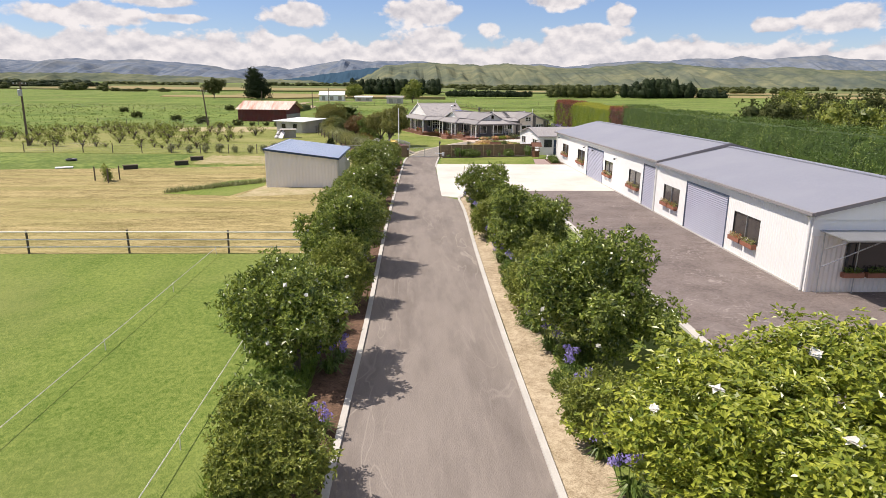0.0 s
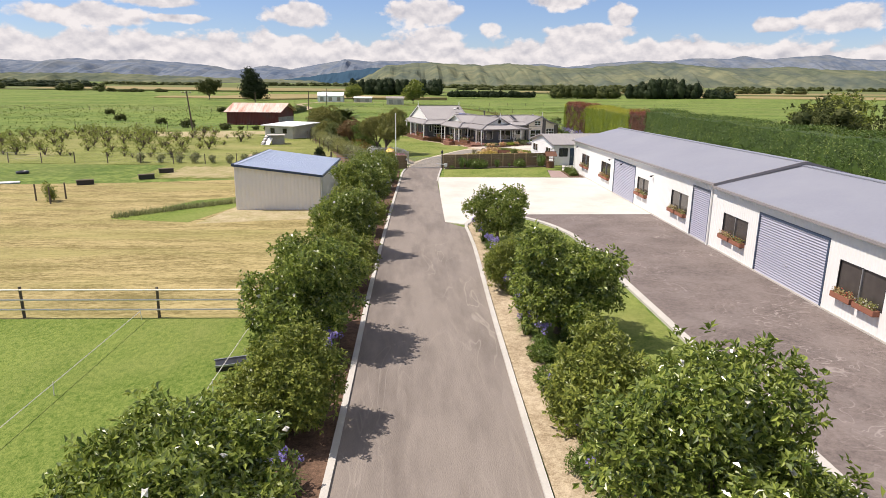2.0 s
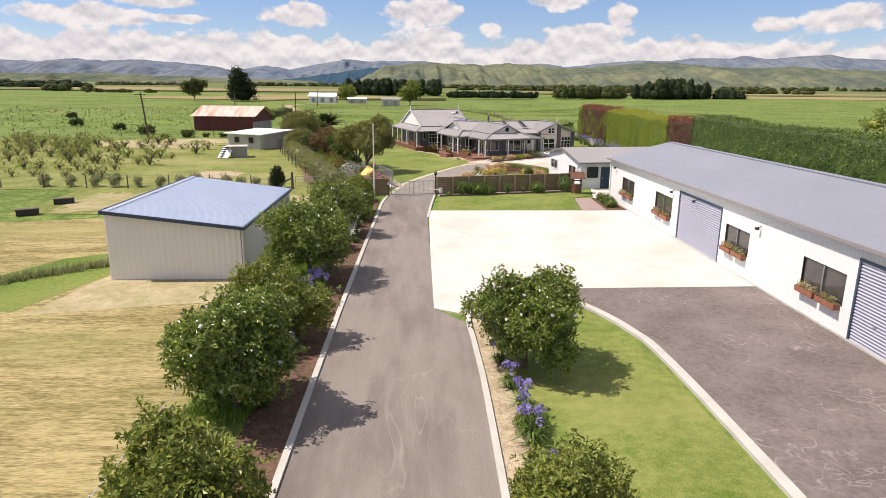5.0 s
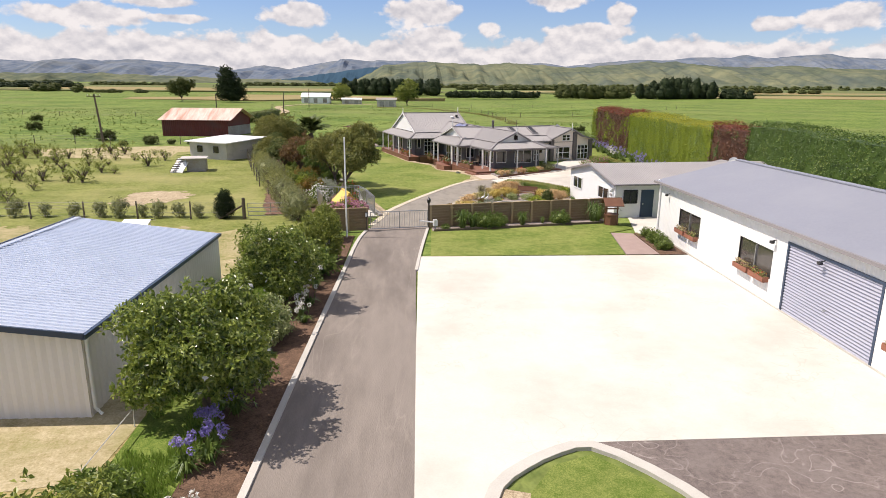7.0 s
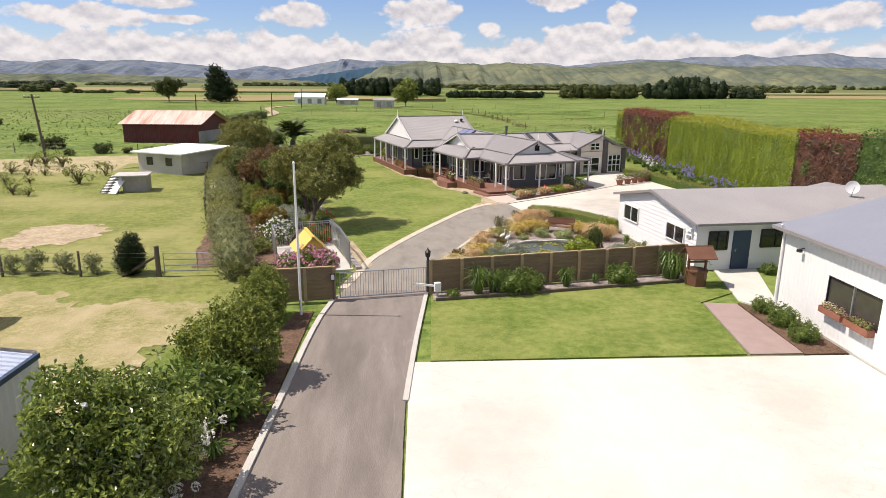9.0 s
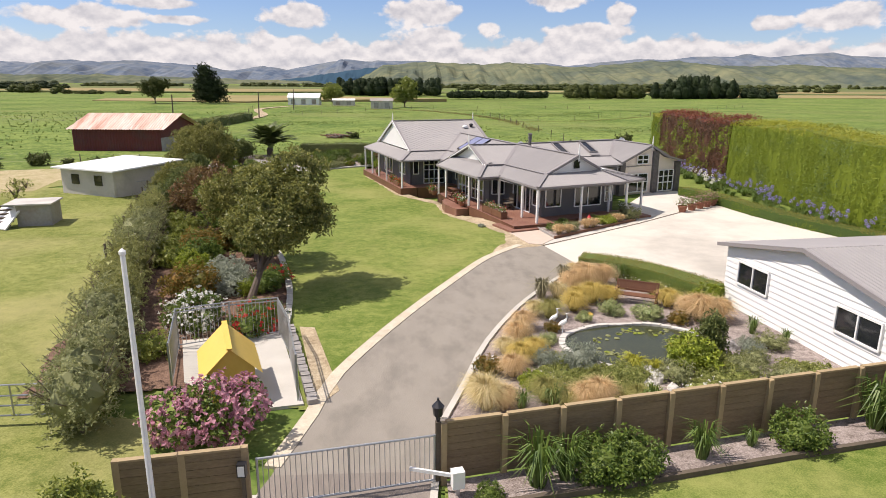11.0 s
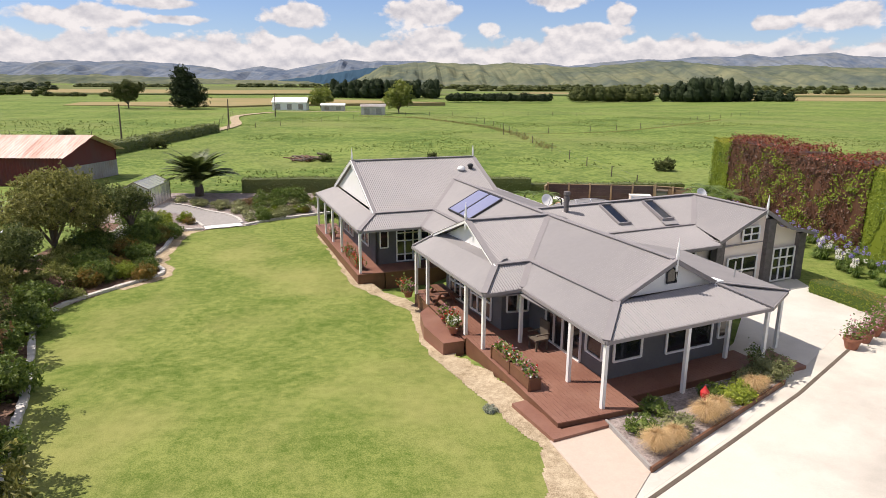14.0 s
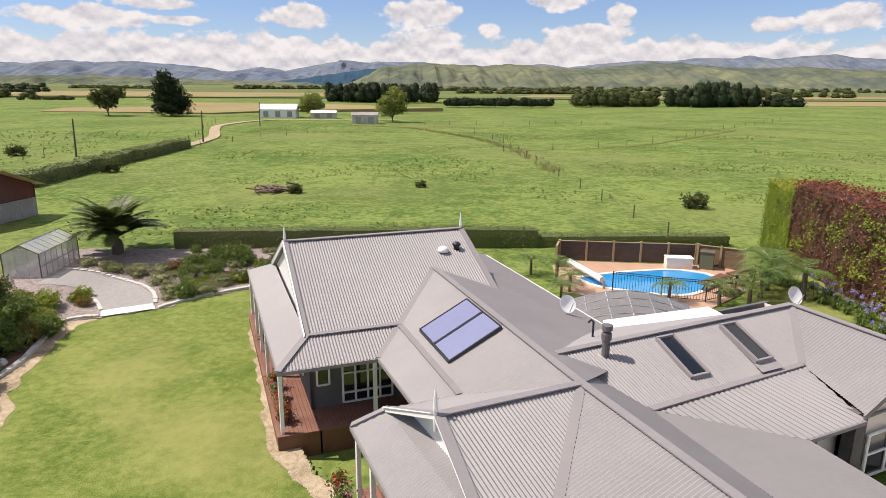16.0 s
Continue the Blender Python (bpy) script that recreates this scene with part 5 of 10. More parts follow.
af0, af1 = ap(1.08, 1.3, ZB), ap(8.25, 1.3, ZB)
ab0, ab1 = ap(1.08, 10.5, ZB), ap(8.25, 10.5, ZB)
roof([af0, af1, ar1, ar0])
roof([ab0, ab1, ar1, ar0])
roof([ap(0, 0, ZV), ap(6.2, 0, ZV), ap(6.2, 1.3, ZB), af0])
roof([ap(0, 0, ZV), af0, ab0, ap(0, 11.6, ZV)])
roof([ap(0, 11.6, ZV), ab0, ab1, ap(8.25, 11.6, ZV)])
cap(ar0, ar1)
cap(ap(0, 0, ZV), af0)
cap(af0, ar0, ab0)
cap(ar1, af1)
cap(af0, ap(5.2, 1.3, ZB))
fascia(ap(3.2, 0, ZV), ap(0, 0, ZV), ap(0, 11.6, ZV), ap(8.25, 11.6, ZV))
part("gable_infill", Geo().add([ap(1.16, 1.6, ZB + 0.05), ap(1.16, 10.2, ZB + 0.05), ap(1.16, 5.9, ZA - 0.12)], [(0, 1, 2)]), "white_trim", house, "white gable panel")
part("barge_board", Geo().beam(ap(1.0, 1.2, ZB - 0.03), ap(1.0, 5.9, ZA - 0.03), 0.05, 0.17).beam(ap(1.0, 5.9, ZA - 0.03), ap(1.0, 10.6, ZB - 0.03), 0.05, 0.17), "white_trim", house)
part("gable_infill", Geo().add([ap(8.2, 1.3, 2.2), ap(8.2, 10.5, 2.2), ap(8.2, 10.5, ZB), ap(8.2, 5.9, ZA - 0.05), ap(8.2, 1.3, ZB)], [(0, 1, 2, 3, 4)]), "grey_cladding", house)

# main block: a ridge from the front gable back to the hip where the west gable joins
RU, RZ = 3.66, 3.74
EZ = 2.79
f_ap, f_hip = hp(RU, 1.5, RZ), hp(4.0, 8.75, 3.75)
e_f, e_in = hp(1.42, 1.38, EZ - 0.02), hp(1.45, 6.05, EZ + 0.01)      # knee of the west slope, front and back
e_r = hp(5.3, 1.4, 2.83)                                              # knee on the east side
v_sw, v_se, v_in = hp(-0.05, 0.0, 2.3), hp(6.4, 0.1, 2.27), hp(0.42, 4.92, 2.26)
v_er, c_in = hp(8.75, 1.35, 2.12), hp(9.02, 6.42, 2.3)
c_kl, c_kr, c_join = hp(6.0, 8.5, 2.75), hp(12.2, 8.95, 2.60), hp(4.7, 10.8, 3.57)
roof([e_f, e_in, f_hip, f_ap])                    # west slope
roof([v_sw, e_f, e_in, v_in])                     # west verandah
roof([v_sw, v_se, e_r, e_f])                      # front verandah
roof([e_r, c_kl, c_join, f_hip, f_ap])            # east slope
roof([v_se, v_er, c_in, c_kl, e_r])               # east verandah
cap(f_ap, f_hip)
cap(v_sw, e_f, f_ap, e_r, v_se)
cap(e_f, e_in)
cap(e_r, v_er)
fascia(v_in, v_sw, v_se, v_er, c_in)
part("gable_infill", Geo().add([hp(1.5, 1.62, EZ - 0.06), hp(5.3, 1.62, EZ - 0.06), hp(5.3, 1.62, EZ + 0.05), hp(RU, 1.62, RZ - 0.06)], [(0, 1, 2, 3)]), "white_trim", house, "white gable panel")
part("barge_board", Geo().beam(hp(1.36, 1.32, EZ - 0.06), hp(RU, 1.42, RZ - 0.04), 0.05, 0.14), "roof_cap", house)
part("barge_board", Geo().beam(hp(RU, 1.42, RZ - 0.04), hp(5.36, 1.34, EZ + 0.02), 0.05, 0.14), "roof_cap", house)
part("barge_foot", Geo().box(hp(5.4, 1.5, EZ + 0.04), (0.34, 0.42, 0.13), HT), "white_trim", house)
gw = part("gable_window", Geo().add([hp(RU - 0.2, 1.6, EZ + 0.2), hp(RU + 0.2, 1.6, EZ + 0.2), hp(RU + 0.2, 1.6, EZ + 0.55), hp(RU, 1.6, EZ + 0.7), hp(RU - 0.2, 1.6, EZ + 0.55)], [(0, 1, 2, 3, 4)]), "dark_glass", house)
part("window_frame", Geo().tube([hp(RU - 0.2, 1.57, EZ + 0.2), hp(RU + 0.2, 1.57, EZ + 0.2), hp(RU + 0.2, 1.57, EZ + 0.55), hp(RU, 1.57, EZ + 0.7), hp(RU - 0.2, 1.57, EZ + 0.55), hp(RU - 0.2, 1.57, EZ + 0.2)], 0.025, 6), "black_trim", gw)

# small west gable
b_ap, b_f, b_b = hp(0.24, 8.6, 3.87), hp(0.0, 6.0, 2.84), hp(0.05, 11.2, 2.78)
w_sw, w_nw = hp(-1.05, 4.9, 2.26), hp(-0.75, 11.65, 2.27)
l_foot = ap(4.2, -4.2, 2.70)
roof([b_f, e_in, f_hip, b_ap])
roof([b_b, l_foot, f_hip, b_ap])
roof([w_sw, v_in, e_in, b_f])
roof([w_sw, b_f, b_b, w_nw])
roof([b_f, b_b, hp(0.6, 10.95, 2.93), hp(0.6, 6.2, 2.99)])
roof([w_nw, b_b, l_foot, ap(3.2, -3.4, 2.2)])
cap(b_ap, f_hip)
cap(w_sw, b_f, b_ap, b_b, w_nw)
cap(v_in, e_in, f_hip)
cap(b_f, e_in)
fascia(v_in, w_sw, w_nw, ap(3.2, -3.4, 2.2))
part("gable_infill", Geo().add([hp(0.42, 6.3, 2.84), hp(0.42, 10.95, 2.82), hp(0.42, 8.6, 3.8)], [(0, 1, 2)]), "white_trim", house, "white gable panel")
part("barge_board", Geo().beam(hp(-0.08, 5.9, 2.78), hp(0.16, 8.6, 3.85), 0.05, 0.12), "white_trim", house)
part("barge_board", Geo().beam(hp(0.16, 8.6, 3.85), hp(-0.03, 11.3, 2.74), 0.05, 0.12), "white_trim", house)

# link back to wing A: knee on the west side, one long slope on the east
m_end, l_knee = ap(6.33, 3.8, 3.77), ap(4.2, 1.32, 2.65)
roof([l_knee, m_end, f_hip, l_foot])
roof([ap(3.12, 0.0, 2.14), l_knee, l_foot, ap(3.2, -3.4, 2.2)])
roof([f_hip, m_end, ap(8.28, 8.8, 3.13), ap(11.4, 10.3, 2.2), ap(11.4, -2.6, 2.2)])
cap(f_hip, m_end)
cap(l_knee, l_foot)
cap(ap(3.12, 0.0, 2.12), l_knee, m_end)
fascia(ap(3.12, 0.0, 2.14), ap(3.2, -3.4, 2.2))
part("gutter", Geo().beam(ap(11.42, -2.6, 2.15), ap(11.42, 10.3, 2.15), 0.1, 0.1), "white_trim", house)

# wing C: ridge across, gable to the front
c_re, c_ap = hp(14.1, 10.9, 3.58), hp(14.05, 6.7, 3.52)
c_ft, c_rk, c_rl = hp(11.3, 6.5, 2.42), hp(15.45, 6.4, 2.70), hp(17.0, 6.4, 2.30)
roof([c_kl, c_kr, c_re, c_join])
roof([c_kl, c_kr, hp(11.25, 6.42, 2.3), c_in], pitch=0.2)
roof([c_ft, c_kr, c_re, c_ap])
roof([c_ap, c_re, hp(15.9, 12.6, 2.62), c_rk])
roof([c_rk, hp(15.9, 12.6, 2.62), hp(17.6, 12.6, 2.30), c_rl])
roof([c_join, c_re, hp(15.9, 12.6, 2.62), hp(9.0, 14.2, 2.35), hp(5.2, 14.2, 2.5)])
cap(c_join, c_re, c_ap)
cap(c_re, c_kr)
cap(c_kl, c_kr)
fascia(c_in, hp(11.25, 6.42, 2.3))
part("barge_board", Geo().beam(hp(11.2, 6.44, 2.37), hp(14.05, 6.62, 3.48), 0.05, 0.16).beam(hp(14.05, 6.62, 3.48), hp(15.45, 6.33, 2.66), 0.05, 0.16).beam(hp(15.45, 6.33, 2.66), hp(17.1, 6.33, 2.26), 0.05, 0.14), "roof_cap", house)
part("gable_wall", Geo().add([hp(11.5, 6.85, 0), hp(16.8, 6.85, 0), hp(16.8, 6.85, 2.3), hp(15.4, 6.85, 2.62), hp(14.05, 6.85, 3.44), hp(11.5, 6.85, 2.42)], [(0, 1, 2, 3, 4, 5)]), "cream", house, "cream rendered gable wall")
for u, top in ((11.5, 2.36), (14.55, 3.1), (16.7, 2.25)):
    pil = part("stone_pier", Geo().box(hp(u, 6.80, top / 2), (0.45, 0.34, top), HT), "stone", house, "grey stone pier")
part("wall", Geo().add([hp(16.8, 6.85, 0), hp(16.8, 14, 0), hp(16.8, 14, 2.3), hp(16.8, 6.85, 2.3)], [(0, 1, 2, 3)]), "cream", house)
part("wall", Geo().add([hp(7.5, 7.2, 0), hp(11.5, 7.2, 0), hp(11.5, 7.2, 2.3), hp(7.5, 7.2, 2.3)], [(0, 1, 2, 3)]), "cream", house)

# ceilings over the rooms and verandahs
part("ceiling", Geo().prism([hp(0.3, 0.4, 0)[:2], hp(6.6, 0.4, 0)[:2], hp(8.4, 1.6, 0)[:2], hp(8.8, 6.6, 0)[:2], hp(16.6, 6.95, 0)[:2], hp(16.7, 13.8, 0)[:2], hp(9.2, 13.8, 0)[:2], hp(9.0, 18.2, 0)[:2], hp(3.0, 17.4, 0)[:2], hp(1.4, 15.3, 0)[:2], hp(1.3, 11.6, 0)[:2], hp(-0.5, 11.4, 0)[:2], hp(-0.8, 5.1, 0)[:2], hp(0.3, 4.9, 0)[:2]], 2.03, 2.08), "roof_cap", house)

# outer walls
def hwall(pts, z0, z1, frame_=hp, material="grey_cladding"):
    for p, q in zip(pts, pts[1:]):
        d = (Vector(frame_(*q, 0)) - Vector(frame_(*p, 0)))
        mid = (Vector(frame_(*q, 0)) + Vector(frame_(*p, 0))) / 2
        part("wall", Geo().box((mid.x, mid.y, (z0 + z1) / 2), (d.length + 0.14, 0.14, z1 - z0), math.atan2(d.y, d.x)), material, house)


hwall([(2.6, 11.0), (0.6, 10.95), (0.6, 6.45), (1.64, 6.25), (1.3, 1.5), (6.3, 1.5), (6.5, 8.6)], 0, 2.3)
hwall([(3.0, 17.4), (2.6, 11.0)], 0, 2.2)
hwall([(8.2, 1.35), (1.2, 1.35), (1.2, 10.4), (8.2, 10.4), (8.2, 1.35)], -0.45, 2.45, ap)
hwall([(9.0, 12.0), (9.0, 18.4)], 0, 2.1)
hwall([(4.6, 14.0), (17.0, 14.0)], 0, 2.3)


def glazing(p, q, z0, z1, cols, rows, frame_=hp, off=0.10, bar=0.045):
    """White-framed glazing on a wall line from p to q (its outside to the right hand)."""
    a, b = Vector(frame_(*p, 0)), Vector(frame_(*q, 0))
    d = (b - a).normalized()
    n = Vector((d.y, -d.x, 0)) * off
    wd = part("window", Geo().add([a + n + Vector((0, 0, z0)), b + n + Vector((0, 0, z0)), b + n + Vector((0, 0, z1)), a + n + Vector((0, 0, z1))], [(0, 1, 2, 3)]), "dark_glass", house)
    n = n * 1.2
    f = Geo()
    for i in range(cols + 1):
        c = a.lerp(b, i / cols) + n
        f.beam(c + Vector((0, 0, z0)), c + Vector((0, 0, z1)), bar * 1.5, bar * 1.5)
    for z in [z0, z1] + list(rows):
        f.beam(a + n + Vector((0, 0, z)), b + n + Vector((0, 0, z)), bar * 1.3, bar * 1.3)
    part("window_frame", f, "white_trim", wd)
    return wd


# west side of the main block and the small gable
glazing((0.6, 10.6), (0.6, 9.1), 0.35, 2.2, 3, (1.0, 1.8))
glazing((0.6, 8.7), (0.6, 7.1), 0.35, 2.2, 3, (1.0, 1.8))
glazing((0.72, 6.43), (1.52, 6.27), 0.9, 2.15, 2, ())
glazing((1.54, 4.9), (1.39, 2.75), 0.33, 2.15, 4, (1.8,))
glazing((1.37, 2.45), (1.31, 1.6), 0.85, 2.1, 1, ())
glazing((1.45, 1.5), (2.5, 1.5), 0.85, 2.1, 1, ())
glazing((3.5, 1.5), (5.4, 1.5), 0.75, 2.1, 2, ())
glazing((5.7, 1.5), (6.2, 1.5), 0.9, 2.1, 1, (1.5,))
# link and wing A
glazing((2.89, 15.8), (2.81, 14.4), 0.5, 2.1, 2, (1.7,))
glazing((1.35, 1.35), (1.75, 1.35), 0.9, 2.1, 1, (), ap)
glazing((2.2, 1.35), (3.9, 1.35), 0.15, 2.05, 4, (0.5, 1.2, 1.6), ap)
glazing((1.2, 4.2), (1.2, 2.6), 0.7, 2.15, 2, (), ap)
glazing((1.2, 8.6), (1.2, 6.2), 0.4, 2.15, 3, (1.7,), ap)
# wing C front
glazing((14.95, 6.85), (16.35, 6.85), 0.12, 1.65, 3, (0.75, 1.2))
glazing((12.1, 6.85), (13.9, 6.85), 0.2, 1.5, 2, (0.9,))
glazing((12.85, 6.85), (13.85, 6.85), 2.2, 2.82, 2, (2.5,))
glazing((9.4, 7.2), (10.5, 7.2), 0.9, 2.0, 2, (1.6,))


def verandah_post(p, z0, z1):
    ob = part("verandah_post", Geo().box((p[0], p[1], (z0 + z1) / 2), (0.11, 0.11, z1 - z0), HT), "white_trim", house)
    return ob


for u, v, z0, z1 in ((0.03, 0.07, 0.3, 2.28), (3.0, 0.1, 0.0, 2.26), (6.3, 0.15, 0.0, 2.25), (8.6, 1.42, 0.0, 2.1), (5.8, 1.1, 0.3, 2.3), (0.15, 1.8, 0.3, 2.28), (0.44, 4.96, 0.3, 2.24), (-0.99, 4.98, 0.3, 2.24),
                     (-0.94, 6.35, 0.3, 2.24), (-0.74, 10.1, 0.2, 2.24), (-0.64, 11.5, 0.2, 2.24)):
    verandah_post(hp(u, v, 0), z0, z1)
for a, b in ((0.05, 0.05), (0.05, 4.3), (0.05, 6.7), (0.05, 8.9), (0.05, 11.4), (3.0, 0.05)):
    verandah_post(ap(a, b, 0), -0.05, 2.1)
for p in (ar0, ar1, hp(0.16, 8.6, 3.87), hp(RU, 1.42, RZ), hp(14.05, 6.62, 3.52)):
    fin = part("finial", Geo().lathe((p[0], p[1], p[2] - 0.35), [(0.035, 0), (0.05, 0.3), (0.035, 0.36), (0.055, 0.5), (0.04, 0.75), (0.012, 0.98), (0.004, 1.05)], 8), "white_trim", house)

# skylights, solar panels, flue, dishes, vents
def on_c(u, v, lift=0.0):
    return hp(u, v, 2.68 + (v - 8.75) / 2.1 * 0.89 + lift)


for u in (8.0, 10.5):
    skl = part("skylight", Geo().add([on_c(u, 9.15, 0.10), on_c(u + 0.62, 9.15, 0.10), on_c(u + 0.62, 10.55, 0.10), on_c(u, 10.55, 0.10)], [(0, 1, 2, 3)]), "dark_glass", house, "dark roof window")
    f = Geo()
    for p, q in (((u, 9.15), (u + 0.62, 9.15)), ((u + 0.62, 9.15), (u + 0.62, 10.55)), ((u + 0.62, 10.55), (u, 10.55)), ((u, 10.55), (u, 9.15))):
        f.beam(on_c(*p, 0.07), on_c(*q, 0.07), 0.09, 0.14)
    part("skylight_frame", f, "roof_cap", skl)
    part("skylight_flashing", Geo().add([on_c(u - 0.12, 8.85, 0.03), on_c(u + 0.74, 8.85, 0.03), on_c(u + 0.74, 9.15, 0.035), on_c(u - 0.12, 9.15, 0.035)], [(0, 1, 2, 3)]), "grey_roof", skl)


def on_l(a, b, lift=0.0):
    return ap(a, b, 2.65 + (a - 4.2) * 0.526 + lift)


for b0 in (-2.6, -1.27):
    pan = part("solar_panel", Geo().add([on_l(4.5, b0, 0.12), on_l(4.5, b0 + 1.27, 0.12), on_l(6.1, b0 + 1.27, 0.12), on_l(6.1, b0, 0.12)], [(3, 2, 1, 0)]), "solar", house, "blue solar water panel")
    f = Geo()
    for p, q in (((4.5, b0), (4.5, b0 + 1.27)), ((4.5, b0 + 1.27), (6.1, b0 + 1.27)), ((6.1, b0 + 1.27), (6.1, b0)), ((6.1, b0), (4.5, b0))):
        f.beam(on_l(*p, 0.09), on_l(*q, 0.09), 0.05, 0.09)
    part("panel_frame", f, "black_trim", pan)
fl = thing("chimney_flue", on_c(6.05, 10.4), "steel flue pipe with a cowl on the roof", "flue")
x, y, z = on_c(6.05, 10.4)
part("flue_pipe", Geo().lathe((x, y, z - 0.1), [(0.11, 0), (0.11, 0.6), (0.14, 0.62), (0.14, 0.8), (0.10, 0.82), (0.10, 0.87), (0.15, 0.89), (0.15, 1.03), (0.03, 1.06)], 12), "stone", fl)
part("flashing", Geo().add([on_c(5.75, 9.6, 0.03), on_c(6.4, 9.6, 0.03), on_c(6.3, 10.5, 0.03), on_c(5.85, 10.5, 0.03)], [(0, 1, 2, 3)]), "cream", fl)


def dish(p, face):
    d = thing("satellite_dish", p, "white satellite dish on a roof bracket", "satellite dish", "satellite dishes")
    c = Vector(p) + Vector((0, 0, 0.45))
    n = Vector(face).normalized()
    a = n.cross(Vector((0, 0, 1))).normalized()
    b = n.cross(a)
    gd = Geo()
    rows = [(0.02, -0.062), (0.17, -0.05), (0.33, 0.0), (0.33, -0.012), (0.17, -0.064), (0.02, -0.078)]
    k0 = 0
    for r_, h_ in rows:
        for j in range(18):
            t = 2 * math.pi * j / 18
            gd.v.append(tuple(c + a * r_ * math.cos(t) + b * r_ * math.sin(t) + n * h_))
    for i in range(len(rows) - 1):
        for j in range(18):
            gd.f.append((i * 18 + j, i * 18 + (j + 1) % 18, (i + 1) * 18 + (j + 1) % 18, (i + 1) * 18 + j))
    gd.f.append(tuple(range(18)))
    gd.f.append(tuple(90 + j for j in reversed(range(18))))
    part("reflector", gd, "white_trim", d)
    part("bracket", Geo().tube([Vector(p) + Vector((0, 0, -0.25)), Vector(p) + Vector((0, 0, 0.2)), c - n * 0.1], 0.03, 7), "galv", d)
    part("feed_arm", Geo().tube([c - b * 0.3 * (1 if b.z > 0 else -1), c + n * 0.36 - Vector((0, 0, 0.05))], 0.015, 6), "galv", d)


dish((10.28, 114.5, 2.5), (0.35, -0.9, 0.5))
dish((18.4, 114.1, 2.86), (0.35, -0.9, 0.5))
dish(cp(9.6, 2.4, 2.75), (-0.4, -1, 0.3))
vx, vy, vz = ap(7.0, 4.6, 2.66 + (4.6 - 1.3) * 0.448)
vent = thing("roof_vent", (vx, vy, vz), "white domed roof vent", "roof vent", "roof vents")
part("dome", Geo().lathe((vx, vy, vz), [(0.22, 0.0), (0.22, 0.08), (0.19, 0.16), (0.11, 0.22), (0.02, 0.24)], 14), "white_trim", vent, "", True)
vx, vy, vz = ap(7.6, 4.7, 2.66 + (4.7 - 1.3) * 0.448)
vent = thing("roof_vent", (vx, vy, vz), "black ball vent on the roof", "roof vent", "roof vents")
part("dome", Geo().lathe((vx, vy, vz), [(0.12, 0.0), (0.12, 0.1), (0.17, 0.16), (0.17, 0.22), (0.08, 0.29), (0.02, 0.3)], 14), "black_trim", vent, "", True)
pv = thing("vent_pipe", hp(7.6, 2.6, 2.4), "thin vent pipe through the roof", "pipe")
part("pipe", Geo().tube([hp(7.6, 2.6, 2.35), hp(7.6, 2.6, 2.95)], 0.025, 7), "galv", pv)
pv = thing("vent_pipe", hp(7.18, 12.36, 2.86), "dark bent vent pipe beside the flue", "pipe")
part("pipe", Geo().tube([hp(7.18, 12.36, 2.8), hp(7.18, 12.36, 3.55), hp(7.08, 12.36, 3.62), hp(6.98, 12.36, 3.55)], 0.035, 7), "black_trim", pv)

# ---- decks ----
deck = thing("timber_deck", hp(-0.4, 4, 0), "red-brown timber deck with steps along the house", "deck")


def planks(frame_, a0, a1, b0, b1, z, width=0.14, skirt=-0.5):
    """Boards that run along b, side by side over a, with a skirt below."""
    n = max(1, int(round((a1 - a0) / width)))
    for i in range(n):
        x0, x1 = a0 + (a1 - a0) * i / n + 0.004, a0 + (a1 - a0) * (i + 1) / n - 0.004
        part("plank", Geo().add([frame_(x0, b0, z - 0.03), frame_(x1, b0, z - 0.03), frame_(x1, b1, z - 0.03), frame_(x0, b1, z - 0.03), frame_(x0, b0, z), frame_(x1, b0, z), frame_(x1, b1, z), frame_(x0, b1, z)],
                                [(3, 2, 1, 0), (4, 5, 6, 7), (0, 1, 5, 4), (1, 2, 6, 5), (2, 3, 7, 6), (3, 0, 4, 7)]), "deck", deck)
    lo = [frame_(a0 + 0.03, b0 + 0.03, 0), frame_(a1 - 0.03, b0 + 0.03, 0), frame_(a1 - 0.03, b1 - 0.03, 0), frame_(a0 + 0.03, b1 - 0.03, 0)]
    part("skirt", Geo().prism([(p[0], p[1]) for p in lo], skirt, z - 0.035), "brown_wood", deck)


planks(ap, 1.52, 4.25, -15.8, -9.45, 0.30)
planks(hp, 0.95, 6.6, 0.3, 1.45, 0.295)
planks(ap, 1.5, 3.7, -9.45, -3.7, 0.20)
planks(ap, -0.15, 1.2, -0.15, 11.7, 0.06, 0.14, -0.8)
planks(ap, 1.2, 4.6, -0.15, 1.35, 0.055, 0.14, -0.8)
part("step", Geo().prism([hp(-1.93, -0.5, 0)[:2], hp(-0.1, -0.5, 0)[:2], hp(-0.1, -0.15, 0)[:2], hp(-1.44, -0.15, 0)[:2], hp(-1.44, 1.6, 0)[:2], hp(-1.9, 1.6, 0)[:2]], -0.3, 0.14), "deck", deck)
part("step", Geo().prism([ap(0.72, -9.42, 0)[:2], ap(1.49, -9.42, 0)[:2], ap(1.49, -5.6, 0)[:2], ap(0.95, -6.2, 0)[:2], ap(0.62, -7.6, 0)[:2]], -0.6, 0.12), "deck", deck)
part("step", Geo().prism([hp(7.0, -0.2, 0)[:2], hp(8.0, -0.2, 0)[:2], hp(8.0, 1.2, 0)[:2], hp(7.0, 1.2, 0)[:2]], -0.1, 0.15), "deck", deck)

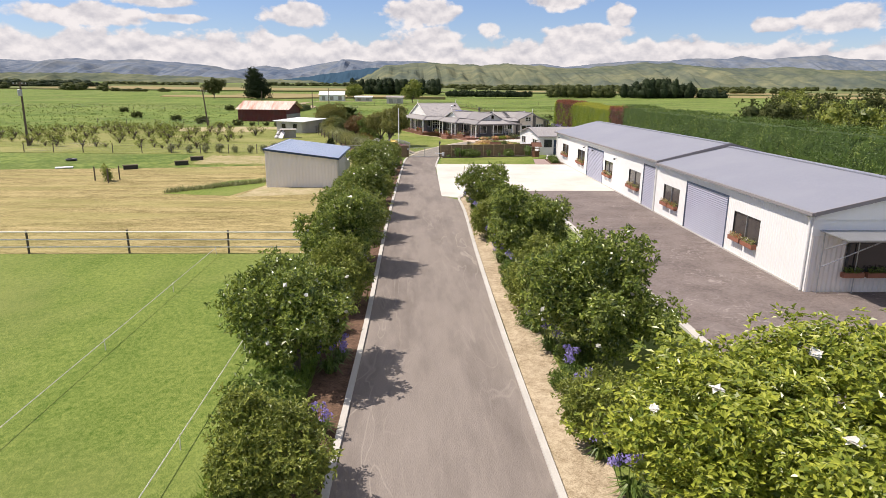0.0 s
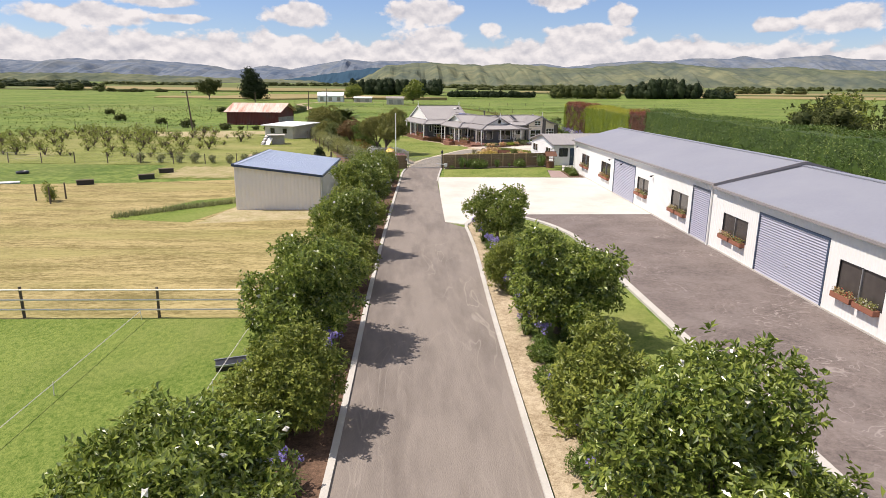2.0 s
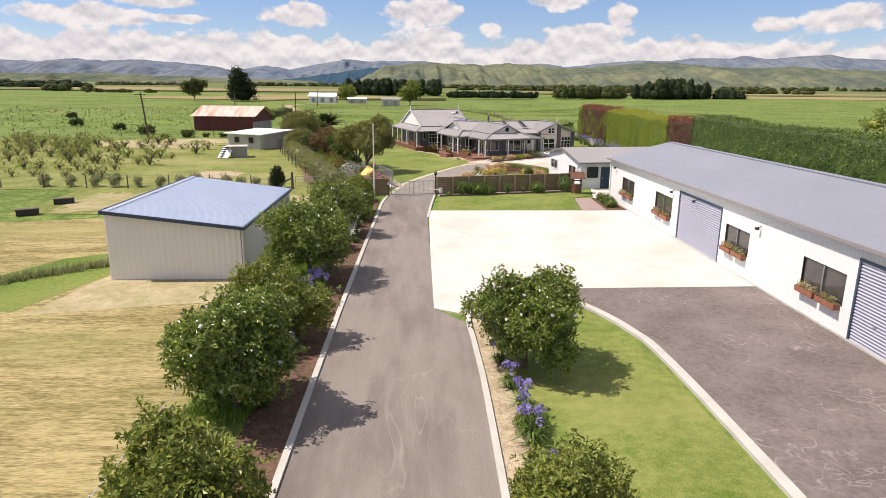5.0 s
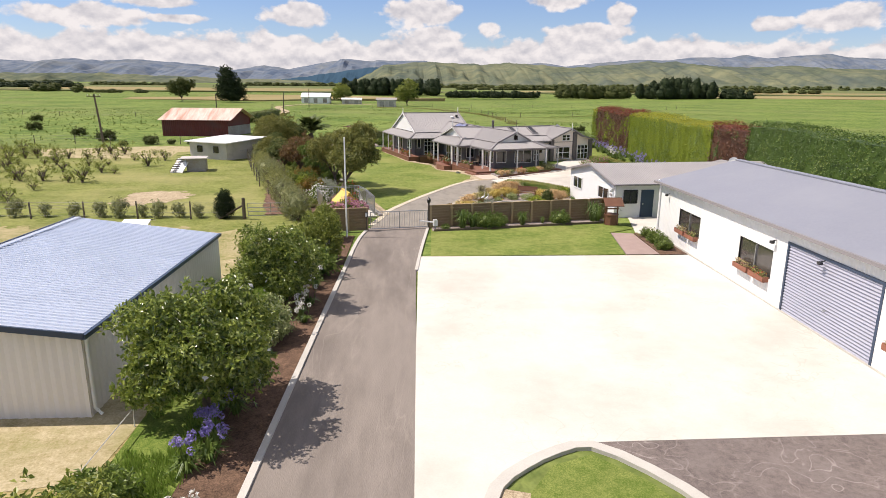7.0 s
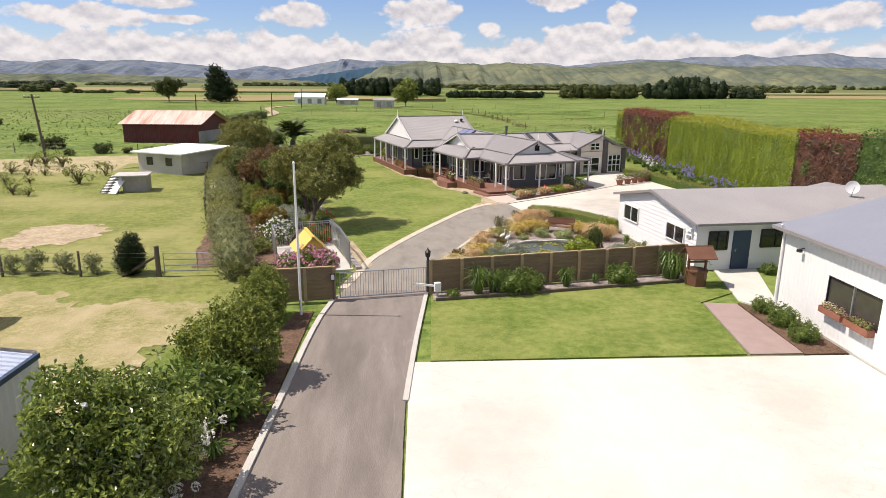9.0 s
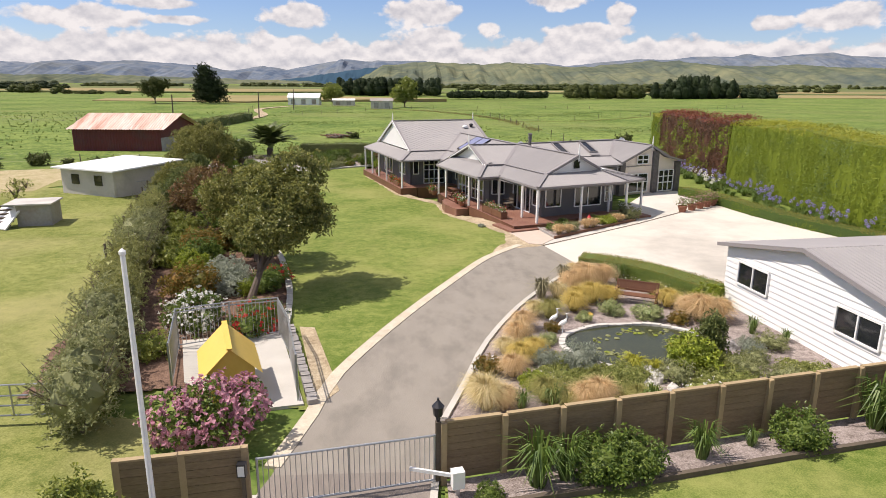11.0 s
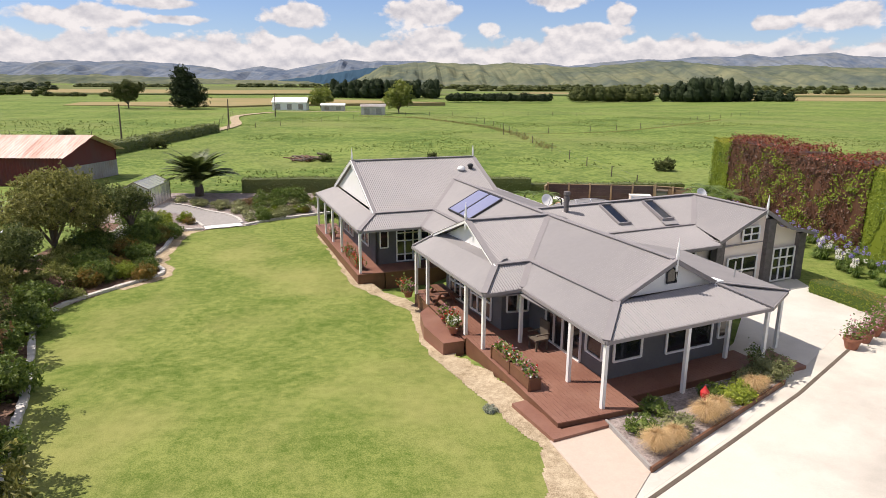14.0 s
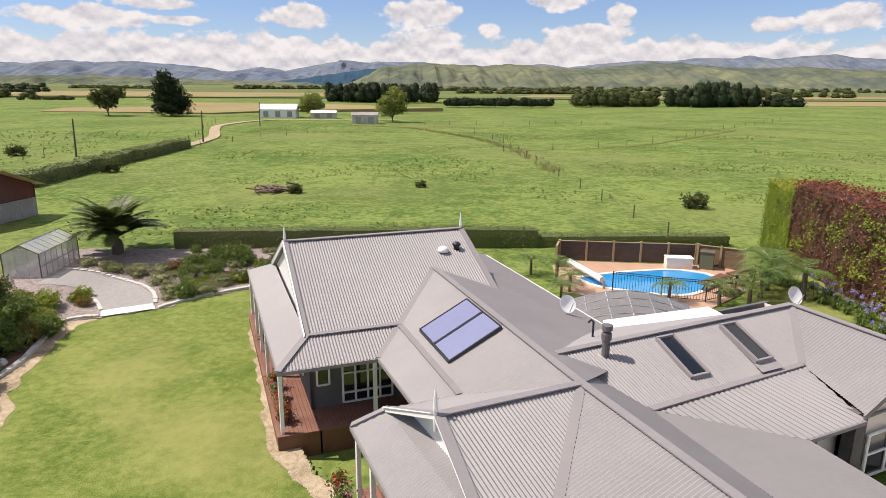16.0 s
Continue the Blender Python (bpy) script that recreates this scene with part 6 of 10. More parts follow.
# ---- trees along the drive ----
def rosettes(geo, rng, c, d, per, ll, lw):
    """Whorls of leaves at the twig ends c, spread round the way outwards d."""
    n = len(c)
    a = np.cross(d, rng.normal(size=(n, 3)))
    a /= np.linalg.norm(a, axis=1)[:, None] + 1e-9
    b = np.cross(d, a)
    c, d, a, b = (np.repeat(q, per, 0) for q in (c, d, a, b))
    m = n * per
    ph = np.tile(np.arange(per) * 2 * math.pi / per, n) + rng.uniform(-0.5, 0.5, m)
    way = a * np.cos(ph)[:, None] + b * np.sin(ph)[:, None] + d * rng.uniform(-0.1, 1.1, m)[:, None] + rng.normal(scale=0.25, size=(m, 3))
    way /= np.linalg.norm(way, axis=1)[:, None]
    face = d * 0.8 + np.array([-0.15, 0, 0.75]) + rng.normal(scale=0.36, size=(m, 3))
    face -= way * (way * face).sum(1)[:, None]
    face /= np.linalg.norm(face, axis=1)[:, None] + 1e-9
    side = np.cross(way, face)
    ln = ll * rng.uniform(0.65, 1.2, m)[:, None]
    wd = lw * rng.uniform(0.75, 1.2, m)[:, None]
    root = c + way * ln * 0.12 + rng.normal(scale=ll * 0.22, size=(m, 3))
    mid = root + way * ln * 0.55 + face * wd * 0.3
    tip = root + way * ln - face * ln * 0.12
    v = np.stack([root, mid - side * wd * 0.5, tip, mid + side * wd * 0.5], 1).reshape(-1, 3)
    v[:, 2] = np.maximum(v[:, 2], 0.02)
    k = len(geo.v)
    geo.v += [tuple(q) for q in v.tolist()]
    for i in range(k, k + 4 * m, 4):
        geo.f.append((i, i + 1, i + 2))
        geo.f.append((i, i + 2, i + 3))
    return geo


def tree_mesh(name, seed, blobs, leaves, llen, lwid, material, droop=0.1, inner=0.72, kcore=0.62, core_on=True, per=8):
    """A crown: whorls of leaves over a heap of lumps, some of them standing out, others deep inside."""
    rng = np.random.default_rng(seed)
    gcrown = Geo()
    if core_on:
        core(gcrown, blobs, kcore)
    size = np.mean([b[3] for b in blobs])
    k = max(8, leaves // per)
    c, d = blob_points(rng, blobs, int(k * (0.85 if core_on else 0.68)), inner, 0.24)
    out = rng.uniform(-0.14, 0.08, len(c)) + (rng.uniform(0, 1, len(c)) < 0.14) * rng.uniform(0.1, 0.34, len(c))
    c = c + d * (out * size)[:, None]
    if not core_on:
        c2, d2 = blob_points(rng, blobs, int(k * 0.32), 0.35, 0.1)
        c, d = np.vstack([c, c2]), np.vstack([d, d2])
    d = d * 0.8 + rng.normal(scale=0.45, size=d.shape) + np.array([0, 0, 0.3 - droop])
    d /= np.linalg.norm(d, axis=1)[:, None]
    rosettes(gcrown, rng, c, d, per, llen, lwid)
    return gcrown.mesh(name, material)


def limbs(rng, height, spread, trunk_r, n=6, fork=0.35):
    t = Geo()
    lean = rng.uniform(-0.12, 0.12, 2)
    f = height * fork
    t.tube([(0, 0, -0.1), (lean[0] * 0.4, lean[1] * 0.4, f * 0.5), (lean[0], lean[1], f)], [trunk_r * 1.25, trunk_r, trunk_r * 0.85], 8)
    for i in range(n):
        a = 2 * math.pi * i / n + rng.uniform(-0.3, 0.3)
        e = Vector((math.cos(a) * spread * rng.uniform(0.5, 0.9), math.sin(a) * spread * rng.uniform(0.5, 0.9), height * rng.uniform(0.6, 0.9)))
        m1 = Vector((lean[0], lean[1], f)).lerp(e, 0.5) + Vector((0, 0, 0.12))
        t.tube([(lean[0], lean[1], f - 0.05), m1, e], [trunk_r * 0.6, trunk_r * 0.42, trunk_r * 0.14], 6)
    return t


def crown_blobs(seed, r, zc, rz, n=11, squash=0.62):
    """Lumps of a crown, uneven all round and on top."""
    rng = np.random.default_rng(seed)
    out = [(0, 0, zc, r * 0.62, r * 0.62, rz * 0.8)]
    for i in range(n):
        a = 2 * math.pi * i / n + rng.uniform(-0.35, 0.35)
        d = r * rng.uniform(0.42, 0.8)
        s = r * rng.uniform(0.24, 0.46)
        out.append((math.cos(a) * d, math.sin(a) * d, zc + rz * rng.uniform(-0.6, 0.55), s, s, s * rng.uniform(0.65, 0.95)))
    for i in range(5):
        s = r * rng.uniform(0.26, 0.42)
        out.append((rng.uniform(-0.5, 0.5) * r, rng.uniform(-0.5, 0.5) * r, zc + rz * rng.uniform(0.35, 0.85), s, s, s * 0.85))
    return out


def magnolia(seed, material, label, leaves=19000, lsize=0.165):
    rng = np.random.default_rng(seed)
    t = thing("magnolia_tree", (0, 0, 0), label, "tree", "trees along the drive")
    part("trunk", limbs(rng, 3.0, 1.5, 0.11, 7, 0.3), "bark", t)
    blobs = crown_blobs(seed, 2.02, 1.98, 1.45, 13)
    part("crown", tree_mesh("crown", seed, blobs, leaves, lsize, lsize * 0.48, material, core_on=False), None, t)
    p, n = blob_points(rng, blobs, 16, 0.98)
    fl_ = Geo()
    for q, d in zip(p, n):
        leaf_geo(fl_, rng, np.repeat([q + d * 0.04], 5, 0), np.repeat([d], 5, 0), 0.17, 0.11)
    tagged(part("blossom", fl_, "white_flower", t), "large white blossoms", kind="stuff")
    return t


mag = [magnolia(101 + i, "magnolia", "glossy dark-green magnolia with white blossoms, beside the drive") for i in range(3)]
mag_l = magnolia(111, "magnolia_lime", "large yellow-green magnolia with white blossoms, beside the drive", 52000, 0.095)


def put(src, x, y, rz, s=1.0, sz=None, z=0.0):
    m = Matrix.Translation((x, y, z + dip(x, y))) @ Matrix.Rotation(radians(rz), 4, "Z") @ Matrix.Diagonal((s, s, sz or s, 1))
    return copy_thing(src, m)


def place_first(src, x, y, rz, s=1.0, sz=None, z=0.0):
    src.matrix_basis = Matrix.Translation((x, y, z + dip(x, y))) @ Matrix.Rotation(radians(rz), 4, "Z") @ Matrix.Diagonal((s, s, sz or s, 1))


jobs = [(0, -5.4, 17.8, 10, 0.9), (1, -5.2, 28.9, 80, 0.95), (2, -5.0, 40.2, 200, 0.9), (0, -4.8, 52.0, 130, 0.95), (1, -4.5, 60.6, 300, 0.8),
        (1, 3.5, 18.6, 160, 1.02), (2, 3.3, 29.6, 60, 1.0), (0, 3.0, 42.6, 250, 0.82)]
spare = {0, 1, 2}
later = []
for i, x, y, rz, s in jobs:
    if i in spare:
        spare.discard(i)
        later.append((mag[i], x, y, rz, s))
    else:
        put(mag[i], x, y, rz, s)
for j in later:
    place_first(*j)
place_first(mag_l, 5.0, 10.0, 40, 1.72, 1.2)


def bush(name, seed, r, h, material, label, category="shrub", leaves=2600, ll=0.13, lw=0.07, group="", n=6, flowers=None, nfl=40, flsize=0.1):
    """A low shrub: heaped crown down to the ground."""
    rng = np.random.default_rng(seed)
    b = thing(name, (0, 0, 0), label, category, group)
    k = 0.58 if r > 0.9 else 0.75
    blobs = [(0, 0, h * 0.5, r * k, r * k, h * 0.5)]
    for i in range(n):
        a = 2 * math.pi * i / n + rng.uniform(-0.4, 0.4)
        f, q = (rng.uniform(0.42, 0.78), rng.uniform(0.28, 0.5)) if r > 0.9 else (rng.uniform(0.42, 0.6), rng.uniform(0.4, 0.52))
        blobs.append((math.cos(a) * r * f, math.sin(a) * r * f, h * rng.uniform(0.28, 0.68), r * q, r * q, h * rng.uniform(0.24, 0.4)))
    part("crown", tree_mesh("crown", seed, blobs, int(leaves * (1.5 if r > 0.9 else 1.2)), ll, lw, material, 0.1, 0.72, 0.5, r <= 0.9), None, b)
    st = Geo()
    for i in range(4):
        st.tube([(0, 0, -0.05), (rng.uniform(-0.3, 0.3) * r, rng.uniform(-0.3, 0.3) * r, h * 0.5)], [0.03, 0.012], 5)
    part("stem", st, "bark", b)
    if flowers:
        p, d = blob_points(rng, blobs, nfl, 0.98)
        fg = Geo()
        for q, w in zip(p, d):
            leaf_geo(fg, rng, np.repeat([q + w * 0.03], 4, 0) + rng.normal(scale=flsize * 0.25, size=(4, 3)), np.repeat([w], 4, 0), flsize, flsize * 0.8)
        tagged(part("blossom", fg, flowers, b), kind="stuff")
    return b


def series(src, spots):
    """Copies of a plant; none on the mown lawn or the gravel path."""
    spots = [q for q in spots if q[0] > -1.5 or not (inside(q[0], q[1], HOUSE_LAWN) or inside(q[0], q[1], PATH))]
    for x, y, rz, s in spots[1:]:
        put(src, x, y, rz, s)
    x, y, rz, s = spots[0]
    place_first(src, x, y, rz, s)


series(bush("camellia_bush", 201, 1.35, 2.3, "olive", "yellow-green camellia bush between the trees", "shrub", 11000, 0.115, 0.055, "bushes between the trees", 8),
       [(-4.9, 23.4, 0, 1.1), (-4.6, 34.6, 70, 1.15), (-4.8, 44.8, 140, 1.15), (-5.0, 12.0, 100, 0.95), (2.7, 23.0, 30, 1.15), (2.5, 34.6, 190, 0.95), (2.4, 13.8, 250, 0.8), (-4.0, 66.6, 310, 1.0), (-4.3, 71.0, 20, 0.8)])
place_first(bush("pale_bush", 207, 1.0, 1.15, "variegated", "rounded bush of pale variegated leaves under the trees", "shrub", 6400, 0.13, 0.065), -4.75, 57.0, 0, 1.15)
series(bush("low_bush", 205, 0.7, 0.75, "shrub", "low bright-green bush under the trees", "shrub", 1500, 0.12, 0.05, "low bushes"),
       [(-6.2, 28.0, 0, 1.0), (-6.2, 22.0, 50, 1.2), (-5.9, 35.0, 90, 1.1), (-5.8, 48.0, 140, 1.3), (-5.6, 41.5, 20, 1.2), (3.6, 24.6, 0, 1.1), (4.0, 28.6, 100, 1.2), (3.2, 34.8, 60, 0.9), (-5.8, 15.4, 10, 1.4), (2.9, 18.2, 30, 0.9), (2.2, 16.6, 0, 0.7), (2.1, 21.4, 50, 0.7), (2.2, 25.6, 90, 0.8), (2.3, 27.4, 0, 0.7), (2.4, 36.4, 10, 0.8), (2.5, 39.0, 70, 0.7), (-4.2, 64.2, 30, 2.0)])


def agapanthus(seed, flower="agapanthus", label="clump of strap leaves with violet-blue flower heads", heads=7, leaves=70):
    rng = np.random.default_rng(seed)
    a = thing("agapanthus_clump", (0, 0, 0), label, "flowering plant", "agapanthus along the beds")
    lv = Geo()
    blades(lv, rng, (0, 0, 0), leaves, 0.5, 0.5, 0.045, 0.7)
    part("foliage", lv, "blade", a)
    st, hd = Geo(), Geo()
    for i in range(heads):
        x, y = rng.uniform(-0.35, 0.35, 2)
        h = rng.uniform(0.6, 0.9)
        st.tube([(x * 0.4, y * 0.4, 0), (x, y, h)], [0.012, 0.009], 5)
        d = rng.normal(size=(26, 3))
        d /= np.linalg.norm(d, axis=1)[:, None]
        leaf_geo(hd, rng, np.array([x, y, h]) + d * 0.085, d, 0.085, 0.05)
    tagged(part("stem", st, "blade", a), kind="stuff")
    tagged(part("bloom", hd, flower, a), kind="stuff")
    return a


rng0 = np.random.default_rng(7)
spots = [(-4.35 + rng0.uniform(-0.2, 0.25), y + rng0.uniform(-0.5, 0.5), rng0.uniform(0, 360), rng0.uniform(0.9, 1.25)) for y in (14, 17.4, 18.6, 21, 27, 28.8, 30.2, 33.4, 36, 41, 43, 44.4, 46.6, 49.6, 50.0, 50.6, 51.2, 52.4, 53.4, 56.6, 60.6, 61.8, 64.8)]
spots += [(2.25 + rng0.uniform(-0.1, 0.4), y + rng0.uniform(-0.4, 0.4), rng0.uniform(0, 360), rng0.uniform(0.9, 1.2)) for y in (11.6, 13.2, 15.6, 17.4, 19.2, 20.4, 22.4, 24.4, 28.6, 29.6, 30.6, 31.8, 33.6, 36.2, 38.0, 39.6, 41.4, 42.6, 44.2, 45.0)]
hsp = [(25.0 + rng0.uniform(-1.0, 0.9) + (y - 100) * 0.03, y + rng0.uniform(-0.4, 0.4), rng0.uniform(0, 360), rng0.uniform(0.85, 1.2)) for y in np.linspace(94, 127, 90)]
series(agapanthus(301), [tuple(float(q) for q in s) for s in spots])
series(agapanthus(303, "agapanthus", "leafy agapanthus clump with few violet-blue heads, before the hedge", 2, 110), [tuple(float(q) for q in s) for s in hsp])
wsp = [(-3.9, 57.5, 0, 1.0), (-3.4, 60.4, 30, 0.9), (-3.6, 59.4, 70, 0.9), (-3.35, 58.6, 10, 0.8), (-3.5, 62.6, 60, 1.0), (-3.4, 66.6, 120, 1.1), (-3.9, 47.4, 200, 0.9), (24.3, 111, 20, 1.1), (24.6, 113, 80, 1.2), (25.2, 116, 120, 1.0), (24.2, 109.6, 0, 1.0)]
series(agapanthus(305, "white_flower", "clump of strap leaves with white flower heads"), wsp)


# ---- hedges ----
def hedge(name, line, width, height, material, label, leaves_m2=42, ll=0.17, lw=0.11, z0=0.0, uneven=0.12, seed=1, category="hedge", second=None, share=0.0, top=None, bump=0.1, grain=(1.3, 1.3, 1.3)):
    """A clipped hedge along a line: a dense body under a skin of leaves."""
    rng = np.random.default_rng(seed)
    pts = [Vector((p[0], p[1], 0)) for p in line]
    dense = []
    for a, b in zip(pts, pts[1:]):
        n = max(1, int((b - a).length / 0.7))
        dense += [a.lerp(b, i / n) for i in range(n)]
    dense.append(pts[-1])
    hg = thing(name, dense[0].to_tuple(), label, category)
    body = Geo()
    rows = []
    sides, tops = [], []
    for i, p in enumerate(dense):
        d = (dense[min(i + 1, len(dense) - 1)] - dense[max(i - 1, 0)]).normalized()
        s = Vector((-d.y, d.x, 0))
        h = height * (1 + uneven * 0.6 * noise.noise(Vector((p.x * 0.35, p.y * 0.35, seed))))
        w = width / 2 * (1 + uneven * noise.noise(Vector((p.x * 0.5, p.y * 0.5, seed + 9))))
        rows.append((p, s, w, h))
        k = 0.93
        for o, z in ((-w * k, z0), (-w * k, h * 0.6), (-w * 0.85, h * 0.95), (w * 0.85, h * 0.95), (w * k, h * 0.6), (w * k, z0)):
            q = p + s * o
            body.v.append((q.x, q.y, z))
    for i in range(len(dense) - 1):
        for j in range(5):
            body.f.append((i * 6 + j, (i + 1) * 6 + j, (i + 1) * 6 + j + 1, i * 6 + j + 1))
    body.f.append(tuple(range(6)))
    body.f.append(tuple((len(dense) - 1) * 6 + j for j in reversed(range(6))))
    part("body", body, material, hg)
    length = sum((b - a).length for a, b in zip(dense, dense[1:]))
    per = 2 * height + width
    n = int(length * per * leaves_m2)
    i0 = rng.integers(0, len(rows) - 1, n)
    f = rng.uniform(0, 1, n)
    u = rng.uniform(0, per, n)
    P, N = np.empty((n, 3)), np.empty((n, 3))
    for k in range(n):
        p, s, w, h = rows[i0[k]]
        q = p.lerp(rows[i0[k] + 1][0], f[k])
        t = u[k]
        if t < height:
            x, z, nn = -w, z0 + t / height * (h - z0), -s
        elif t < height + width:
            x, z, nn = (t - height) / width * 2 * w - w, h, Vector((0, 0, 1))
        else:
            x, z, nn = w, z0 + (t - height - width) / height * (h - z0), s
        j = rng.normal(scale=0.4 * ll) + bump * (noise.fractal(Vector((q.x * grain[0], q.y * grain[1], z * grain[2] + seed)), 0.8, 2.0, 3) + (0.5 if nn.z and rng.uniform() < 0.12 else 0.0))
        e = q + s * x + nn * j
        P[k] = (e.x, e.y, z + nn.z * j)
        N[k] = (nn.x, nn.y, nn.z + 0.15)
    ends = int(height * width * leaves_m2)
    for (p, s, w, h), sgn in ((rows[0], -1), (rows[-1], 1)):
        d = Vector((s.y, -s.x, 0)) * sgn
        a, b = rng.uniform(-1, 1, ends), rng.uniform(0, 1, ends)
        P = np.vstack([P, np.array([(p + s * (w * a_) + d * 0.03).to_tuple()[:2] + (z0 + (h - z0) * b_,) for a_, b_ in zip(a, b)])])
        N = np.vstack([N, np.repeat([[d.x, d.y, 0.1]], ends, 0)])
    sel = np.zeros(len(P), bool)
    if second:
        for k in range(len(P)):
            sel[k] = noise.fractal(Vector(P[k] * 0.55) + Vector((seed, 0, 0)), 1.0, 2.0, 3) + rng.normal() * 0.12 + 0.12 * (0.5 - P[k][2] / height) > share
    crest = np.zeros(len(P), bool)
    if top:
        crest = (P[:, 2] > height * ((0.955 if height > 2 else 0.9) - 0.05 * rng.uniform(0, 1, len(P)) ** 3)) & (rng.uniform(0, 1, len(P)) < 0.85)
    for mt, ks_ in ((material, ~sel & ~crest), (second, sel & ~crest), (top, crest)):
        if ks_.any():
            skin = Geo()
            leaf_geo(skin, rng, P[ks_], N[ks_], ll, lw)
            part("foliage", skin, mt, hg)
    return hg


hedge("tall_hedge", [(29.4, 133.6), (28.9, 129.8)], 2.4, 4.6, "hedge_lime", "tall clipped lime-green conifer hedge", 170, 0.13, 0.06, seed=3, second="hedge", share=0.1, top="hedge_gold", bump=0.22, grain=(1.6, 1.6, 0.6))
hedge("tall_hedge", [(28.9, 129.8), (28.2, 121.5), (27.9, 113.0)], 2.5, 4.95, "hedge_red", "tall copper-red hedge with green patches", 90, 0.17, 0.10, seed=4, second="hedge_lime", share=0.06, uneven=0.25, top="hedge_shoot", bump=0.3, grain=(1.1, 1.1, 1.1))
hedge("tall_hedge", [(27.9, 113.0), (27.5, 104), (27.3, 90.5)], 2.5, 5.0, "hedge_lime", "tall clipped lime-green conifer hedge", 150, 0.13, 0.06, seed=5, second="shrub", share=0.2, top="hedge_gold", bump=0.25, grain=(1.6, 1.6, 0.55))
hedge("tall_hedge", [(27.3, 90.5), (27.3, 84.5)], 2.6, 5.15, "hedge_red", "tall copper-red hedge with green patches", 90, 0.17, 0.10, seed=6, second="hedge", share=0.3, uneven=0.25, top="hedge_shoot", bump=0.3, grain=(1.1, 1.1, 1.1))
hedge("tall_hedge", [(27.3, 84.5), (27.3, 60), (27.4, 18)], 2.6, 5.5, "hedge", "tall dark-green clipped shelter hedge", 90, 0.15, 0.08, seed=7, second="shrub", share=0.2, uneven=0.07, bump=0.28, grain=(0.9, 0.9, 0.9))
hedge("low_hedge", curve_points([(8.55, 89.0), (9.6, 88.35), (10.55, 87.45), (11.6, 86.0), (12.35, 84.5)], 0.8), 1.12, 0.68, "shrub", "low rounded box hedge beside the drive", 620, 0.055, 0.03, seed=8, second="hedge", share=0.1, top="hedge_clipped", bump=0.05, uneven=0.08)
hedge("low_hedge", curve_points([(21.0, 107.6), (22.0, 103.9), (22.5, 100.2), (23.7, 95.9), (25.6, 90)], 1.5), 1.0, 0.6, "hedge", "low clipped hedge along the forecourt", 320, 0.07, 0.04, seed=9, second="hedge_lime", share=0.05, top="hedge_clipped", bump=0.03)
hedge("back_hedge", [(-10.5, 134.9), (0, 134.9), (13.2, 134.7)], 1.2, 1.25, "dark_leaf", "dark clipped hedge behind the house", 90, 0.13, 0.07, seed=10)
hedge("back_hedge", [(13.2, 134.8), (26.2, 134.5)], 1.1, 0.75, "dark_leaf", "dark clipped hedge behind the pool", 80, 0.13, 0.07, seed=12)
bh = thing("border_hedge", (-6.9, 77.6, 0), "loose grey-green hedge along the wire fence", "hedge")
bl_rng = np.random.default_rng(119)
bpts = curve_points([(-6.6, 76.4, 0), (-8.2, 82.2, 0), (-10.3, 89.0, 0), (-12.9, 98.0, 0), (-15.9, 109.5, 0)], 0.75)
for k_ in range(0, len(bpts) - 1, 9):
    bb_ = []
    st_ = Geo()
    for p_ in bpts[k_:k_ + 9]:
        h_ = bl_rng.uniform(1.3, 1.8)
        r_ = bl_rng.uniform(0.6, 0.85)
        x_, y_ = p_.x + bl_rng.uniform(-0.35, 0.35), p_.y + bl_rng.uniform(-0.3, 0.3)
        bb_.append((x_, y_, h_ * 0.55, r_, r_, h_ * 0.48))
        for _ in range(7):
            a_ = bl_rng.uniform(0, 6.28)
            st_.tube([(x_, y_, 0), (x_ + 0.4 * math.cos(a_), y_ + 0.4 * math.sin(a_), h_ * 0.5), (x_ + 0.95 * math.cos(a_), y_ + 0.95 * math.sin(a_), h_ * bl_rng.uniform(0.7, 1.1))], [0.025, 0.016, 0.006], 4)
    part("foliage", tree_mesh("foliage", 1200 + k_, bb_, 17000, 0.10, 0.045, ("grey_leaf", "olive_grey")[(k_ // 9) % 2], 0.05, 0.74, 0.72), None, bh)
    tagged(part("branch", st_, "bark", bh), kind="stuff")
hedge("field_hedge", [(-34.5, 160), (-33.4, 182), (-32.2, 203)], 2.2, 1.4, "dark_leaf", "dark hedge beside the farm track", 22, 0.3, 0.2, seed=13, uneven=0.4)
structure("hedge_verge", Geo().prism([(21.2, 108.0), (22.4, 103.9), (22.9, 100.2), (24.1, 95.9), (26.0, 90), (30, 90), (30, 110), (28, 134), (23.5, 134), (21.5, 122), (20, 113)], -0.3, 0.016), "lawn", "grass verge before the tall hedge", "lawn")


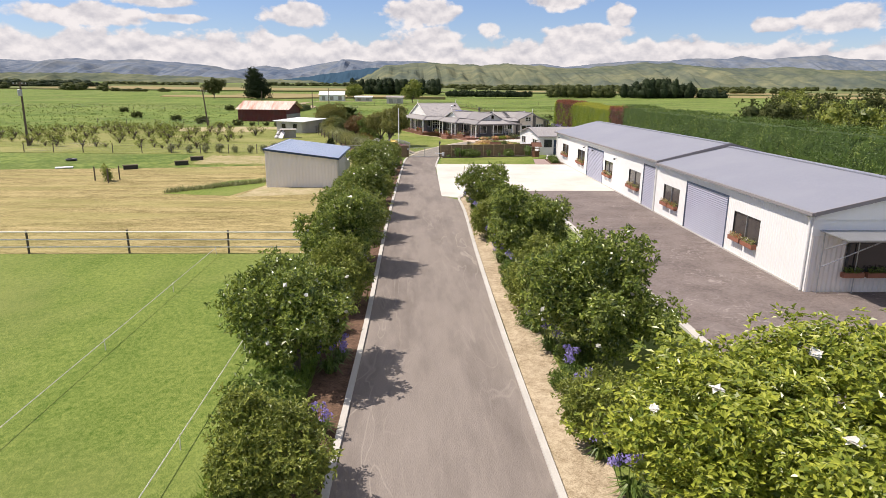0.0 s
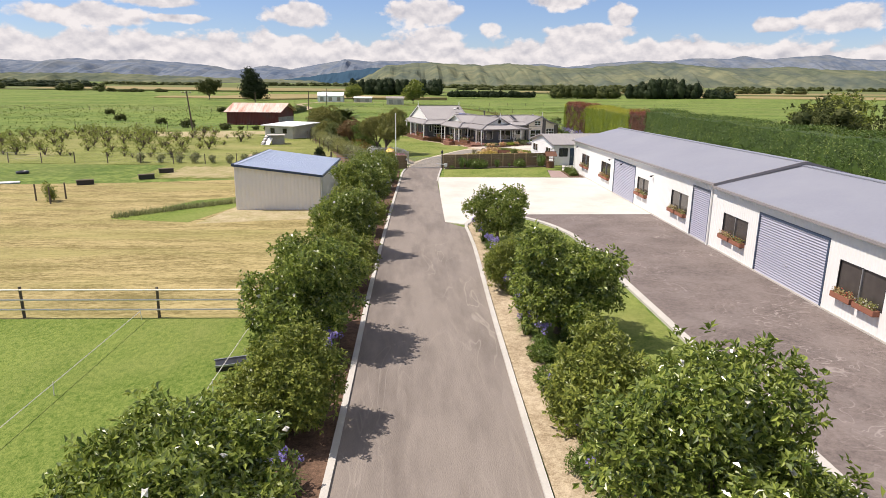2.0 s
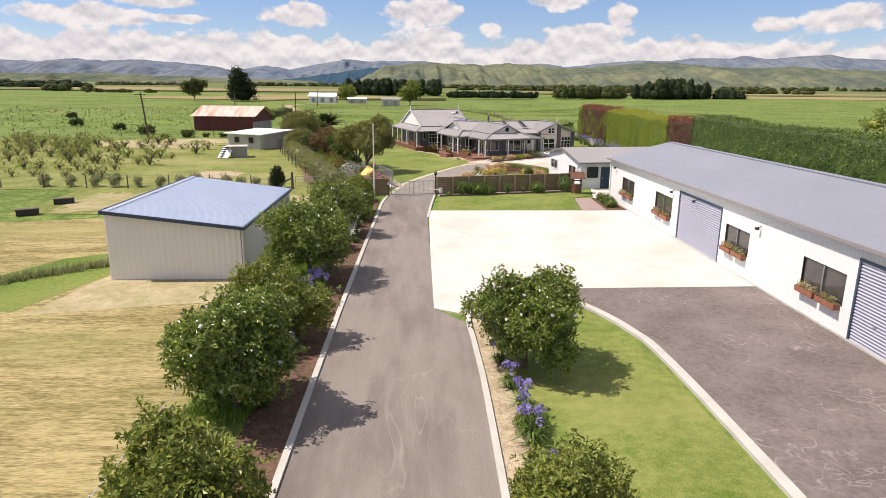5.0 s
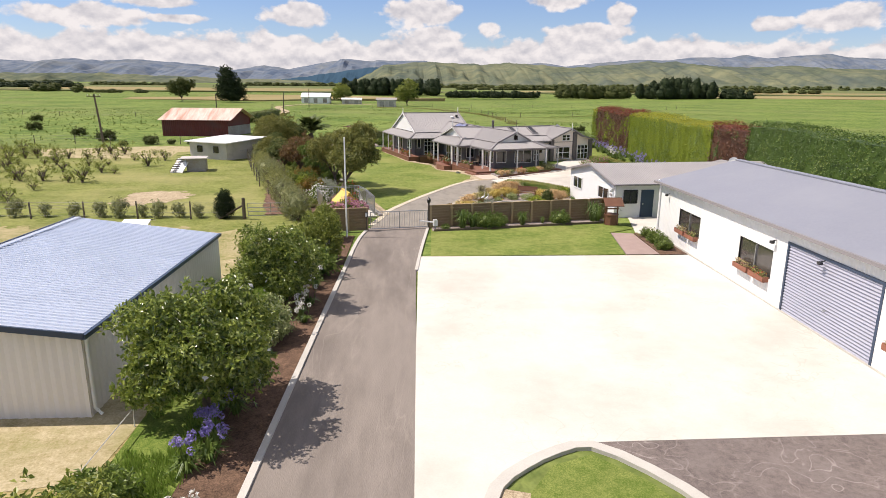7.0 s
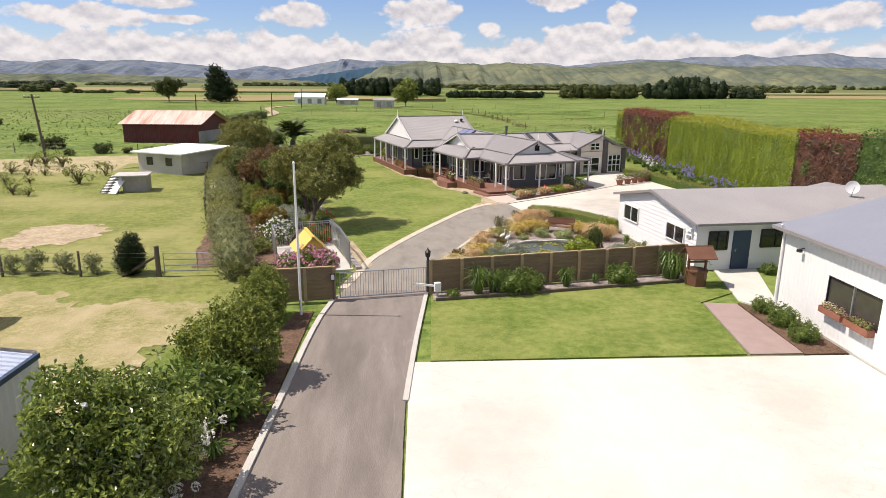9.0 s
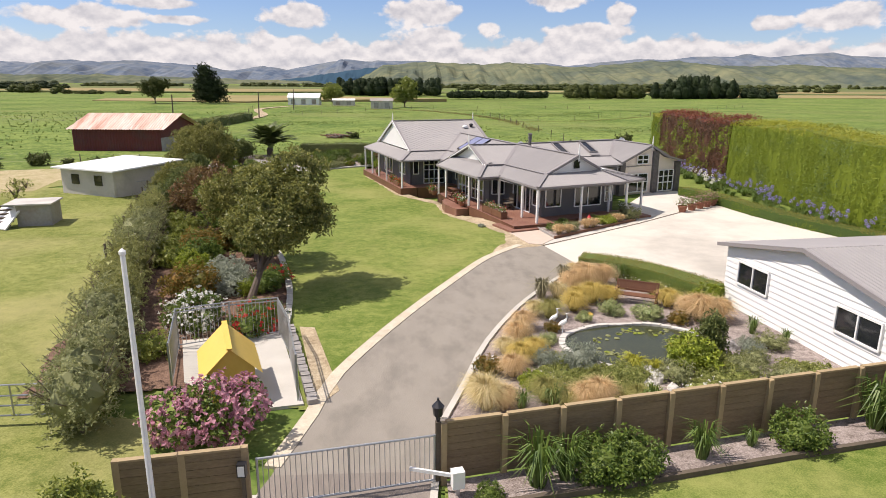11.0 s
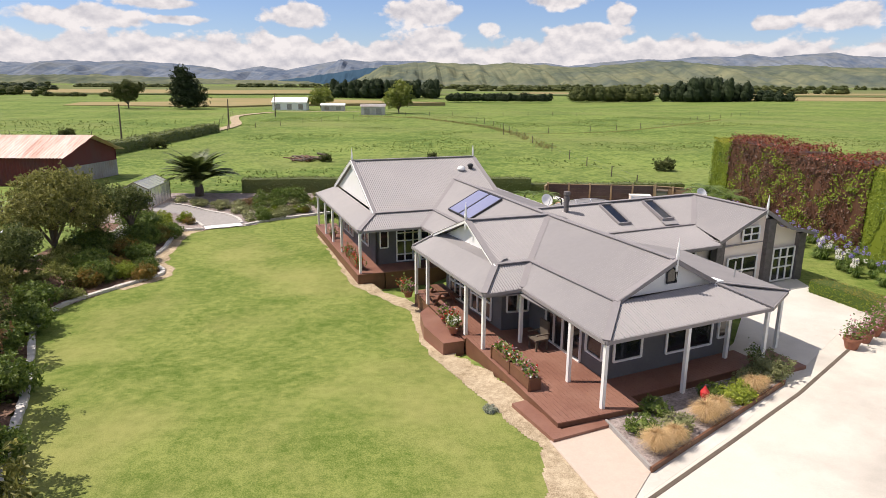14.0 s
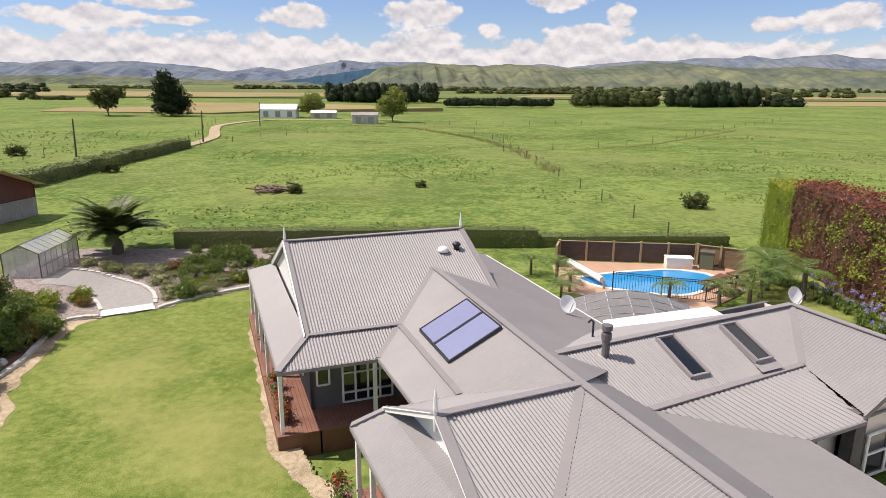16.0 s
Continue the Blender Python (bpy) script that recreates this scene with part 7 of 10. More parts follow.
# ---- garden trees west of the lawn ----
def garden_tree(name, seed, x, y, h, r, material, label, leaves=7000, ll=0.15, lw=0.075, z0=0.45, lean=(0, 0), core_k=0.5):
    rng = np.random.default_rng(seed)
    zg = dip(x, y)
    t = thing(name, (x, y, zg), label, "tree")
    zc, rz = h * (z0 + 1) / 2, h * (1 - z0) / 2
    tr = limbs(rng, h * 0.85, r * 0.75, 0.085 + h * 0.012, 8, z0 * 0.75)
    tr.v = [(a + x + lean[0] * c / h, b + y + lean[1] * c / h, c + zg) for a, b, c in tr.v]
    part("trunk", tr, "bark", t)
    blobs = [(a + x + lean[0] * c / h, b + y + lean[1] * c / h, c + zg, d, e, f) for a, b, c, d, e, f in crown_blobs(seed + 1, r, zc, rz, 10)]
    part("crown", tree_mesh("crown", seed, blobs, int(leaves * (1.0 if ll < 0.3 else 1.5)), ll * (1.1 if ll < 0.3 else 0.85), lw * (1.1 if ll < 0.3 else 0.8), material, 0.15, 0.7, core_k, ll > 0.3), None, t)
    return t


garden_tree("garden_tree", 401, -4.7, 85.1, 4.9, 2.15, "maple", "leafy olive-green tree with bare forked trunk, in the border", 27000, 0.125, 0.065, 0.34, lean=(1.4, 2.4))
garden_tree("garden_tree", 402, -5.6, 90.6, 4.1, 2.0, "olive_dark", "olive-green garden tree in the border", 9500, z0=0.3)
garden_tree("garden_tree", 403, -9.4, 96.6, 3.3, 1.9, "maroon", "bronze-leaved garden tree in the border", 6500, z0=0.3)
garden_tree("garden_tree", 404, -13.3, 104.6, 2.7, 1.7, "olive_dark", "tall dark garden tree in the border", 7500, z0=0.4)
garden_tree("garden_tree", 405, -11.7, 101.0, 2.8, 1.6, "dark_leaf", "dark-green garden tree in the border", 6500, z0=0.4)
garden_tree("garden_tree", 406, -15.1, 114.6, 4.5, 2.5, "olive_dark", "spreading olive-brown garden tree in the border", 14000, z0=0.25)
garden_tree("garden_tree", 410, -16.6, 117.2, 4.1, 1.9, "olive_dark", "olive-brown garden tree in the border", 7000, z0=0.25)
garden_tree("garden_tree", 411, -14.4, 109.4, 2.7, 1.5, "dark_leaf", "dark-green garden tree in the border", 6500, z0=0.25)
garden_tree("garden_tree", 408, -13.2, 119.2, 3.2, 1.25, "dark_leaf", "slim dark garden tree in the border", 4500, z0=0.45)
garden_tree("garden_tree", 409, -14.4, 117.4, 3.7, 1.5, "dark_leaf", "dark-green garden tree in the border", 5000, z0=0.35)
garden_tree("garden_tree", 407, -7.6, 93.8, 3.2, 1.6, "shrub", "green garden tree in the border", 5000, z0=0.3)
series(bush("border_shrub", 411, 0.8, 0.95, "shrub", "rounded green shrub in the mulched border", "shrub", 2200, 0.11, 0.06, "border shrubs"),
       [(-4.4, 86.4, 0, 0.8), (-8.9, 99.2, 130, 1.3), (-10.2, 106.6, 10, 1.2), (-12.6, 112.6, 60, 1.2), (-11.2, 115.4, 200, 1.0), (-12.4, 118.6, 90, 1.3), (-11.6, 120.6, 0, 1.0), (-14.0, 116.0, 240, 1.4), (-9.9, 109.2, 33, 0.8), (-7.4, 98.4, 0, 1.1), (-3.9, 88.6, 120, 0.9),
        (-13.4, 121.6, 10, 1.3), (-7.9, 90.2, 80, 1.2), (-8.6, 92.8, 20, 1.0), (-6.0, 91.8, 70, 1.0), (-7.0, 95.4, 30, 1.0), (-9.8, 98.6, 0, 1.2), (-11.2, 102.6, 60, 1.3), (-8.7, 104.6, 10, 0.9), (-9.6, 106.0, 50, 0.8), (-10.4, 110.6, 20, 0.9), (-10.2, 113.2, 80, 0.8), (-7.9, 102.4, 0, 0.8), (-6.9, 99.8, 40, 0.8), (-11.8, 111.6, 90, 1.1), (-11.6, 105.2, 0, 1.2), (-12.6, 107.6, 30, 1.2), (-5.6, 95.2, 60, 0.8), (-5.0, 93.2, 20, 0.8), (-3.2, 129.0, 60, 1.0), (0.6, 131.8, 120, 1.2), (-5.8, 131.6, 200, 1.1), (3.4, 132.6, 90, 1.0)])
series(bush("lime_shrub", 421, 0.7, 1.0, "lime", "bright lime-green shrub in the border", "shrub", 1900, 0.10, 0.05, "border shrubs"),
       [(-11.0, 112.6, 20, 0.6), (-12.9, 114.0, 0, 0.8), (-12.3, 125.9, 0, 0.6), (-12.1, 121.6, 70, 0.9), (-13.2, 124.2, 0, 0.8), (-7.8, 88.7, 0, 1.05), (-5.0, 86.0, 60, 0.6), (-9.2, 105.2, 30, 0.8), (-10.8, 112.4, 80, 0.8), (-7.2, 100.6, 0, 0.7), (-13.0, 123.6, 0, 0.8), (-7.0, 127.0, 0, 0.6), (-9.6, 124.4, 10, 0.6), (-1.9, 127.6, 200, 0.7)])
series(bush("bronze_shrub", 425, 0.9, 1.1, "bronze", "bronze and orange shrub in the border", "shrub", 2400, 0.10, 0.05, "border shrubs"),
       [(-6.9, 85.6, 0, 1.2), (-8.3, 91.2, 70, 1.2), (-7.8, 93.0, 90, 1.0), (-11.9, 110.9, 0, 0.8), (-11.6, 113.0, 60, 0.8), (-12.4, 116.2, 0, 0.9), (-11.9, 119.9, 20, 0.8), (-11.7, 124.6, 0, 0.5), (-9.8, 112.0, 40, 0.7), (-11.0, 108.2, 150, 0.8), (-4.6, 128.4, 0, 0.45), (-8.2, 129.6, 0, 0.5)])
series(bush("border_mixed_shrub", 427, 0.75, 0.8, "olive", "olive-green shrub among the border trees", "shrub", 1600, 0.10, 0.05, "border shrubs", 5),
       [(-6.4, 80.4, 0, 0.9), (-9.2, 90.0, 60, 1.0), (-9.9, 92.4, 0, 1.1), (-8.2, 89.2, 30, 0.8), (-10.6, 95.0, 90, 1.1), (-11.6, 98.2, 20, 1.1), (-10.4, 97.2, 0, 0.9), (-6.9, 92.8, 70, 0.8), (-13.0, 101.6, 0, 1.1), (-9.4, 94.2, 50, 0.9)])
series(bush("silver_shrub", 431, 0.75, 0.6, "silver", "low silver-leaved shrub in the garden", "shrub", 1700, 0.10, 0.05, "border shrubs"),
       [(-6.3, 88.2, 0, 1.3), (-6.1, 87.2, 90, 1.3), (-5.8, 86.3, 40, 1.2), (-6.7, 87.0, 10, 1.0), (-3.6, 86.9, 0, 0.9), (5.2, 97.6, 0, 0.3)])
series(bush("white_hydrangea", 435, 0.95, 1.1, "shrub", "hydrangea bush covered in white blooms", "shrub", 1600, 0.12, 0.07, "hydrangeas", 6, "white_flower", 420, 0.09),
       [(-5.9, 82.9, 0, 1.1), (-13.6, 119.0, 0, 0.8)])
series(bush("pink_hydrangea", 437, 1.15, 1.35, "shrub", "hydrangea bush covered in faded pink blooms", "shrub", 1500, 0.12, 0.07, "hydrangeas", 6, "pink_flower", 620, 0.12),
       [(-3.3, 75.9, 0, 1.03)])
series(bush("red_flower_shrub", 439, 0.8, 0.75, "shrub", "shrub with scattered red flowers by the lawn", "shrub", 1700, 0.1, 0.04, "border shrubs", 6, "red_flower", 36, 0.12),
       [(-3.9, 83.2, 0, 1.0), (-4.0, 81.9, 60, 1.0), (-4.2, 87.4, 120, 1.0), (-8.2, 103.2, 0, 0.8)])
series(bush("dome_shrub", 441, 0.75, 0.62, "grey_leaf", "clipped grey-green lavender dome", "shrub", 2200, 0.09, 0.03, "lavender domes", 3),
       [(-6.2, 126.4, 0, 1.0), (-6.6, 124.2, 60, 0.9), (-5.9, 127.9, 120, 1.0), (-9.8, 130.0, 20, 0.85), (-11.2, 129.8, 200, 0.9), (-12.6, 130.0, 80, 0.9), (-4.2, 126.6, 10, 0.7), (-7.8, 130.2, 0, 0.7)])
series(bush("rock_plant", 443, 0.55, 0.5, "blade", "spiky green garden plant in the mulch", "shrub", 900, 0.28, 0.03, "garden plants"),
       [(-4.9, 125.4, 0, 1.0), (-3.4, 126.6, 0, 1.0), (-2.2, 128.6, 0, 1.1), (-1.0, 129.6, 0, 1.0), (-3.0, 131.0, 0, 1.2), (0.2, 129.2, 0, 0.9), (-7.0, 132.2, 0, 1.2), (-1.2, 132.4, 0, 1.1), (-12.0, 116.6, 0, 1.3), (-13.2, 114.2, 0, 1.2), (1.6, 130.6, 0, 1.0), (-14.6, 122.6, 0, 1.4)])

bg_rng = np.random.default_rng(66)


def bed_spots(n, x0, x1, y0, y1):
    out = []
    while len(out) < n:
        x, y = bg_rng.uniform(x0, x1), bg_rng.uniform(y0, y1)
        if y > 128.5 + (x + 3.4) * 0.9 and ((x + 11.6) / 4.4) ** 2 + ((y - 125.6) / 4.4) ** 2 > 1:
            out.append((float(x), float(y), float(bg_rng.uniform(0, 360)), float(bg_rng.uniform(0.55, 1.1))))
    return out


series(bush("rockery_shrub", 445, 0.55, 0.9, "shrub", "upright green rockery shrub in the mulch", "shrub", 1200, 0.1, 0.05, "rockery plants", 5), bed_spots(20, -9, 1.0, 125.5, 133.6))
series(bush("rockery_mound", 446, 0.5, 0.5, "grey_leaf", "low grey-green rockery mound", "shrub", 1200, 0.07, 0.035, "rockery plants", 4), bed_spots(24, -9, 1.0, 125.5, 133.6))
series(bush("rockery_bronze", 447, 0.5, 0.45, "maroon", "low bronze rockery plant", "shrub", 700, 0.1, 0.03, "rockery plants", 4), bed_spots(14, -11, 1.0, 125, 133.6))
wsp2 = [(-12.9 + bg_rng.uniform(-2.2, 1.2), 117 + bg_rng.uniform(-8.5, 7.5), float(bg_rng.uniform(0, 360)), float(bg_rng.uniform(0.7, 1.4))) for _ in range(20)]
series(bush("west_bed_shrub", 448, 0.65, 0.6, "cover_green", "leafy green shrub in the lawn border", "shrub", 1100, 0.11, 0.05, "border shrubs", 5), [tuple(float(v) for v in q) for q in wsp2])
series(bush("grey_mound", 449, 0.8, 0.75, "grey_leaf", "clipped grey-green dome beside the gravel path", "shrub", 2600, 0.06, 0.03, "clipped domes", 4),
       [(-10.8, 129.6, 0, 0.95), (-9.2, 128.3, 60, 1.0), (-8.1, 126.6, 120, 0.9), (-14.2, 130.6, 0, 0.75), (-13.2, 130.7, 90, 0.6), (-7.9, 125.5, 10, 0.5)])
series(bush("lime_rockery", 450, 0.5, 0.55, "hedge_lime", "yellow-green strappy plant in the rockery", "shrub", 700, 0.16, 0.03, "rockery plants", 4),
       [(-6.6, 127.3, 0, 1.1), (-5.0, 128.4, 60, 1.0), (-12.4, 125.2, 0, 0.8), (-7.4, 130.4, 30, 0.8), (-4.2, 130.6, 0, 0.9), (-14.6, 123.0, 0, 1.2)])
# palm
palm = thing("date_palm", (-13.6, 133.2, 0), "stout date palm with arching dark fronds", "palm")
prng = np.random.default_rng(55)
part("trunk", Geo().lathe((-13.6, 133.2, -0.1), [(0.36, 0), (0.34, 0.4), (0.35, 0.7), (0.3, 0.95), (0.15, 1.15)], 12), "bark", palm)
for i in range(64):
    a = prng.uniform(0, 2 * math.pi)
    up_ = prng.uniform(0.55, 1.56)
    ln = prng.uniform(2.9, 3.7)
    pts, cur, el = [], Vector((-13.6, 133.2, 1.05)), up_
    for k in range(9):
        pts.append(cur.copy())
        cur += Vector((math.cos(a) * math.cos(el), math.sin(a) * math.cos(el), math.sin(el))) * ln / 8
        el -= 0.15
    fr = Geo()
    fr.tube(pts, [0.035 - 0.0035 * k for k in range(9)], 4)
    side = Vector((-math.sin(a), math.cos(a), 0))
    for k in range(36):
        t_ = 0.6 + 7.3 * k / 35
        j = min(int(t_), 7)
        b = pts[j].lerp(pts[j + 1], t_ - j)
        d = (pts[j + 1] - pts[j]).normalized()
        l_ = 0.62 * math.sin(math.pi * (0.12 + 0.8 * k / 35)) + 0.08
        for s in (-1, 1):
            tip = b + side * s * l_ * 0.8 + d * l_ * 0.55 + Vector((0, 0, -0.10 * l_))
            w = d * 0.085
            fr.add([b - w, b + w, tip], [(0, 1, 2)])
    part("frond", fr, "palm_leaf", palm)

# ---- tussock garden round the pond ----
def tussock(seed, material, label, h=0.82, r=0.62, n=2600, name="tussock_grass"):
    rng = np.random.default_rng(seed)
    tg = Geo()
    blades(tg, rng, (0, 0, 0), n, h, r, 0.0075 if n > 300 else 0.026, 0.75)
    return single(name, tg, material, label, "ornamental grass", "tussock grasses")


def clumps(src, spots):
    for x, y, q in spots[1:]:
        put(src, x, y, (x * 97 + y * 53) % 360, q * 1.25)
    x, y, q = spots[0]
    place_first(src, x, y, (x * 97 + y * 53) % 360, q * 1.25)


clumps(tussock(501, "tussock", "golden tussock grass in the mulch", 0.72, 0.6),
       [(4.3, 79.6, 0.75), (4.8, 80.1, 0.65), (6.9, 83.8, 0.85), (7.8, 84.7, 0.95), (8.4, 84.7, 0.8), (10.4, 84.1, 0.85), (7.2, 84.6, 0.8)])
tb = tussock(502, "tussock_rust", "rust-tipped tussock grass in the mulch", 0.8, 0.6)
clumps(tb, [(8.1, 86.4, 1.1), (8.7, 86.6, 1.05), (8.1, 87.2, 0.95), (7.4, 86.0, 0.95), (3.4, 76.9, 0.7), (3.9, 78.7, 0.72), (4.4, 81.0, 0.78), (4.8, 82.1, 0.75), (10.9, 82.6, 1.1), (11.5, 82.6, 0.95), (10.8, 83.1, 0.85), (5.8, 77.0, 0.8), (5.4, 76.8, 0.75)])
clumps(tussock(505, "tussock_pale", "pale straw-coloured tussock grass in the mulch", 0.78, 0.62, 1700),
       [(2.95, 76.9, 0.95), (2.85, 77.5, 0.75), (3.9, 80.2, 0.62), (5.4, 83.4, 0.65), (6.6, 85.2, 0.75), (4.5, 81.6, 0.55), (7.9, 87.9, 0.7)])
clumps(tussock(507, "tussock_green", "soft olive-gold tussock by the pond", 0.7, 0.62, 1200),
       [(5.9, 83.1, 0.9), (4.5, 77.2, 0.85), (5.0, 76.9, 0.75), (4.8, 80.5, 0.55), (6.8, 77.0, 0.65), (6.3, 76.7, 0.6), (8.6, 88.0, 0.65), (10.3, 85.2, 0.8)])
clumps(tussock(503, "blade", "green flax clump with upright blades", 0.95, 0.55, 90, "flax_clump"),
       [(9.6, 87.2, 0.8), (4.6, 76.8, 0.65), (3.8, 76.7, 0.6), (7.0, 76.6, 0.7), (12.1, 81.4, 0.6), (12.8, 80.7, 0.45), (3.6, 73.7, 1.2), (4.2, 73.9, 1.0), (11.9, 75.5, 1.3), (12.1, 75.2, 1.2), (7.3, 74.5, 0.9), (8.6, 74.9, 0.5)])
clumps(tussock(504, "flax_dark", "dark bronze flax clump with upright blades", 0.85, 0.62, 110, "flax_clump"), [(6.0, 85.1, 0.95), (7.3, 87.0, 0.9)])
clumps(tussock(506, "hedge_gold", "striped yellow-green sedge at the pond's edge", 0.5, 0.5, 260, "sedge_clump"), [(7.4, 79.0, 0.8), (9.15, 80.1, 0.75), (7.95, 78.9, 0.6)])
clumps(bush("hebe_shrub", 511, 0.6, 0.62, "variegated", "rounded pale-edged shrub in the mulch", "shrub", 1900, 0.075, 0.04, "pond shrubs", 5),
       [(8.1, 83.4, 0.62), (9.2, 82.8, 0.72), (7.0, 82.8, 0.4), (5.4, 81.0, 0.4)])
clumps(bush("lime_pond_shrub", 513, 0.6, 0.8, "lime", "bright green leafy plant in the pond garden", "shrub", 1900, 0.10, 0.06, "pond shrubs", 5),
       [(9.05, 79.0, 0.95), (4.35, 77.9, 0.5), (12.0, 84.3, 0.75), (7.7, 76.5, 0.5), (9.0, 76.3, 0.6)])
clumps(bush("bronze_pond_shrub", 514, 0.6, 0.7, "bronze", "dark lime and bronze shrub beside the drive edging", "shrub", 1500, 0.09, 0.05, "pond shrubs", 5), [(3.25, 78.9, 0.6), (10.1, 82.4, 0.5), (5.7, 81.9, 0.4)])
place_first(bush("upright_shrub", 516, 0.4, 1.35, "dark_leaf", "upright dark-green shrub beside the pond", "shrub", 2200, 0.13, 0.05, "", 5), 9.85, 79.6, 0)
clumps(bush("ground_cover", 535, 0.6, 0.32, "cover_green", "low spreading green plant in the pond garden", "shrub", 2400, 0.06, 0.035, "pond garden plants", 6),
       [(6.4, 78.0, 1.0), (7.0, 78.4, 0.9), (6.0, 78.3, 0.85), (5.35, 79.4, 0.65), (5.1, 78.5, 0.75), (10.2, 79.2, 0.8), (9.7, 77.8, 1.0), (9.2, 77.9, 0.8), (11.8, 78.6, 0.7), (5.7, 78.0, 0.75), (6.5, 77.5, 0.85), (7.1, 77.3, 0.7), (10.4, 77.0, 0.9), (11.4, 76.9, 0.8), (8.4, 76.6, 0.8), (12.4, 78.4, 0.7)])
clumps(bush("grey_dome_shrub", 537, 0.6, 0.55, "grey_leaf", "grey-green domed shrub in the pond garden", "shrub", 1900, 0.06, 0.03, "pond garden plants", 4),
       [(11.0, 79.2, 0.65), (10.3, 78.4, 0.8), (12.0, 80.2, 0.75), (8.3, 78.2, 0.8), (5.15, 80.6, 0.4), (11.2, 77.9, 0.75), (9.4, 77.2, 0.6)])
clumps(bush("silver_pond_shrub", 538, 0.55, 0.75, "silver", "silver-white feathery plant by the pond", "shrub", 1700, 0.12, 0.025, "pond garden plants", 4),
       [(5.85, 79.0, 0.85), (4.9, 79.3, 0.55), (11.2, 79.6, 0.5), (11.3, 80.2, 0.45)])
clumps(bush("daisy_patch", 515, 0.6, 0.35, "cover_green", "patch of white daisies in the garden", "flowers", 800, 0.06, 0.03, "daisies", 5, "white_flower", 55, 0.06),
       [(4.5, 78.4, 0.6), (8.7, 77.5, 0.75), (4.85, 78.4, 0.45), (8.3, 77.1, 0.55), (10.1, 87.2, 0.6), (11.1, 86.3, 0.7), (10.0, 77.4, 0.6)])
series(bush("fence_shrub", 521, 0.75, 1.0, "shrub", "rounded green shrub against the timber fence", "shrub", 2300, 0.1, 0.05, "fence shrubs", 6),
       [(5.0, 73.9, 0, 1.0), (5.7, 74.1, 60, 0.9), (9.7, 74.9, 0, 0.9), (2.6, 73.3, 0, 0.4), (13.7, 68.6, 0, 0.7), (13.8, 70.0, 30, 0.75), (13.8, 71.3, 70, 0.6), (16.8, 76.2, 0, 0.5)])

# young shelter shrubs along the wire fence and orchard
ysp = [(-11.5, 77.1, 30, 0.75), (-12.7, 77.1, 60, 0.75), (-13.9, 77.2, 90, 0.8), (-15.2, 77.2, 10, 0.9), (-16.2, 77.3, 50, 0.7), (-17.6, 77.3, 20, 1.05), (-18.8, 77.4, 70, 0.85), (-20.4, 77.4, 0, 0.8), (-22.2, 77.5, 60, 0.75), (-24.0, 77.5, 0, 1.0), (-25.6, 77.6, 0, 0.8), (-27.5, 77.6, 0, 0.8), (-29.6, 77.7, 0, 0.9)]
series(bush("young_shrub", 531, 0.55, 1.25, "grey_leaf", "young grey-green shelter shrub by the wire fence", "shrub", 900, 0.12, 0.05, "young shelter shrubs", 4), ysp)
place_first(bush("young_conifer", 533, 0.6, 1.75, "pine", "young dense blue-green conifer by the fence stay", "tree", 6500, 0.10, 0.035, "", 5), -11.0, 77.0, 0, 1.0)
orch = garden_tree("orchard_tree", 541, 0, 0, 1.25, 0.9, "olive", "small pruned fruit tree in dry grass", 420, 0.13, 0.06, 0.12, core_k=0.25)
tagged(orch, group="orchard trees")
orng = np.random.default_rng(61)
osp = []
for r_ in range(7):
    for c_ in range(22):
        x = -27.0 - c_ * 1.75 + orng.uniform(-0.5, 0.5) + r_ * 0.3
        y = 82.0 + r_ * 5.0 + orng.uniform(-0.5, 0.5) + c_ * 0.25
        if orng.random() > 0.28:
            osp.append((x, y, float(orng.uniform(0, 360)), float(orng.uniform(0.55, 1.35))))
for x, y, rz, s in osp[1:]:
    put(orch, x, y, rz, s)
place_first(orch, *osp[0])
rsp = [(-26.0 - i * 2.6, 124.6 + float(orng.uniform(-1.5, 1.5)), i * 40, float(orng.uniform(0.6, 1.2))) for i in range(5)]
rsp += [(-42.0, 131.0, 0, 1.5), (-50, 140, 0, 1.2), (-62, 150, 0, 1.4), (-31, 172, 0, 1.3), (-52, 190, 0, 1.5), (-75, 175, 0, 1.3), (30, 148, 0, 1.3), (6.0, 160, 0, 0.7), (-6.5, 156.5, 0, 0.9)]
series(bush("field_bush", 551, 0.9, 1.1, "far_leaf", "scrubby bush at the field's edge", "shrub", 700, 0.2, 0.1, "field bushes", 5), rsp)

# ---- distant trees ----
def far_tree(seed, h, r, material, label, z0=0.2, leaves=2200, ll=0.6, lw=0.35, name="field_tree"):
    t = garden_tree(name, seed, 0, 0, h, r, material, label, leaves, ll, lw, z0)
    return t


ft = thing("field_tree", (0, 0, 0), "big dark macrocarpa tree alone in the field", "tree")
part("trunk", limbs(np.random.default_rng(601), 11.0, 2.5, 0.35, 8, 0.25), "bark", ft)
mb = [(0, 0, 2.4, 5.6, 5.0, 2.6), (0.6, 0, 4.8, 5.0, 4.6, 2.8), (-0.3, 0, 7.4, 4.2, 4.0, 2.8), (-0.9, 0, 9.8, 3.2, 3.0, 2.4), (-1.4, 0, 11.8, 2.2, 2.0, 1.8), (3.6, 0, 3.4, 2.2, 2.0, 1.8), (-3.4, 0, 5.6, 2.0, 2.0, 2.0), (2.6, 0, 6.6, 2.0, 2.0, 1.6), (-2.6, 0, 9.0, 1.6, 1.6, 1.4)]
part("crown", tree_mesh("crown", 602, mb, 12000, 0.5, 0.26, "pine", 0.1, 0.75, 0.7), None, ft)
ft.location = (-69.5, 305, 0.3)
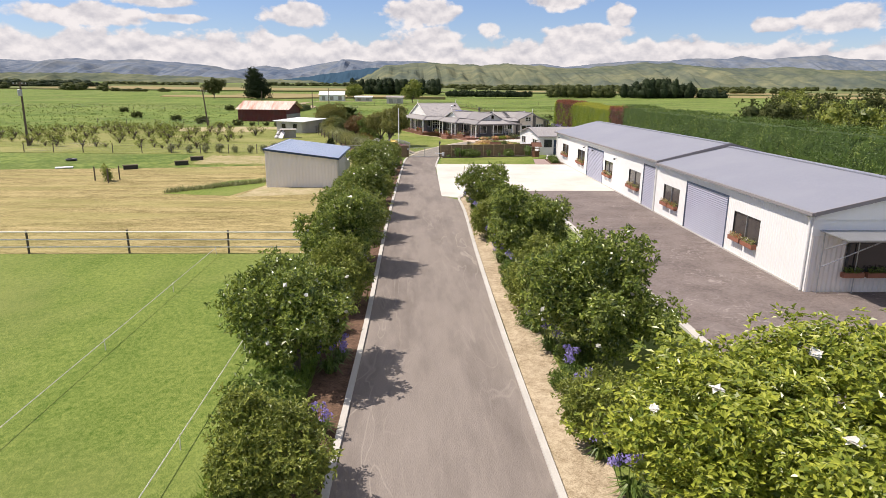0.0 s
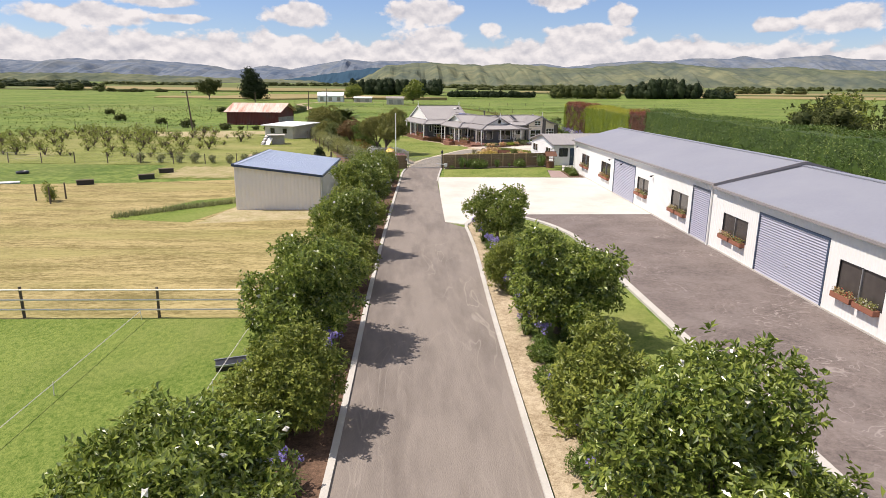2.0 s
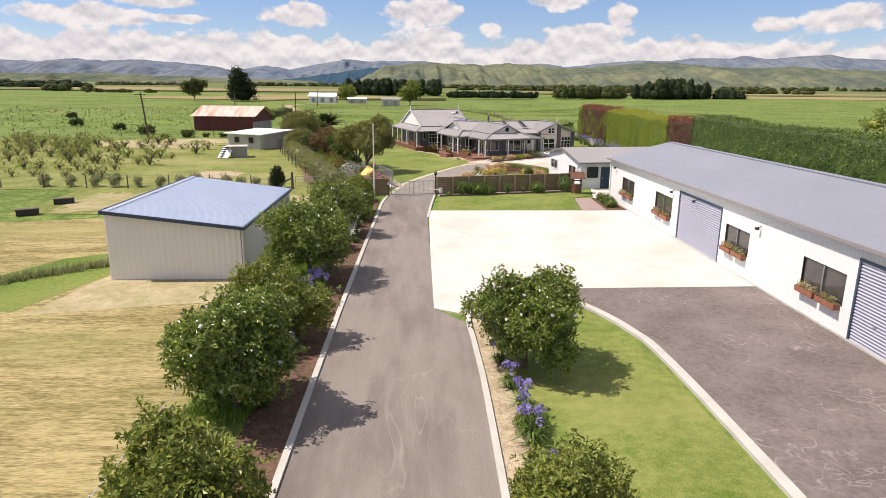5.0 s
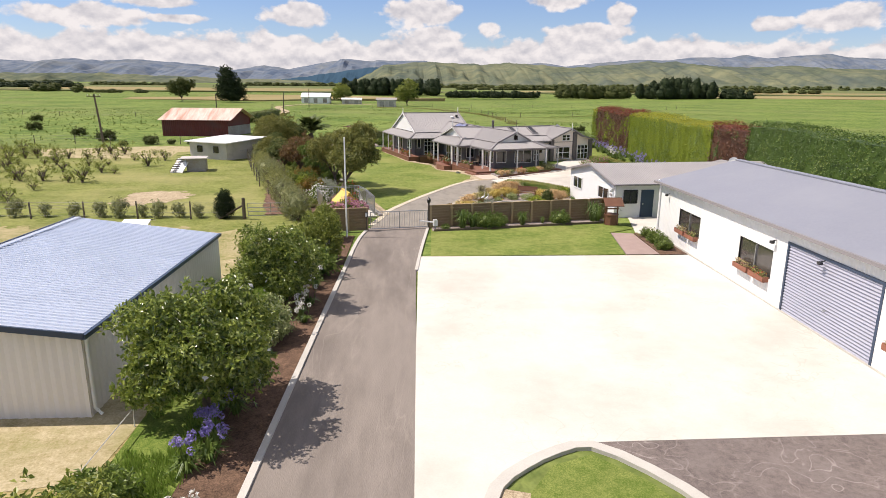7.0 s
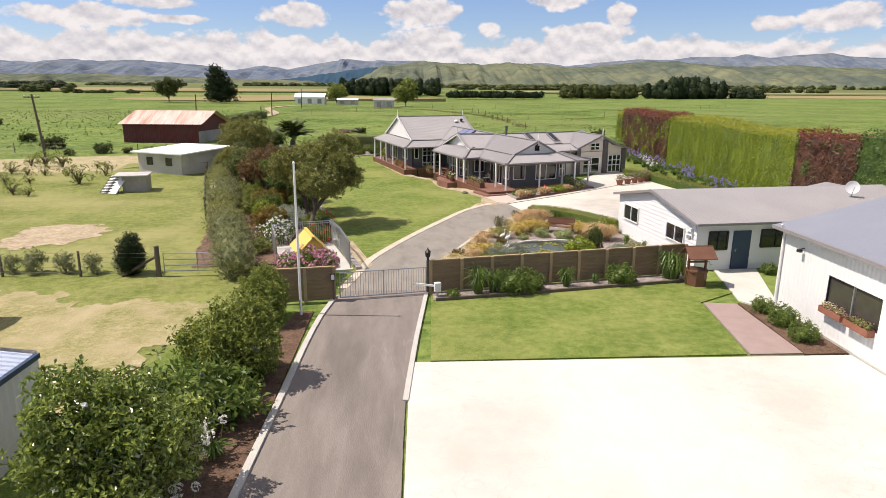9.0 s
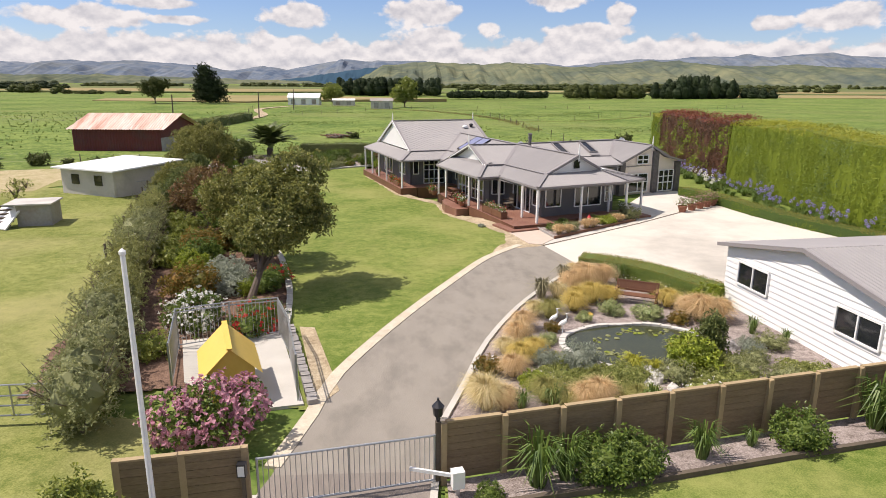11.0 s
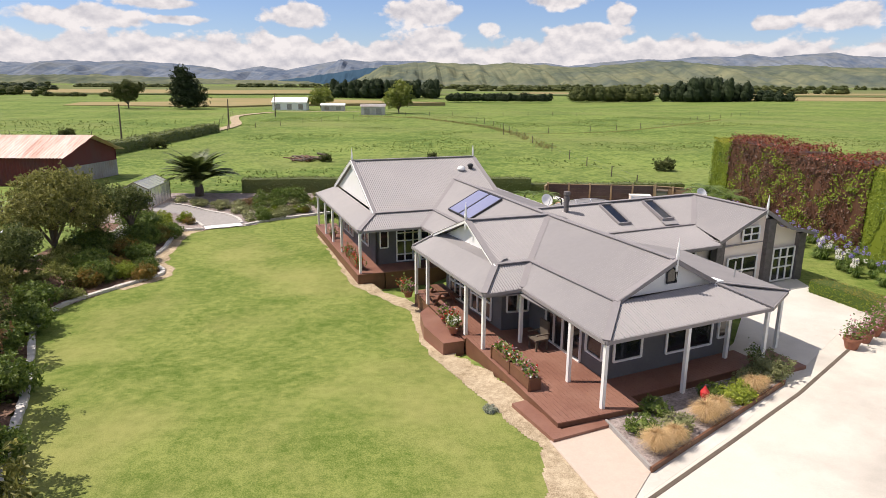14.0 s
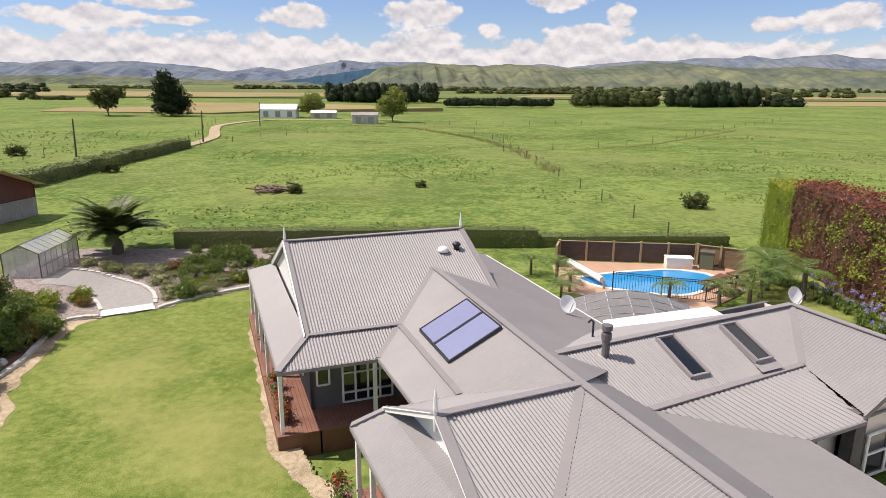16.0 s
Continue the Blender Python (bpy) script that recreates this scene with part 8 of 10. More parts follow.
ft = far_tree(603, 8.2, 5.0, "far_leaf", "round dark field tree", 0.2, 3600)
ft.location = (-88.0, 303, 0.3)
ft = far_tree(605, 8.6, 4.6, "olive", "rounded green tree beside the far shed", 0.15, 3600)
ft.location = (0.6, 281, 0.0)
ft = far_tree(607, 6.4, 4.2, "olive", "green tree behind the far barn", 0.1, 3000)
ft.location = (-26.0, 306, 0.3)
for i, (x, y, h, r) in enumerate(((33, 62, 7.2, 3.4), (37, 66, 7.4, 3.0), (43, 74, 7.6, 3.6), (47, 82, 7.0, 3.0), (40, 58, 7.6, 3.2), (52, 92, 6.6, 3.4), (58, 70, 7.6, 4.0), (32, 50, 7.0, 2.8), (34, 55, 7.4, 3.0), (33, 44, 7.0, 2.8))):
    ft = far_tree(610 + i, h, r, "olive" if i % 2 else "far_leaf", "leafy shelter tree beyond the tall hedge", 0.1, 3000, 0.34, 0.2, "shelter_tree")
    ft.location = (x, y, 0)


def wood(name, spots, material, label, seed):
    """A far wood: crowns past counting in one piece."""
    rng = np.random.default_rng(seed)
    w = Geo()
    for x, y, h, r in spots:
        bl = [(x, y, h * 0.34, r * 1.15, r, h * 0.4), (x + rng.uniform(-1, 1) * r * 0.4, y, h * 0.68, r * 0.75, r * 0.75, h * 0.32)]
        core(w, bl, 0.85, 8, 5)
        p, n = blob_points(rng, bl, 150, 0.88)
        leaf_geo(w, rng, p, n, 0.95, 0.5)
    return single(name, w, material, label, "woodland", "", "stuff")


wr = np.random.default_rng(71)


def row(n, x0, x1, y0, y1, h0, h1, r0, r1):
    return [(wr.uniform(x0, x1), wr.uniform(y0, y1), wr.uniform(h0, h1), wr.uniform(r0, r1)) for _ in range(n)]


wood("pine_wood", row(95, -42, 22, 470, 505, 7.5, 11.5, 2.2, 3.6), "pine", "dark plantation of pines on the plain", 1)
wood("pine_wood", row(46, 140, 184, 414, 432, 7.5, 10.5, 2.2, 3.4) + row(26, 148, 176, 412, 430, 10.5, 13.0, 2.4, 3.6), "pine", "dark plantation of pines on the plain", 2)
wood("shelter_belt", row(60, 92, 134, 426, 436, 5, 7.6, 2.0, 3.2), "far_leaf", "dark shelter belt across the plain", 3)
wood("shelter_belt", row(70, 24, 78, 418, 426, 2.2, 4, 1.3, 2.2), "pine", "low dark shelter belt across the plain", 4)
wood("shelter_belt", row(80, -420, -325, 520, 560, 3.5, 6, 3, 5) + row(10, -262, -238, 520, 540, 4, 6, 3, 5), "far_leaf", "dark belt of trees on the western plain", 5)
wood("shelter_belt", row(12, -215, -170, 480, 490, 1.5, 2.6, 1.5, 2.6), "far_leaf", "low hedge line across the plain", 6)
for k_, (x0, x1, y_, h_) in enumerate(((-900, -560, 1150, 7), (-470, -330, 1050, 5), (-260, -90, 1120, 6), (40, 230, 1020, 6), (260, 460, 1180, 7), (520, 900, 1120, 7))):
    wood("shelter_belt", row(60, x0, x1, y_, y_ + 26, h_ * 0.6, h_ * 1.2, 4, 8), "far_leaf", "dark tree belt at the foot of the hills", 70 + k_)
wood("shelter_belt", row(30, 190, 420, 640, 700, 5, 8, 3, 6), "far_leaf", "belt of trees on the eastern plain", 8)
wood("shelter_belt", row(90, -520, -330, 700, 735, 4, 8, 4, 7), "pine", "dark wooded edge of the western plain", 14)
wood("shelter_belt", row(90, 60, 250, 780, 806, 3.5, 7, 4, 7), "far_leaf", "scattered dark trees towards the foothills", 15)
wood("shelter_belt", row(16, 188, 200, 410, 425, 4, 6.5, 2, 3), "pine", "clump of dark trees on the plain", 9)


# ---- grass that stands up from the ground ----
def tufts(name, spots, h, w, material, label, seed, per=5):
    """Tufts past counting, in one piece."""
    rng = np.random.default_rng(seed)
    n = len(spots) * per
    base = np.repeat(np.array(spots, float), per, 0)
    hh = h * base[:, 3] * rng.uniform(0.6, 1.2, n)
    a = rng.uniform(0, 2 * math.pi, n)
    o = rng.normal(scale=0.25, size=(n, 2)) * (h * base[:, 3])[:, None]
    root = base[:, :3].copy()
    root[:, :2] += o
    side = np.column_stack([np.cos(a), np.sin(a), np.zeros(n)]) * w / 2
    tip = root + np.column_stack([rng.normal(scale=0.35, size=n) * hh, rng.normal(scale=0.35, size=n) * hh, hh])
    v = np.stack([root - side, root + side, tip], 1).reshape(-1, 3)
    gt = Geo()
    gt.v = [tuple(q) for q in v.tolist()]
    gt.f = [(3 * i, 3 * i + 1, 3 * i + 2) for i in range(n)]
    return single(name, gt, material, label, "grass", "", "stuff")


gr = np.random.default_rng(4242)


def scatter(n, x0, x1, y0, y1, z=0.02, keep=None, zf=None):
    out = []
    while len(out) < n:
        x, y = gr.uniform(x0, x1), gr.uniform(y0, y1)
        if keep is None or keep(x, y):
            out.append((x, y, zf(x, y) if zf else z, gr.uniform(0.5, 1.3)))
    return out


tufts("long_grass", scatter(7600, -6.7, -4.45, 8, 70, 0.03, lambda x, y: x > -6.5 + (y - 8) * 0.008 and x < -5.1 + (y - 8) * 0.013 and noise.noise(Vector((x * 0.8, y * 0.5, 1))) > -0.25), 0.24, 0.03, "lush_blade", "lush green grass beside the tree bed", 22, 7)
tufts("pasture_tufts", scatter(5200, -34, 90, 137, 262, 0, lambda x, y: noise.noise(Vector((x * 0.06, y * 0.06, 3))) > 0.12, fall), 0.17, 0.07, "pasture_blade", "coarse tufts in the pasture", 24, 6)
tufts("pasture_tufts", scatter(2400, -130, -45, 100, 240, 0, None, fall), 0.28, 0.1, "pasture_blade", "coarse tufts in the western field", 25, 6)
DRAIN = [(-10, 262), (4.6, 254), (13, 236), (19.6, 216), (22.4, 196), (23.0, 172)]
dl = curve_points([(x, y, 0) for x, y in DRAIN], 0.25)
tufts("drain_rushes", [(p.x + gr.normal() * 0.7, p.y + gr.normal() * 0.6, fall(p.x, p.y), gr.uniform(0.4, 1.3)) for p in dl if noise.noise(Vector((p.x * 0.1, p.y * 0.07, 2))) > -0.22 for _ in range(2)], 0.32, 0.08, "drain_rush", "brown rushes along a drain in the pasture", 31, 6)
dl = curve_points([(24, 198, 0), (41.5, 203, 0), (63, 223.5, 0), (84, 247, 0)], 0.4)
tufts("drain_rushes", [(p.x + gr.normal() * 0.35, p.y + gr.normal() * 0.35, fall(p.x, p.y), gr.uniform(0.3, 0.9)) for p in dl for _ in range(3)], 0.22, 0.08, "drain_rush", "dry grass along a fence line in the pasture", 32, 6)
tufts("weed_row", [(-20.2 + 6.6 * k / 240 + gr.uniform(-0.2, 0.2), 49.4 + 5.8 * (k / 240) + gr.uniform(-0.35, 0.35), 0.02, gr.uniform(0.5, 1.2)) for k in range(240)], 0.38, 0.05, "grey_leaf", "row of tall grey-green weeds in the paddock", 26, 9)
tufts("hedge_fringe", scatter(900, 26.0, 26.6, 86, 112, 0.02), 0.4, 0.05, "blade", "long grass at the foot of the hedge", 28)

# ---- timber fence and gate before the garden ----
def fence_run(name, p, q, n, h, label, board=0.16, group="", wood="fence_wood"):
    """Panels of level boards between square pale posts."""
    p, q = Vector((p[0], p[1], 0)), Vector((q[0], q[1], 0))
    f = thing(name, p.to_tuple(), label, "fence", group)
    d = (q - p).normalized()
    s = Vector((-d.y, d.x, 0))
    ang = math.atan2(d.y, d.x)
    rng = np.random.default_rng(int(abs(p.x * 10)) + n)
    for i in range(n + 1):
        a = p.lerp(q, i / n)
        part("post", Geo().box((a.x - s.x * 0.04, a.y - s.y * 0.04, (h + 0.08) / 2 - 0.1), (0.12, 0.12, h + 0.28), ang), "post_wood", f)
    for i in range(n):
        a, b = p.lerp(q, i / n) + d * 0.06, p.lerp(q, (i + 1) / n) - d * 0.06
        k = int(h / board)
        for j in range(k):
            c = a.lerp(b, 0.5)
            part("board", Geo().box((c.x + s.x * rng.uniform(0, 0.006), c.y + s.y * rng.uniform(0, 0.006), 0.06 + (j + 0.5) * board), ((b - a).length, 0.032, board - 0.008), ang), wood, f)
        c = a.lerp(b, 0.5)
        part("capping", Geo().box((c.x, c.y, 0.06 + k * board + 0.02), ((b - a).length, 0.11, 0.04), ang), "post_wood", f)
    return f


fence_run("timber_fence", (1.72, 73.95), (12.95, 76.3), 9, 1.28, "brown timber board fence with pale posts")
fence_run("timber_fence", (-1.95, 73.2), (-4.1, 72.85), 2, 1.28, "short brown timber board fence beside the gate")
k = Geo()
strip(k, [(1.9, 72.95), (5, 73.5), (9, 74.35), (12.4, 75.0)], 0.11, -0.05, 0.15)
single("sleeper_edging", k, "dark_post", "dark timber sleeper edging along the fence bed", "garden edging")
# gate
ga, gb = Vector((-1.75, 73.22, 0)), Vector((1.55, 73.88, 0))
gate = thing("driveway_gate", ga.to_tuple(), "galvanised steel bar gate across the drive, closed", "gate")


def gz(f, z):
    return (ga.lerp(gb, f) + Vector((0, 0, z))).to_tuple()


for z in (0.12, 1.1):
    part("rail", Geo().tube([gz(0, z), gz(1, z)], 0.024, 8), "galv", gate)
for f in (0, 0.5, 1):
    part("stile", Geo().tube([gz(f, 0.1), gz(f, 1.12)], 0.024, 8), "galv", gate)
for i in range(1, 34):
    if i != 17:
        part("bar", Geo().tube([gz(i / 34, 0.12), gz(i / 34, 1.1)], 0.009, 5), "galv", gate)
op = thing("gate_opener", (1.95, 73.45, 0), "white gate opener box on a short post", "gate opener")
part("box", Geo().box((1.98, 73.45, 0.42), (0.24, 0.2, 0.36), 0.2), "white_trim", op)
part("post", Geo().box((1.98, 73.45, 0.14), (0.08, 0.08, 0.4)), "galv", op)
part("arm", Geo().beam((1.9, 73.5, 0.45), (1.05, 73.7, 0.5), 0.05, 0.07), "white_trim", op)
gl = thing("gate_lamp", (1.62, 73.93, 0), "black lantern on a post beside the gate", "lamp")
part("post", Geo().box((1.62, 73.93, 0.68), (0.1, 0.1, 1.4), 0.2), "dark_post", gl)
part("lantern", Geo().lathe((1.62, 73.93, 1.38), [(0.03, 0), (0.05, 0.05), (0.04, 0.1), (0.09, 0.13), (0.115, 0.32), (0.13, 0.33), (0.05, 0.42), (0.02, 0.46), (0.025, 0.5)], 8), "black_trim", gl)
gl2 = thing("gate_intercom", (-1.98, 73.05, 0), "small dark intercom box with a white face, on the fence", "intercom")
part("box", Geo().box((-1.98, 73.05, 1.0), (0.16, 0.14, 0.26)), "black_trim", gl2)
part("post", Geo().box((-1.98, 73.1, 0.45), (0.06, 0.06, 0.95)), "dark_post", gl2)
part("face", Geo().box((-1.98, 72.975, 1.0), (0.12, 0.012, 0.2)), "white_trim", gl2)

# flagpole
fp = thing("flagpole", (-2.98, 71.62, 0), "bare pale flagpole beside the kennel", "flagpole")
part("pole", Geo().tube([(-2.98, 71.62, -0.1), (-2.98, 71.62, 2.7), (-2.98, 71.62, 5.4)], [0.05, 0.044, 0.035], 10), "white_trim", fp)
part("finial", Geo().lathe((-2.98, 71.62, 5.39), [(0.02, 0), (0.05, 0.04), (0.05, 0.08), (0.01, 0.12)], 10), "white_trim", fp)

# ---- kennel and its pen ----
structure("kennel_pad", Geo().prism([(-4.9, 78.6), (-2.8, 77.0), (-1.55, 77.25), (-3.0, 82.1), (-5.9, 81.5)], -0.2, 0.07), "kerb", "pale concrete slab under the kennel", "pavement")
kn = thing("kennel", (-4.0, 79.6, 0.07), "small kennel with a ribbed yellow gable roof", "kennel")
kd, ks = Vector((0.316, -0.949, 0)), Vector((0.949, 0.316, 0))
ko = Vector((-3.9, 79.2, 0))
KL = 1.85


def kp(u, v, z):
    return (ko + ks * u + kd * v + Vector((0, 0, z))).to_tuple()


for u in (-0.55, 0.55):
    part("wall", Geo().beam(kp(u, 0.06, 0.45), kp(u, KL - 0.06, 0.45), 0.04, 0.76), "yellow_roof", kn)
for v in (0.05, KL - 0.05):
    part("gable", Geo().add([kp(-0.57, v, 0.07), kp(0.57, v, 0.07), kp(0.57, v, 0.9), kp(0, v, 1.45), kp(-0.57, v, 0.9)], [(0, 1, 2, 3, 4)]), "yellow_roof", kn)
for s in (-1, 1):
    r = Geo()
    corrugated(r, [kp(s * 0.75, -0.08, 0.76), kp(s * 0.75, KL + 0.08, 0.76), kp(0, KL + 0.08, 1.5), kp(0, -0.08, 1.5)], 0.2, 0.016)
    part("roof", r, "yellow_roof", kn, "ribbed yellow steel roof")
part("ridge_cap", Geo().beam(kp(0, -0.1, 1.51), kp(0, KL + 0.1, 1.51), 0.14, 0.03), "yellow_roof", kn)


def bar_run(name, line, h, step, label, material="galv", z0=0.07, cat="fence"):
    """Bar panels along a line, each with its rails, end post and bars."""
    f = thing(name, (line[0][0], line[0][1], z0), label, cat)
    for p, q in zip(line, line[1:]):
        p, q = Vector((p[0], p[1], 0)), Vector((q[0], q[1], 0))
        for z in (z0 + 0.1, z0 + h - 0.12, z0 + h - 0.02):
            part("rail", Geo().tube([p + Vector((0, 0, z)), q + Vector((0, 0, z))], 0.018, 6), material, f)
        n = int((q - p).length / step)
        for i in range(n):
            a = p.lerp(q, i / n)
            if i:
                part("bar", Geo().tube([a + Vector((0, 0, z0 + 0.1)), a + Vector((0, 0, z0 + h))], 0.009, 4), material, f)
            else:
                part("post", Geo().box((a.x, a.y, z0 + h / 2 - 0.02), (0.05, 0.05, h + 0.04)), material, f)
    part("post", Geo().box((line[-1][0], line[-1][1], z0 + h / 2 - 0.02), (0.05, 0.05, h + 0.04)), material, f)
    return f


bar_run("kennel_pen", [(-5.1, 78.3), (-5.8, 80.9), (-4.4, 81.5), (-3.0, 81.85), (-2.4, 80.2), (-1.72, 77.45)], 1.25, 0.11, "galvanised bar fence round the kennel slab")
crng = np.random.default_rng(88)
ce = thing("cobble_edging", (-2.8, 82.3, 0), "row of grey stone blocks beside the kennel slab", "stone edging")
for i in range(22):
    a = Vector((-2.85, 82.4, 0)).lerp(Vector((-1.45, 77.35, 0)), i / 21)
    for o in (0.1,):
        part("block", Geo().box((a.x + o + crng.uniform(-0.02, 0.02), a.y, 0.09), (0.24, 0.21, 0.14 + crng.uniform(-0.02, 0.03)), 0.26 + crng.uniform(-0.1, 0.1)), "gravel", ce)

# ---- pond ----
PC = (8.05, 80.6)


def pond_line(k=1.0, n=60):
    out = []
    for i in range(n):
        t = 2 * math.pi * i / n
        r = 1 + 0.05 * math.sin(2 * t + 0.6) + 0.03 * math.sin(3 * t)
        out.append((PC[0] + 2.15 * k * r * math.cos(t) * 1.0, PC[1] + 1.72 * k * r * math.sin(t)))
    return out


structure("pond_water", Geo().prism(pond_line(1.0), -0.2, 0.045), "water", "still dark green pond water", "water")
pr = thing("pond_edging", (PC[0], PC[1] - 1.8, 0), "pale stone edging round the pond", "stone edging")
ol, il = pond_line(1.085, 46), pond_line(0.99, 46)
for i in range(46):
    j = (i + 1) % 46
    a, b, c, d = (Vector((*q, 0)) for q in (il[i], ol[i], ol[j], il[j]))
    m_ = (a + b + c + d) / 4
    pts = [(m_ + (q - m_) * 0.96) for q in (a, b, c, d)]
    part("rim_stone", Geo().prism([(q.x, q.y) for q in pts], -0.05, 0.11 + 0.02 * math.sin(i * 7.3)), "pebble", pr)
lrng = np.random.default_rng(90)
lp = thing("lily_pads", (8.2, 81.4, 0.05), "floating lily pads with yellow-green leaves", "water plant")
for cx, cy, n_ in ((8.15, 81.65, 16), (9.0, 81.55, 12), (7.2, 81.2, 9), (6.9, 80.1, 10), (7.35, 79.85, 8)):
    for i in range(n_):
        x, y, r = cx + lrng.normal() * 0.24, cy + lrng.normal() * 0.16, lrng.uniform(0.045, 0.095)
        pad = Geo().prism([(x + r * math.cos(0.5 + 5.6 * k_ / 8), y + r * math.sin(0.5 + 5.6 * k_ / 8)) for k_ in range(9)] + [(x, y)], 0.048, 0.058)
        part("lily_pad", pad, "lime" if lrng.uniform() < 0.35 else "grey_leaf", lp)


def rock(name, x, y, r, h, seed, material="stone", z=-0.05, label="weathered grey garden rock", group="rocks"):
    rg = Geo()
    n, m = 16, 7
    pts = []
    for j in range(m + 1):
        for i in range(n):
            t, e = 2 * math.pi * i / n, math.pi / 2 * j / m
            k_ = 1 + 0.32 * noise.noise(Vector((math.cos(t) * 1.6 + seed, math.sin(t) * 1.6, e * 1.6)))
            pts.append((x + r * k_ * math.cos(t) * math.cos(e * 0.94), y + r * k_ * math.sin(t) * math.cos(e * 0.94), z + h * k_ * math.sin(e)))
    rg.add(pts, [(j * n + i, j * n + (i + 1) % n, (j + 1) * n + (i + 1) % n, (j + 1) * n + i) for j in range(m) for i in range(n)] + [tuple(m * n + i for i in range(n))])
    return single(name, rg, material, label, "rock", group)


for i, (x, y, r, h) in enumerate(((7.35, 78.6, 0.2, 0.26), (7.65, 78.6, 0.2, 0.3), (7.75, 78.2, 0.24, 0.34), (7.45, 77.9, 0.2, 0.24), (8.0, 77.7, 0.18, 0.22), (10.85, 80.3, 0.24, 0.3), (11.15, 80.25, 0.2, 0.24), (9.9, 80.2, 0.2, 0.2), (5.45, 79.25, 0.18, 0.22), (10.6, 77.7, 0.2, 0.25))):
    rock("rock", x, y, r, h, i * 3.1, "pebble" if i < 5 else "gravel", label="pale grey rock beside the pond", group="pond rocks")
rock("round_boulder", 3.5, 79.5, 0.18, 0.26, 3.3, "white_trim", label="smooth white boulder in the mulch", group="")
for x, y in ((5.75, 82.0), (5.95, 81.55)):
    bo = Geo()
    bo.tube([(x, y, 0), (x + 0.02, y, 0.38)], [0.015, 0.015], 6).tube([(x - 0.14, y - 0.03, 0.38), (x, y, 0.44), (x + 0.1, y + 0.02, 0.5), (x + 0.14, y + 0.02, 0.62), (x + 0.1, y + 0.02, 0.74), (x + 0.2, y + 0.02, 0.76)], [0.02, 0.085, 0.06, 0.025, 0.03, 0.006], 8)
    single("bird_ornament", bo, "white_trim", "white wading-bird garden ornament", "garden ornament", "bird ornaments")
tub = rock("yellow_flower_mound", 7.35, 83.3, 0.15, 0.16, 9.1, "yellow_roof", label="small mound of yellow flowers by the pond", group="")

# bench
ba, bb = Vector((8.78, 84.9, 0)), Vector((10.06, 84.26, 0))
bdn = (bb - ba).normalized()
bback = Vector((-bdn.y, bdn.x, 0))
bench = thing("garden_bench", ba.to_tuple(), "reddish-brown timber garden bench facing the pond", "bench")


def bq(u, v, z):
    return (ba + bdn * u + bback * v * 0.85 + Vector((0, 0, z * 0.84))).to_tuple()


BL = (bb - ba).length
for i in range(4):
    part("seat_slat", Geo().beam(bq(0.02, -0.36 + i * 0.115, 0.43), bq(BL - 0.02, -0.36 + i * 0.115, 0.43), 0.1, 0.03), "brown_wood", bench)
for z in (0.55, 0.9):
    part("back_rail", Geo().beam(bq(0.02, 0.1 + (z - 0.45) * 0.2, z), bq(BL - 0.02, 0.1 + (z - 0.45) * 0.2, z), 0.04, 0.08), "brown_wood", bench)
for i in range(15):
    u = 0.1 + (BL - 0.2) * i / 14
    part("back_slat", Geo().beam(bq(u, 0.12, 0.5), bq(u, 0.19, 0.9), 0.098, 0.025), "brown_wood", bench)
for u in (0.0, BL):
    part("leg", Geo().beam(bq(u, -0.4, 0), bq(u, -0.4, 0.62), 0.07), "brown_wood", bench)
    part("leg", Geo().beam(bq(u, 0.06, 0), bq(u, 0.21, 0.95), 0.07), "brown_wood", bench)
    part("armrest", Geo().beam(bq(u, -0.46, 0.64), bq(u, 0.14, 0.66), 0.08, 0.04), "brown_wood", bench)

# ---- wishing well ----
wl_ = thing("wishing_well", (12.8, 74.7, 0), "dark brown timber wishing well with a shingled roof", "wishing well")
WXc, WYc = 12.8, 74.7
for i in range(8):
    a = 2 * math.pi * i / 8
    part("tub_board", Geo().box((WXc + 0.36 * math.cos(a), WYc + 0.36 * math.sin(a), 0.33), (0.05, 0.31, 0.62), a), "brown_wood", wl_)
part("tub_rim", Geo().lathe((WXc, WYc, 0.62), [(0.3, 0), (0.46, 0), (0.46, 0.06), (0.3, 0.06)], 8), "brown_wood", wl_)
part("tub_soil", Geo().lathe((WXc, WYc, 0.5), [(0.01, 0), (0.34, 0), (0.34, 0.05), (0.01, 0.05)], 8), "soil", wl_)
for s in (-1, 1):
    part("upright", Geo().beam((WXc + s * 0.36, WYc, 0.0), (WXc + s * 0.36, WYc, 1.42), 0.08), "brown_wood", wl_)
    for i in range(4):
        y0, y1 = 0.56 - i * 0.14, 0.40 - i * 0.14
        part("shingle_course", Geo().add([(WXc - 0.58, WYc + s * y0, 1.22 + (0.56 - y0) * 0.75), (WXc + 0.58, WYc + s * y0, 1.22 + (0.56 - y0) * 0.75), (WXc + 0.58, WYc + s * y1, 1.22 + (0.56 - y1) * 0.75 - 0.02), (WXc - 0.58, WYc + s * y1, 1.22 + (0.56 - y1) * 0.75 - 0.02),
                                          (WXc - 0.58, WYc + s * y0, 1.25 + (0.56 - y0) * 0.75), (WXc + 0.58, WYc + s * y0, 1.25 + (0.56 - y0) * 0.75), (WXc + 0.58, WYc + s * y1, 1.25 + (0.56 - y1) * 0.75), (WXc - 0.58, WYc + s * y1, 1.25 + (0.56 - y1) * 0.75)],
                                         [(0, 1, 2, 3), (4, 7, 6, 5), (0, 4, 5, 1), (1, 5, 6, 2), (2, 6, 7, 3), (3, 7, 4, 0)]), "brown_wood", wl_)
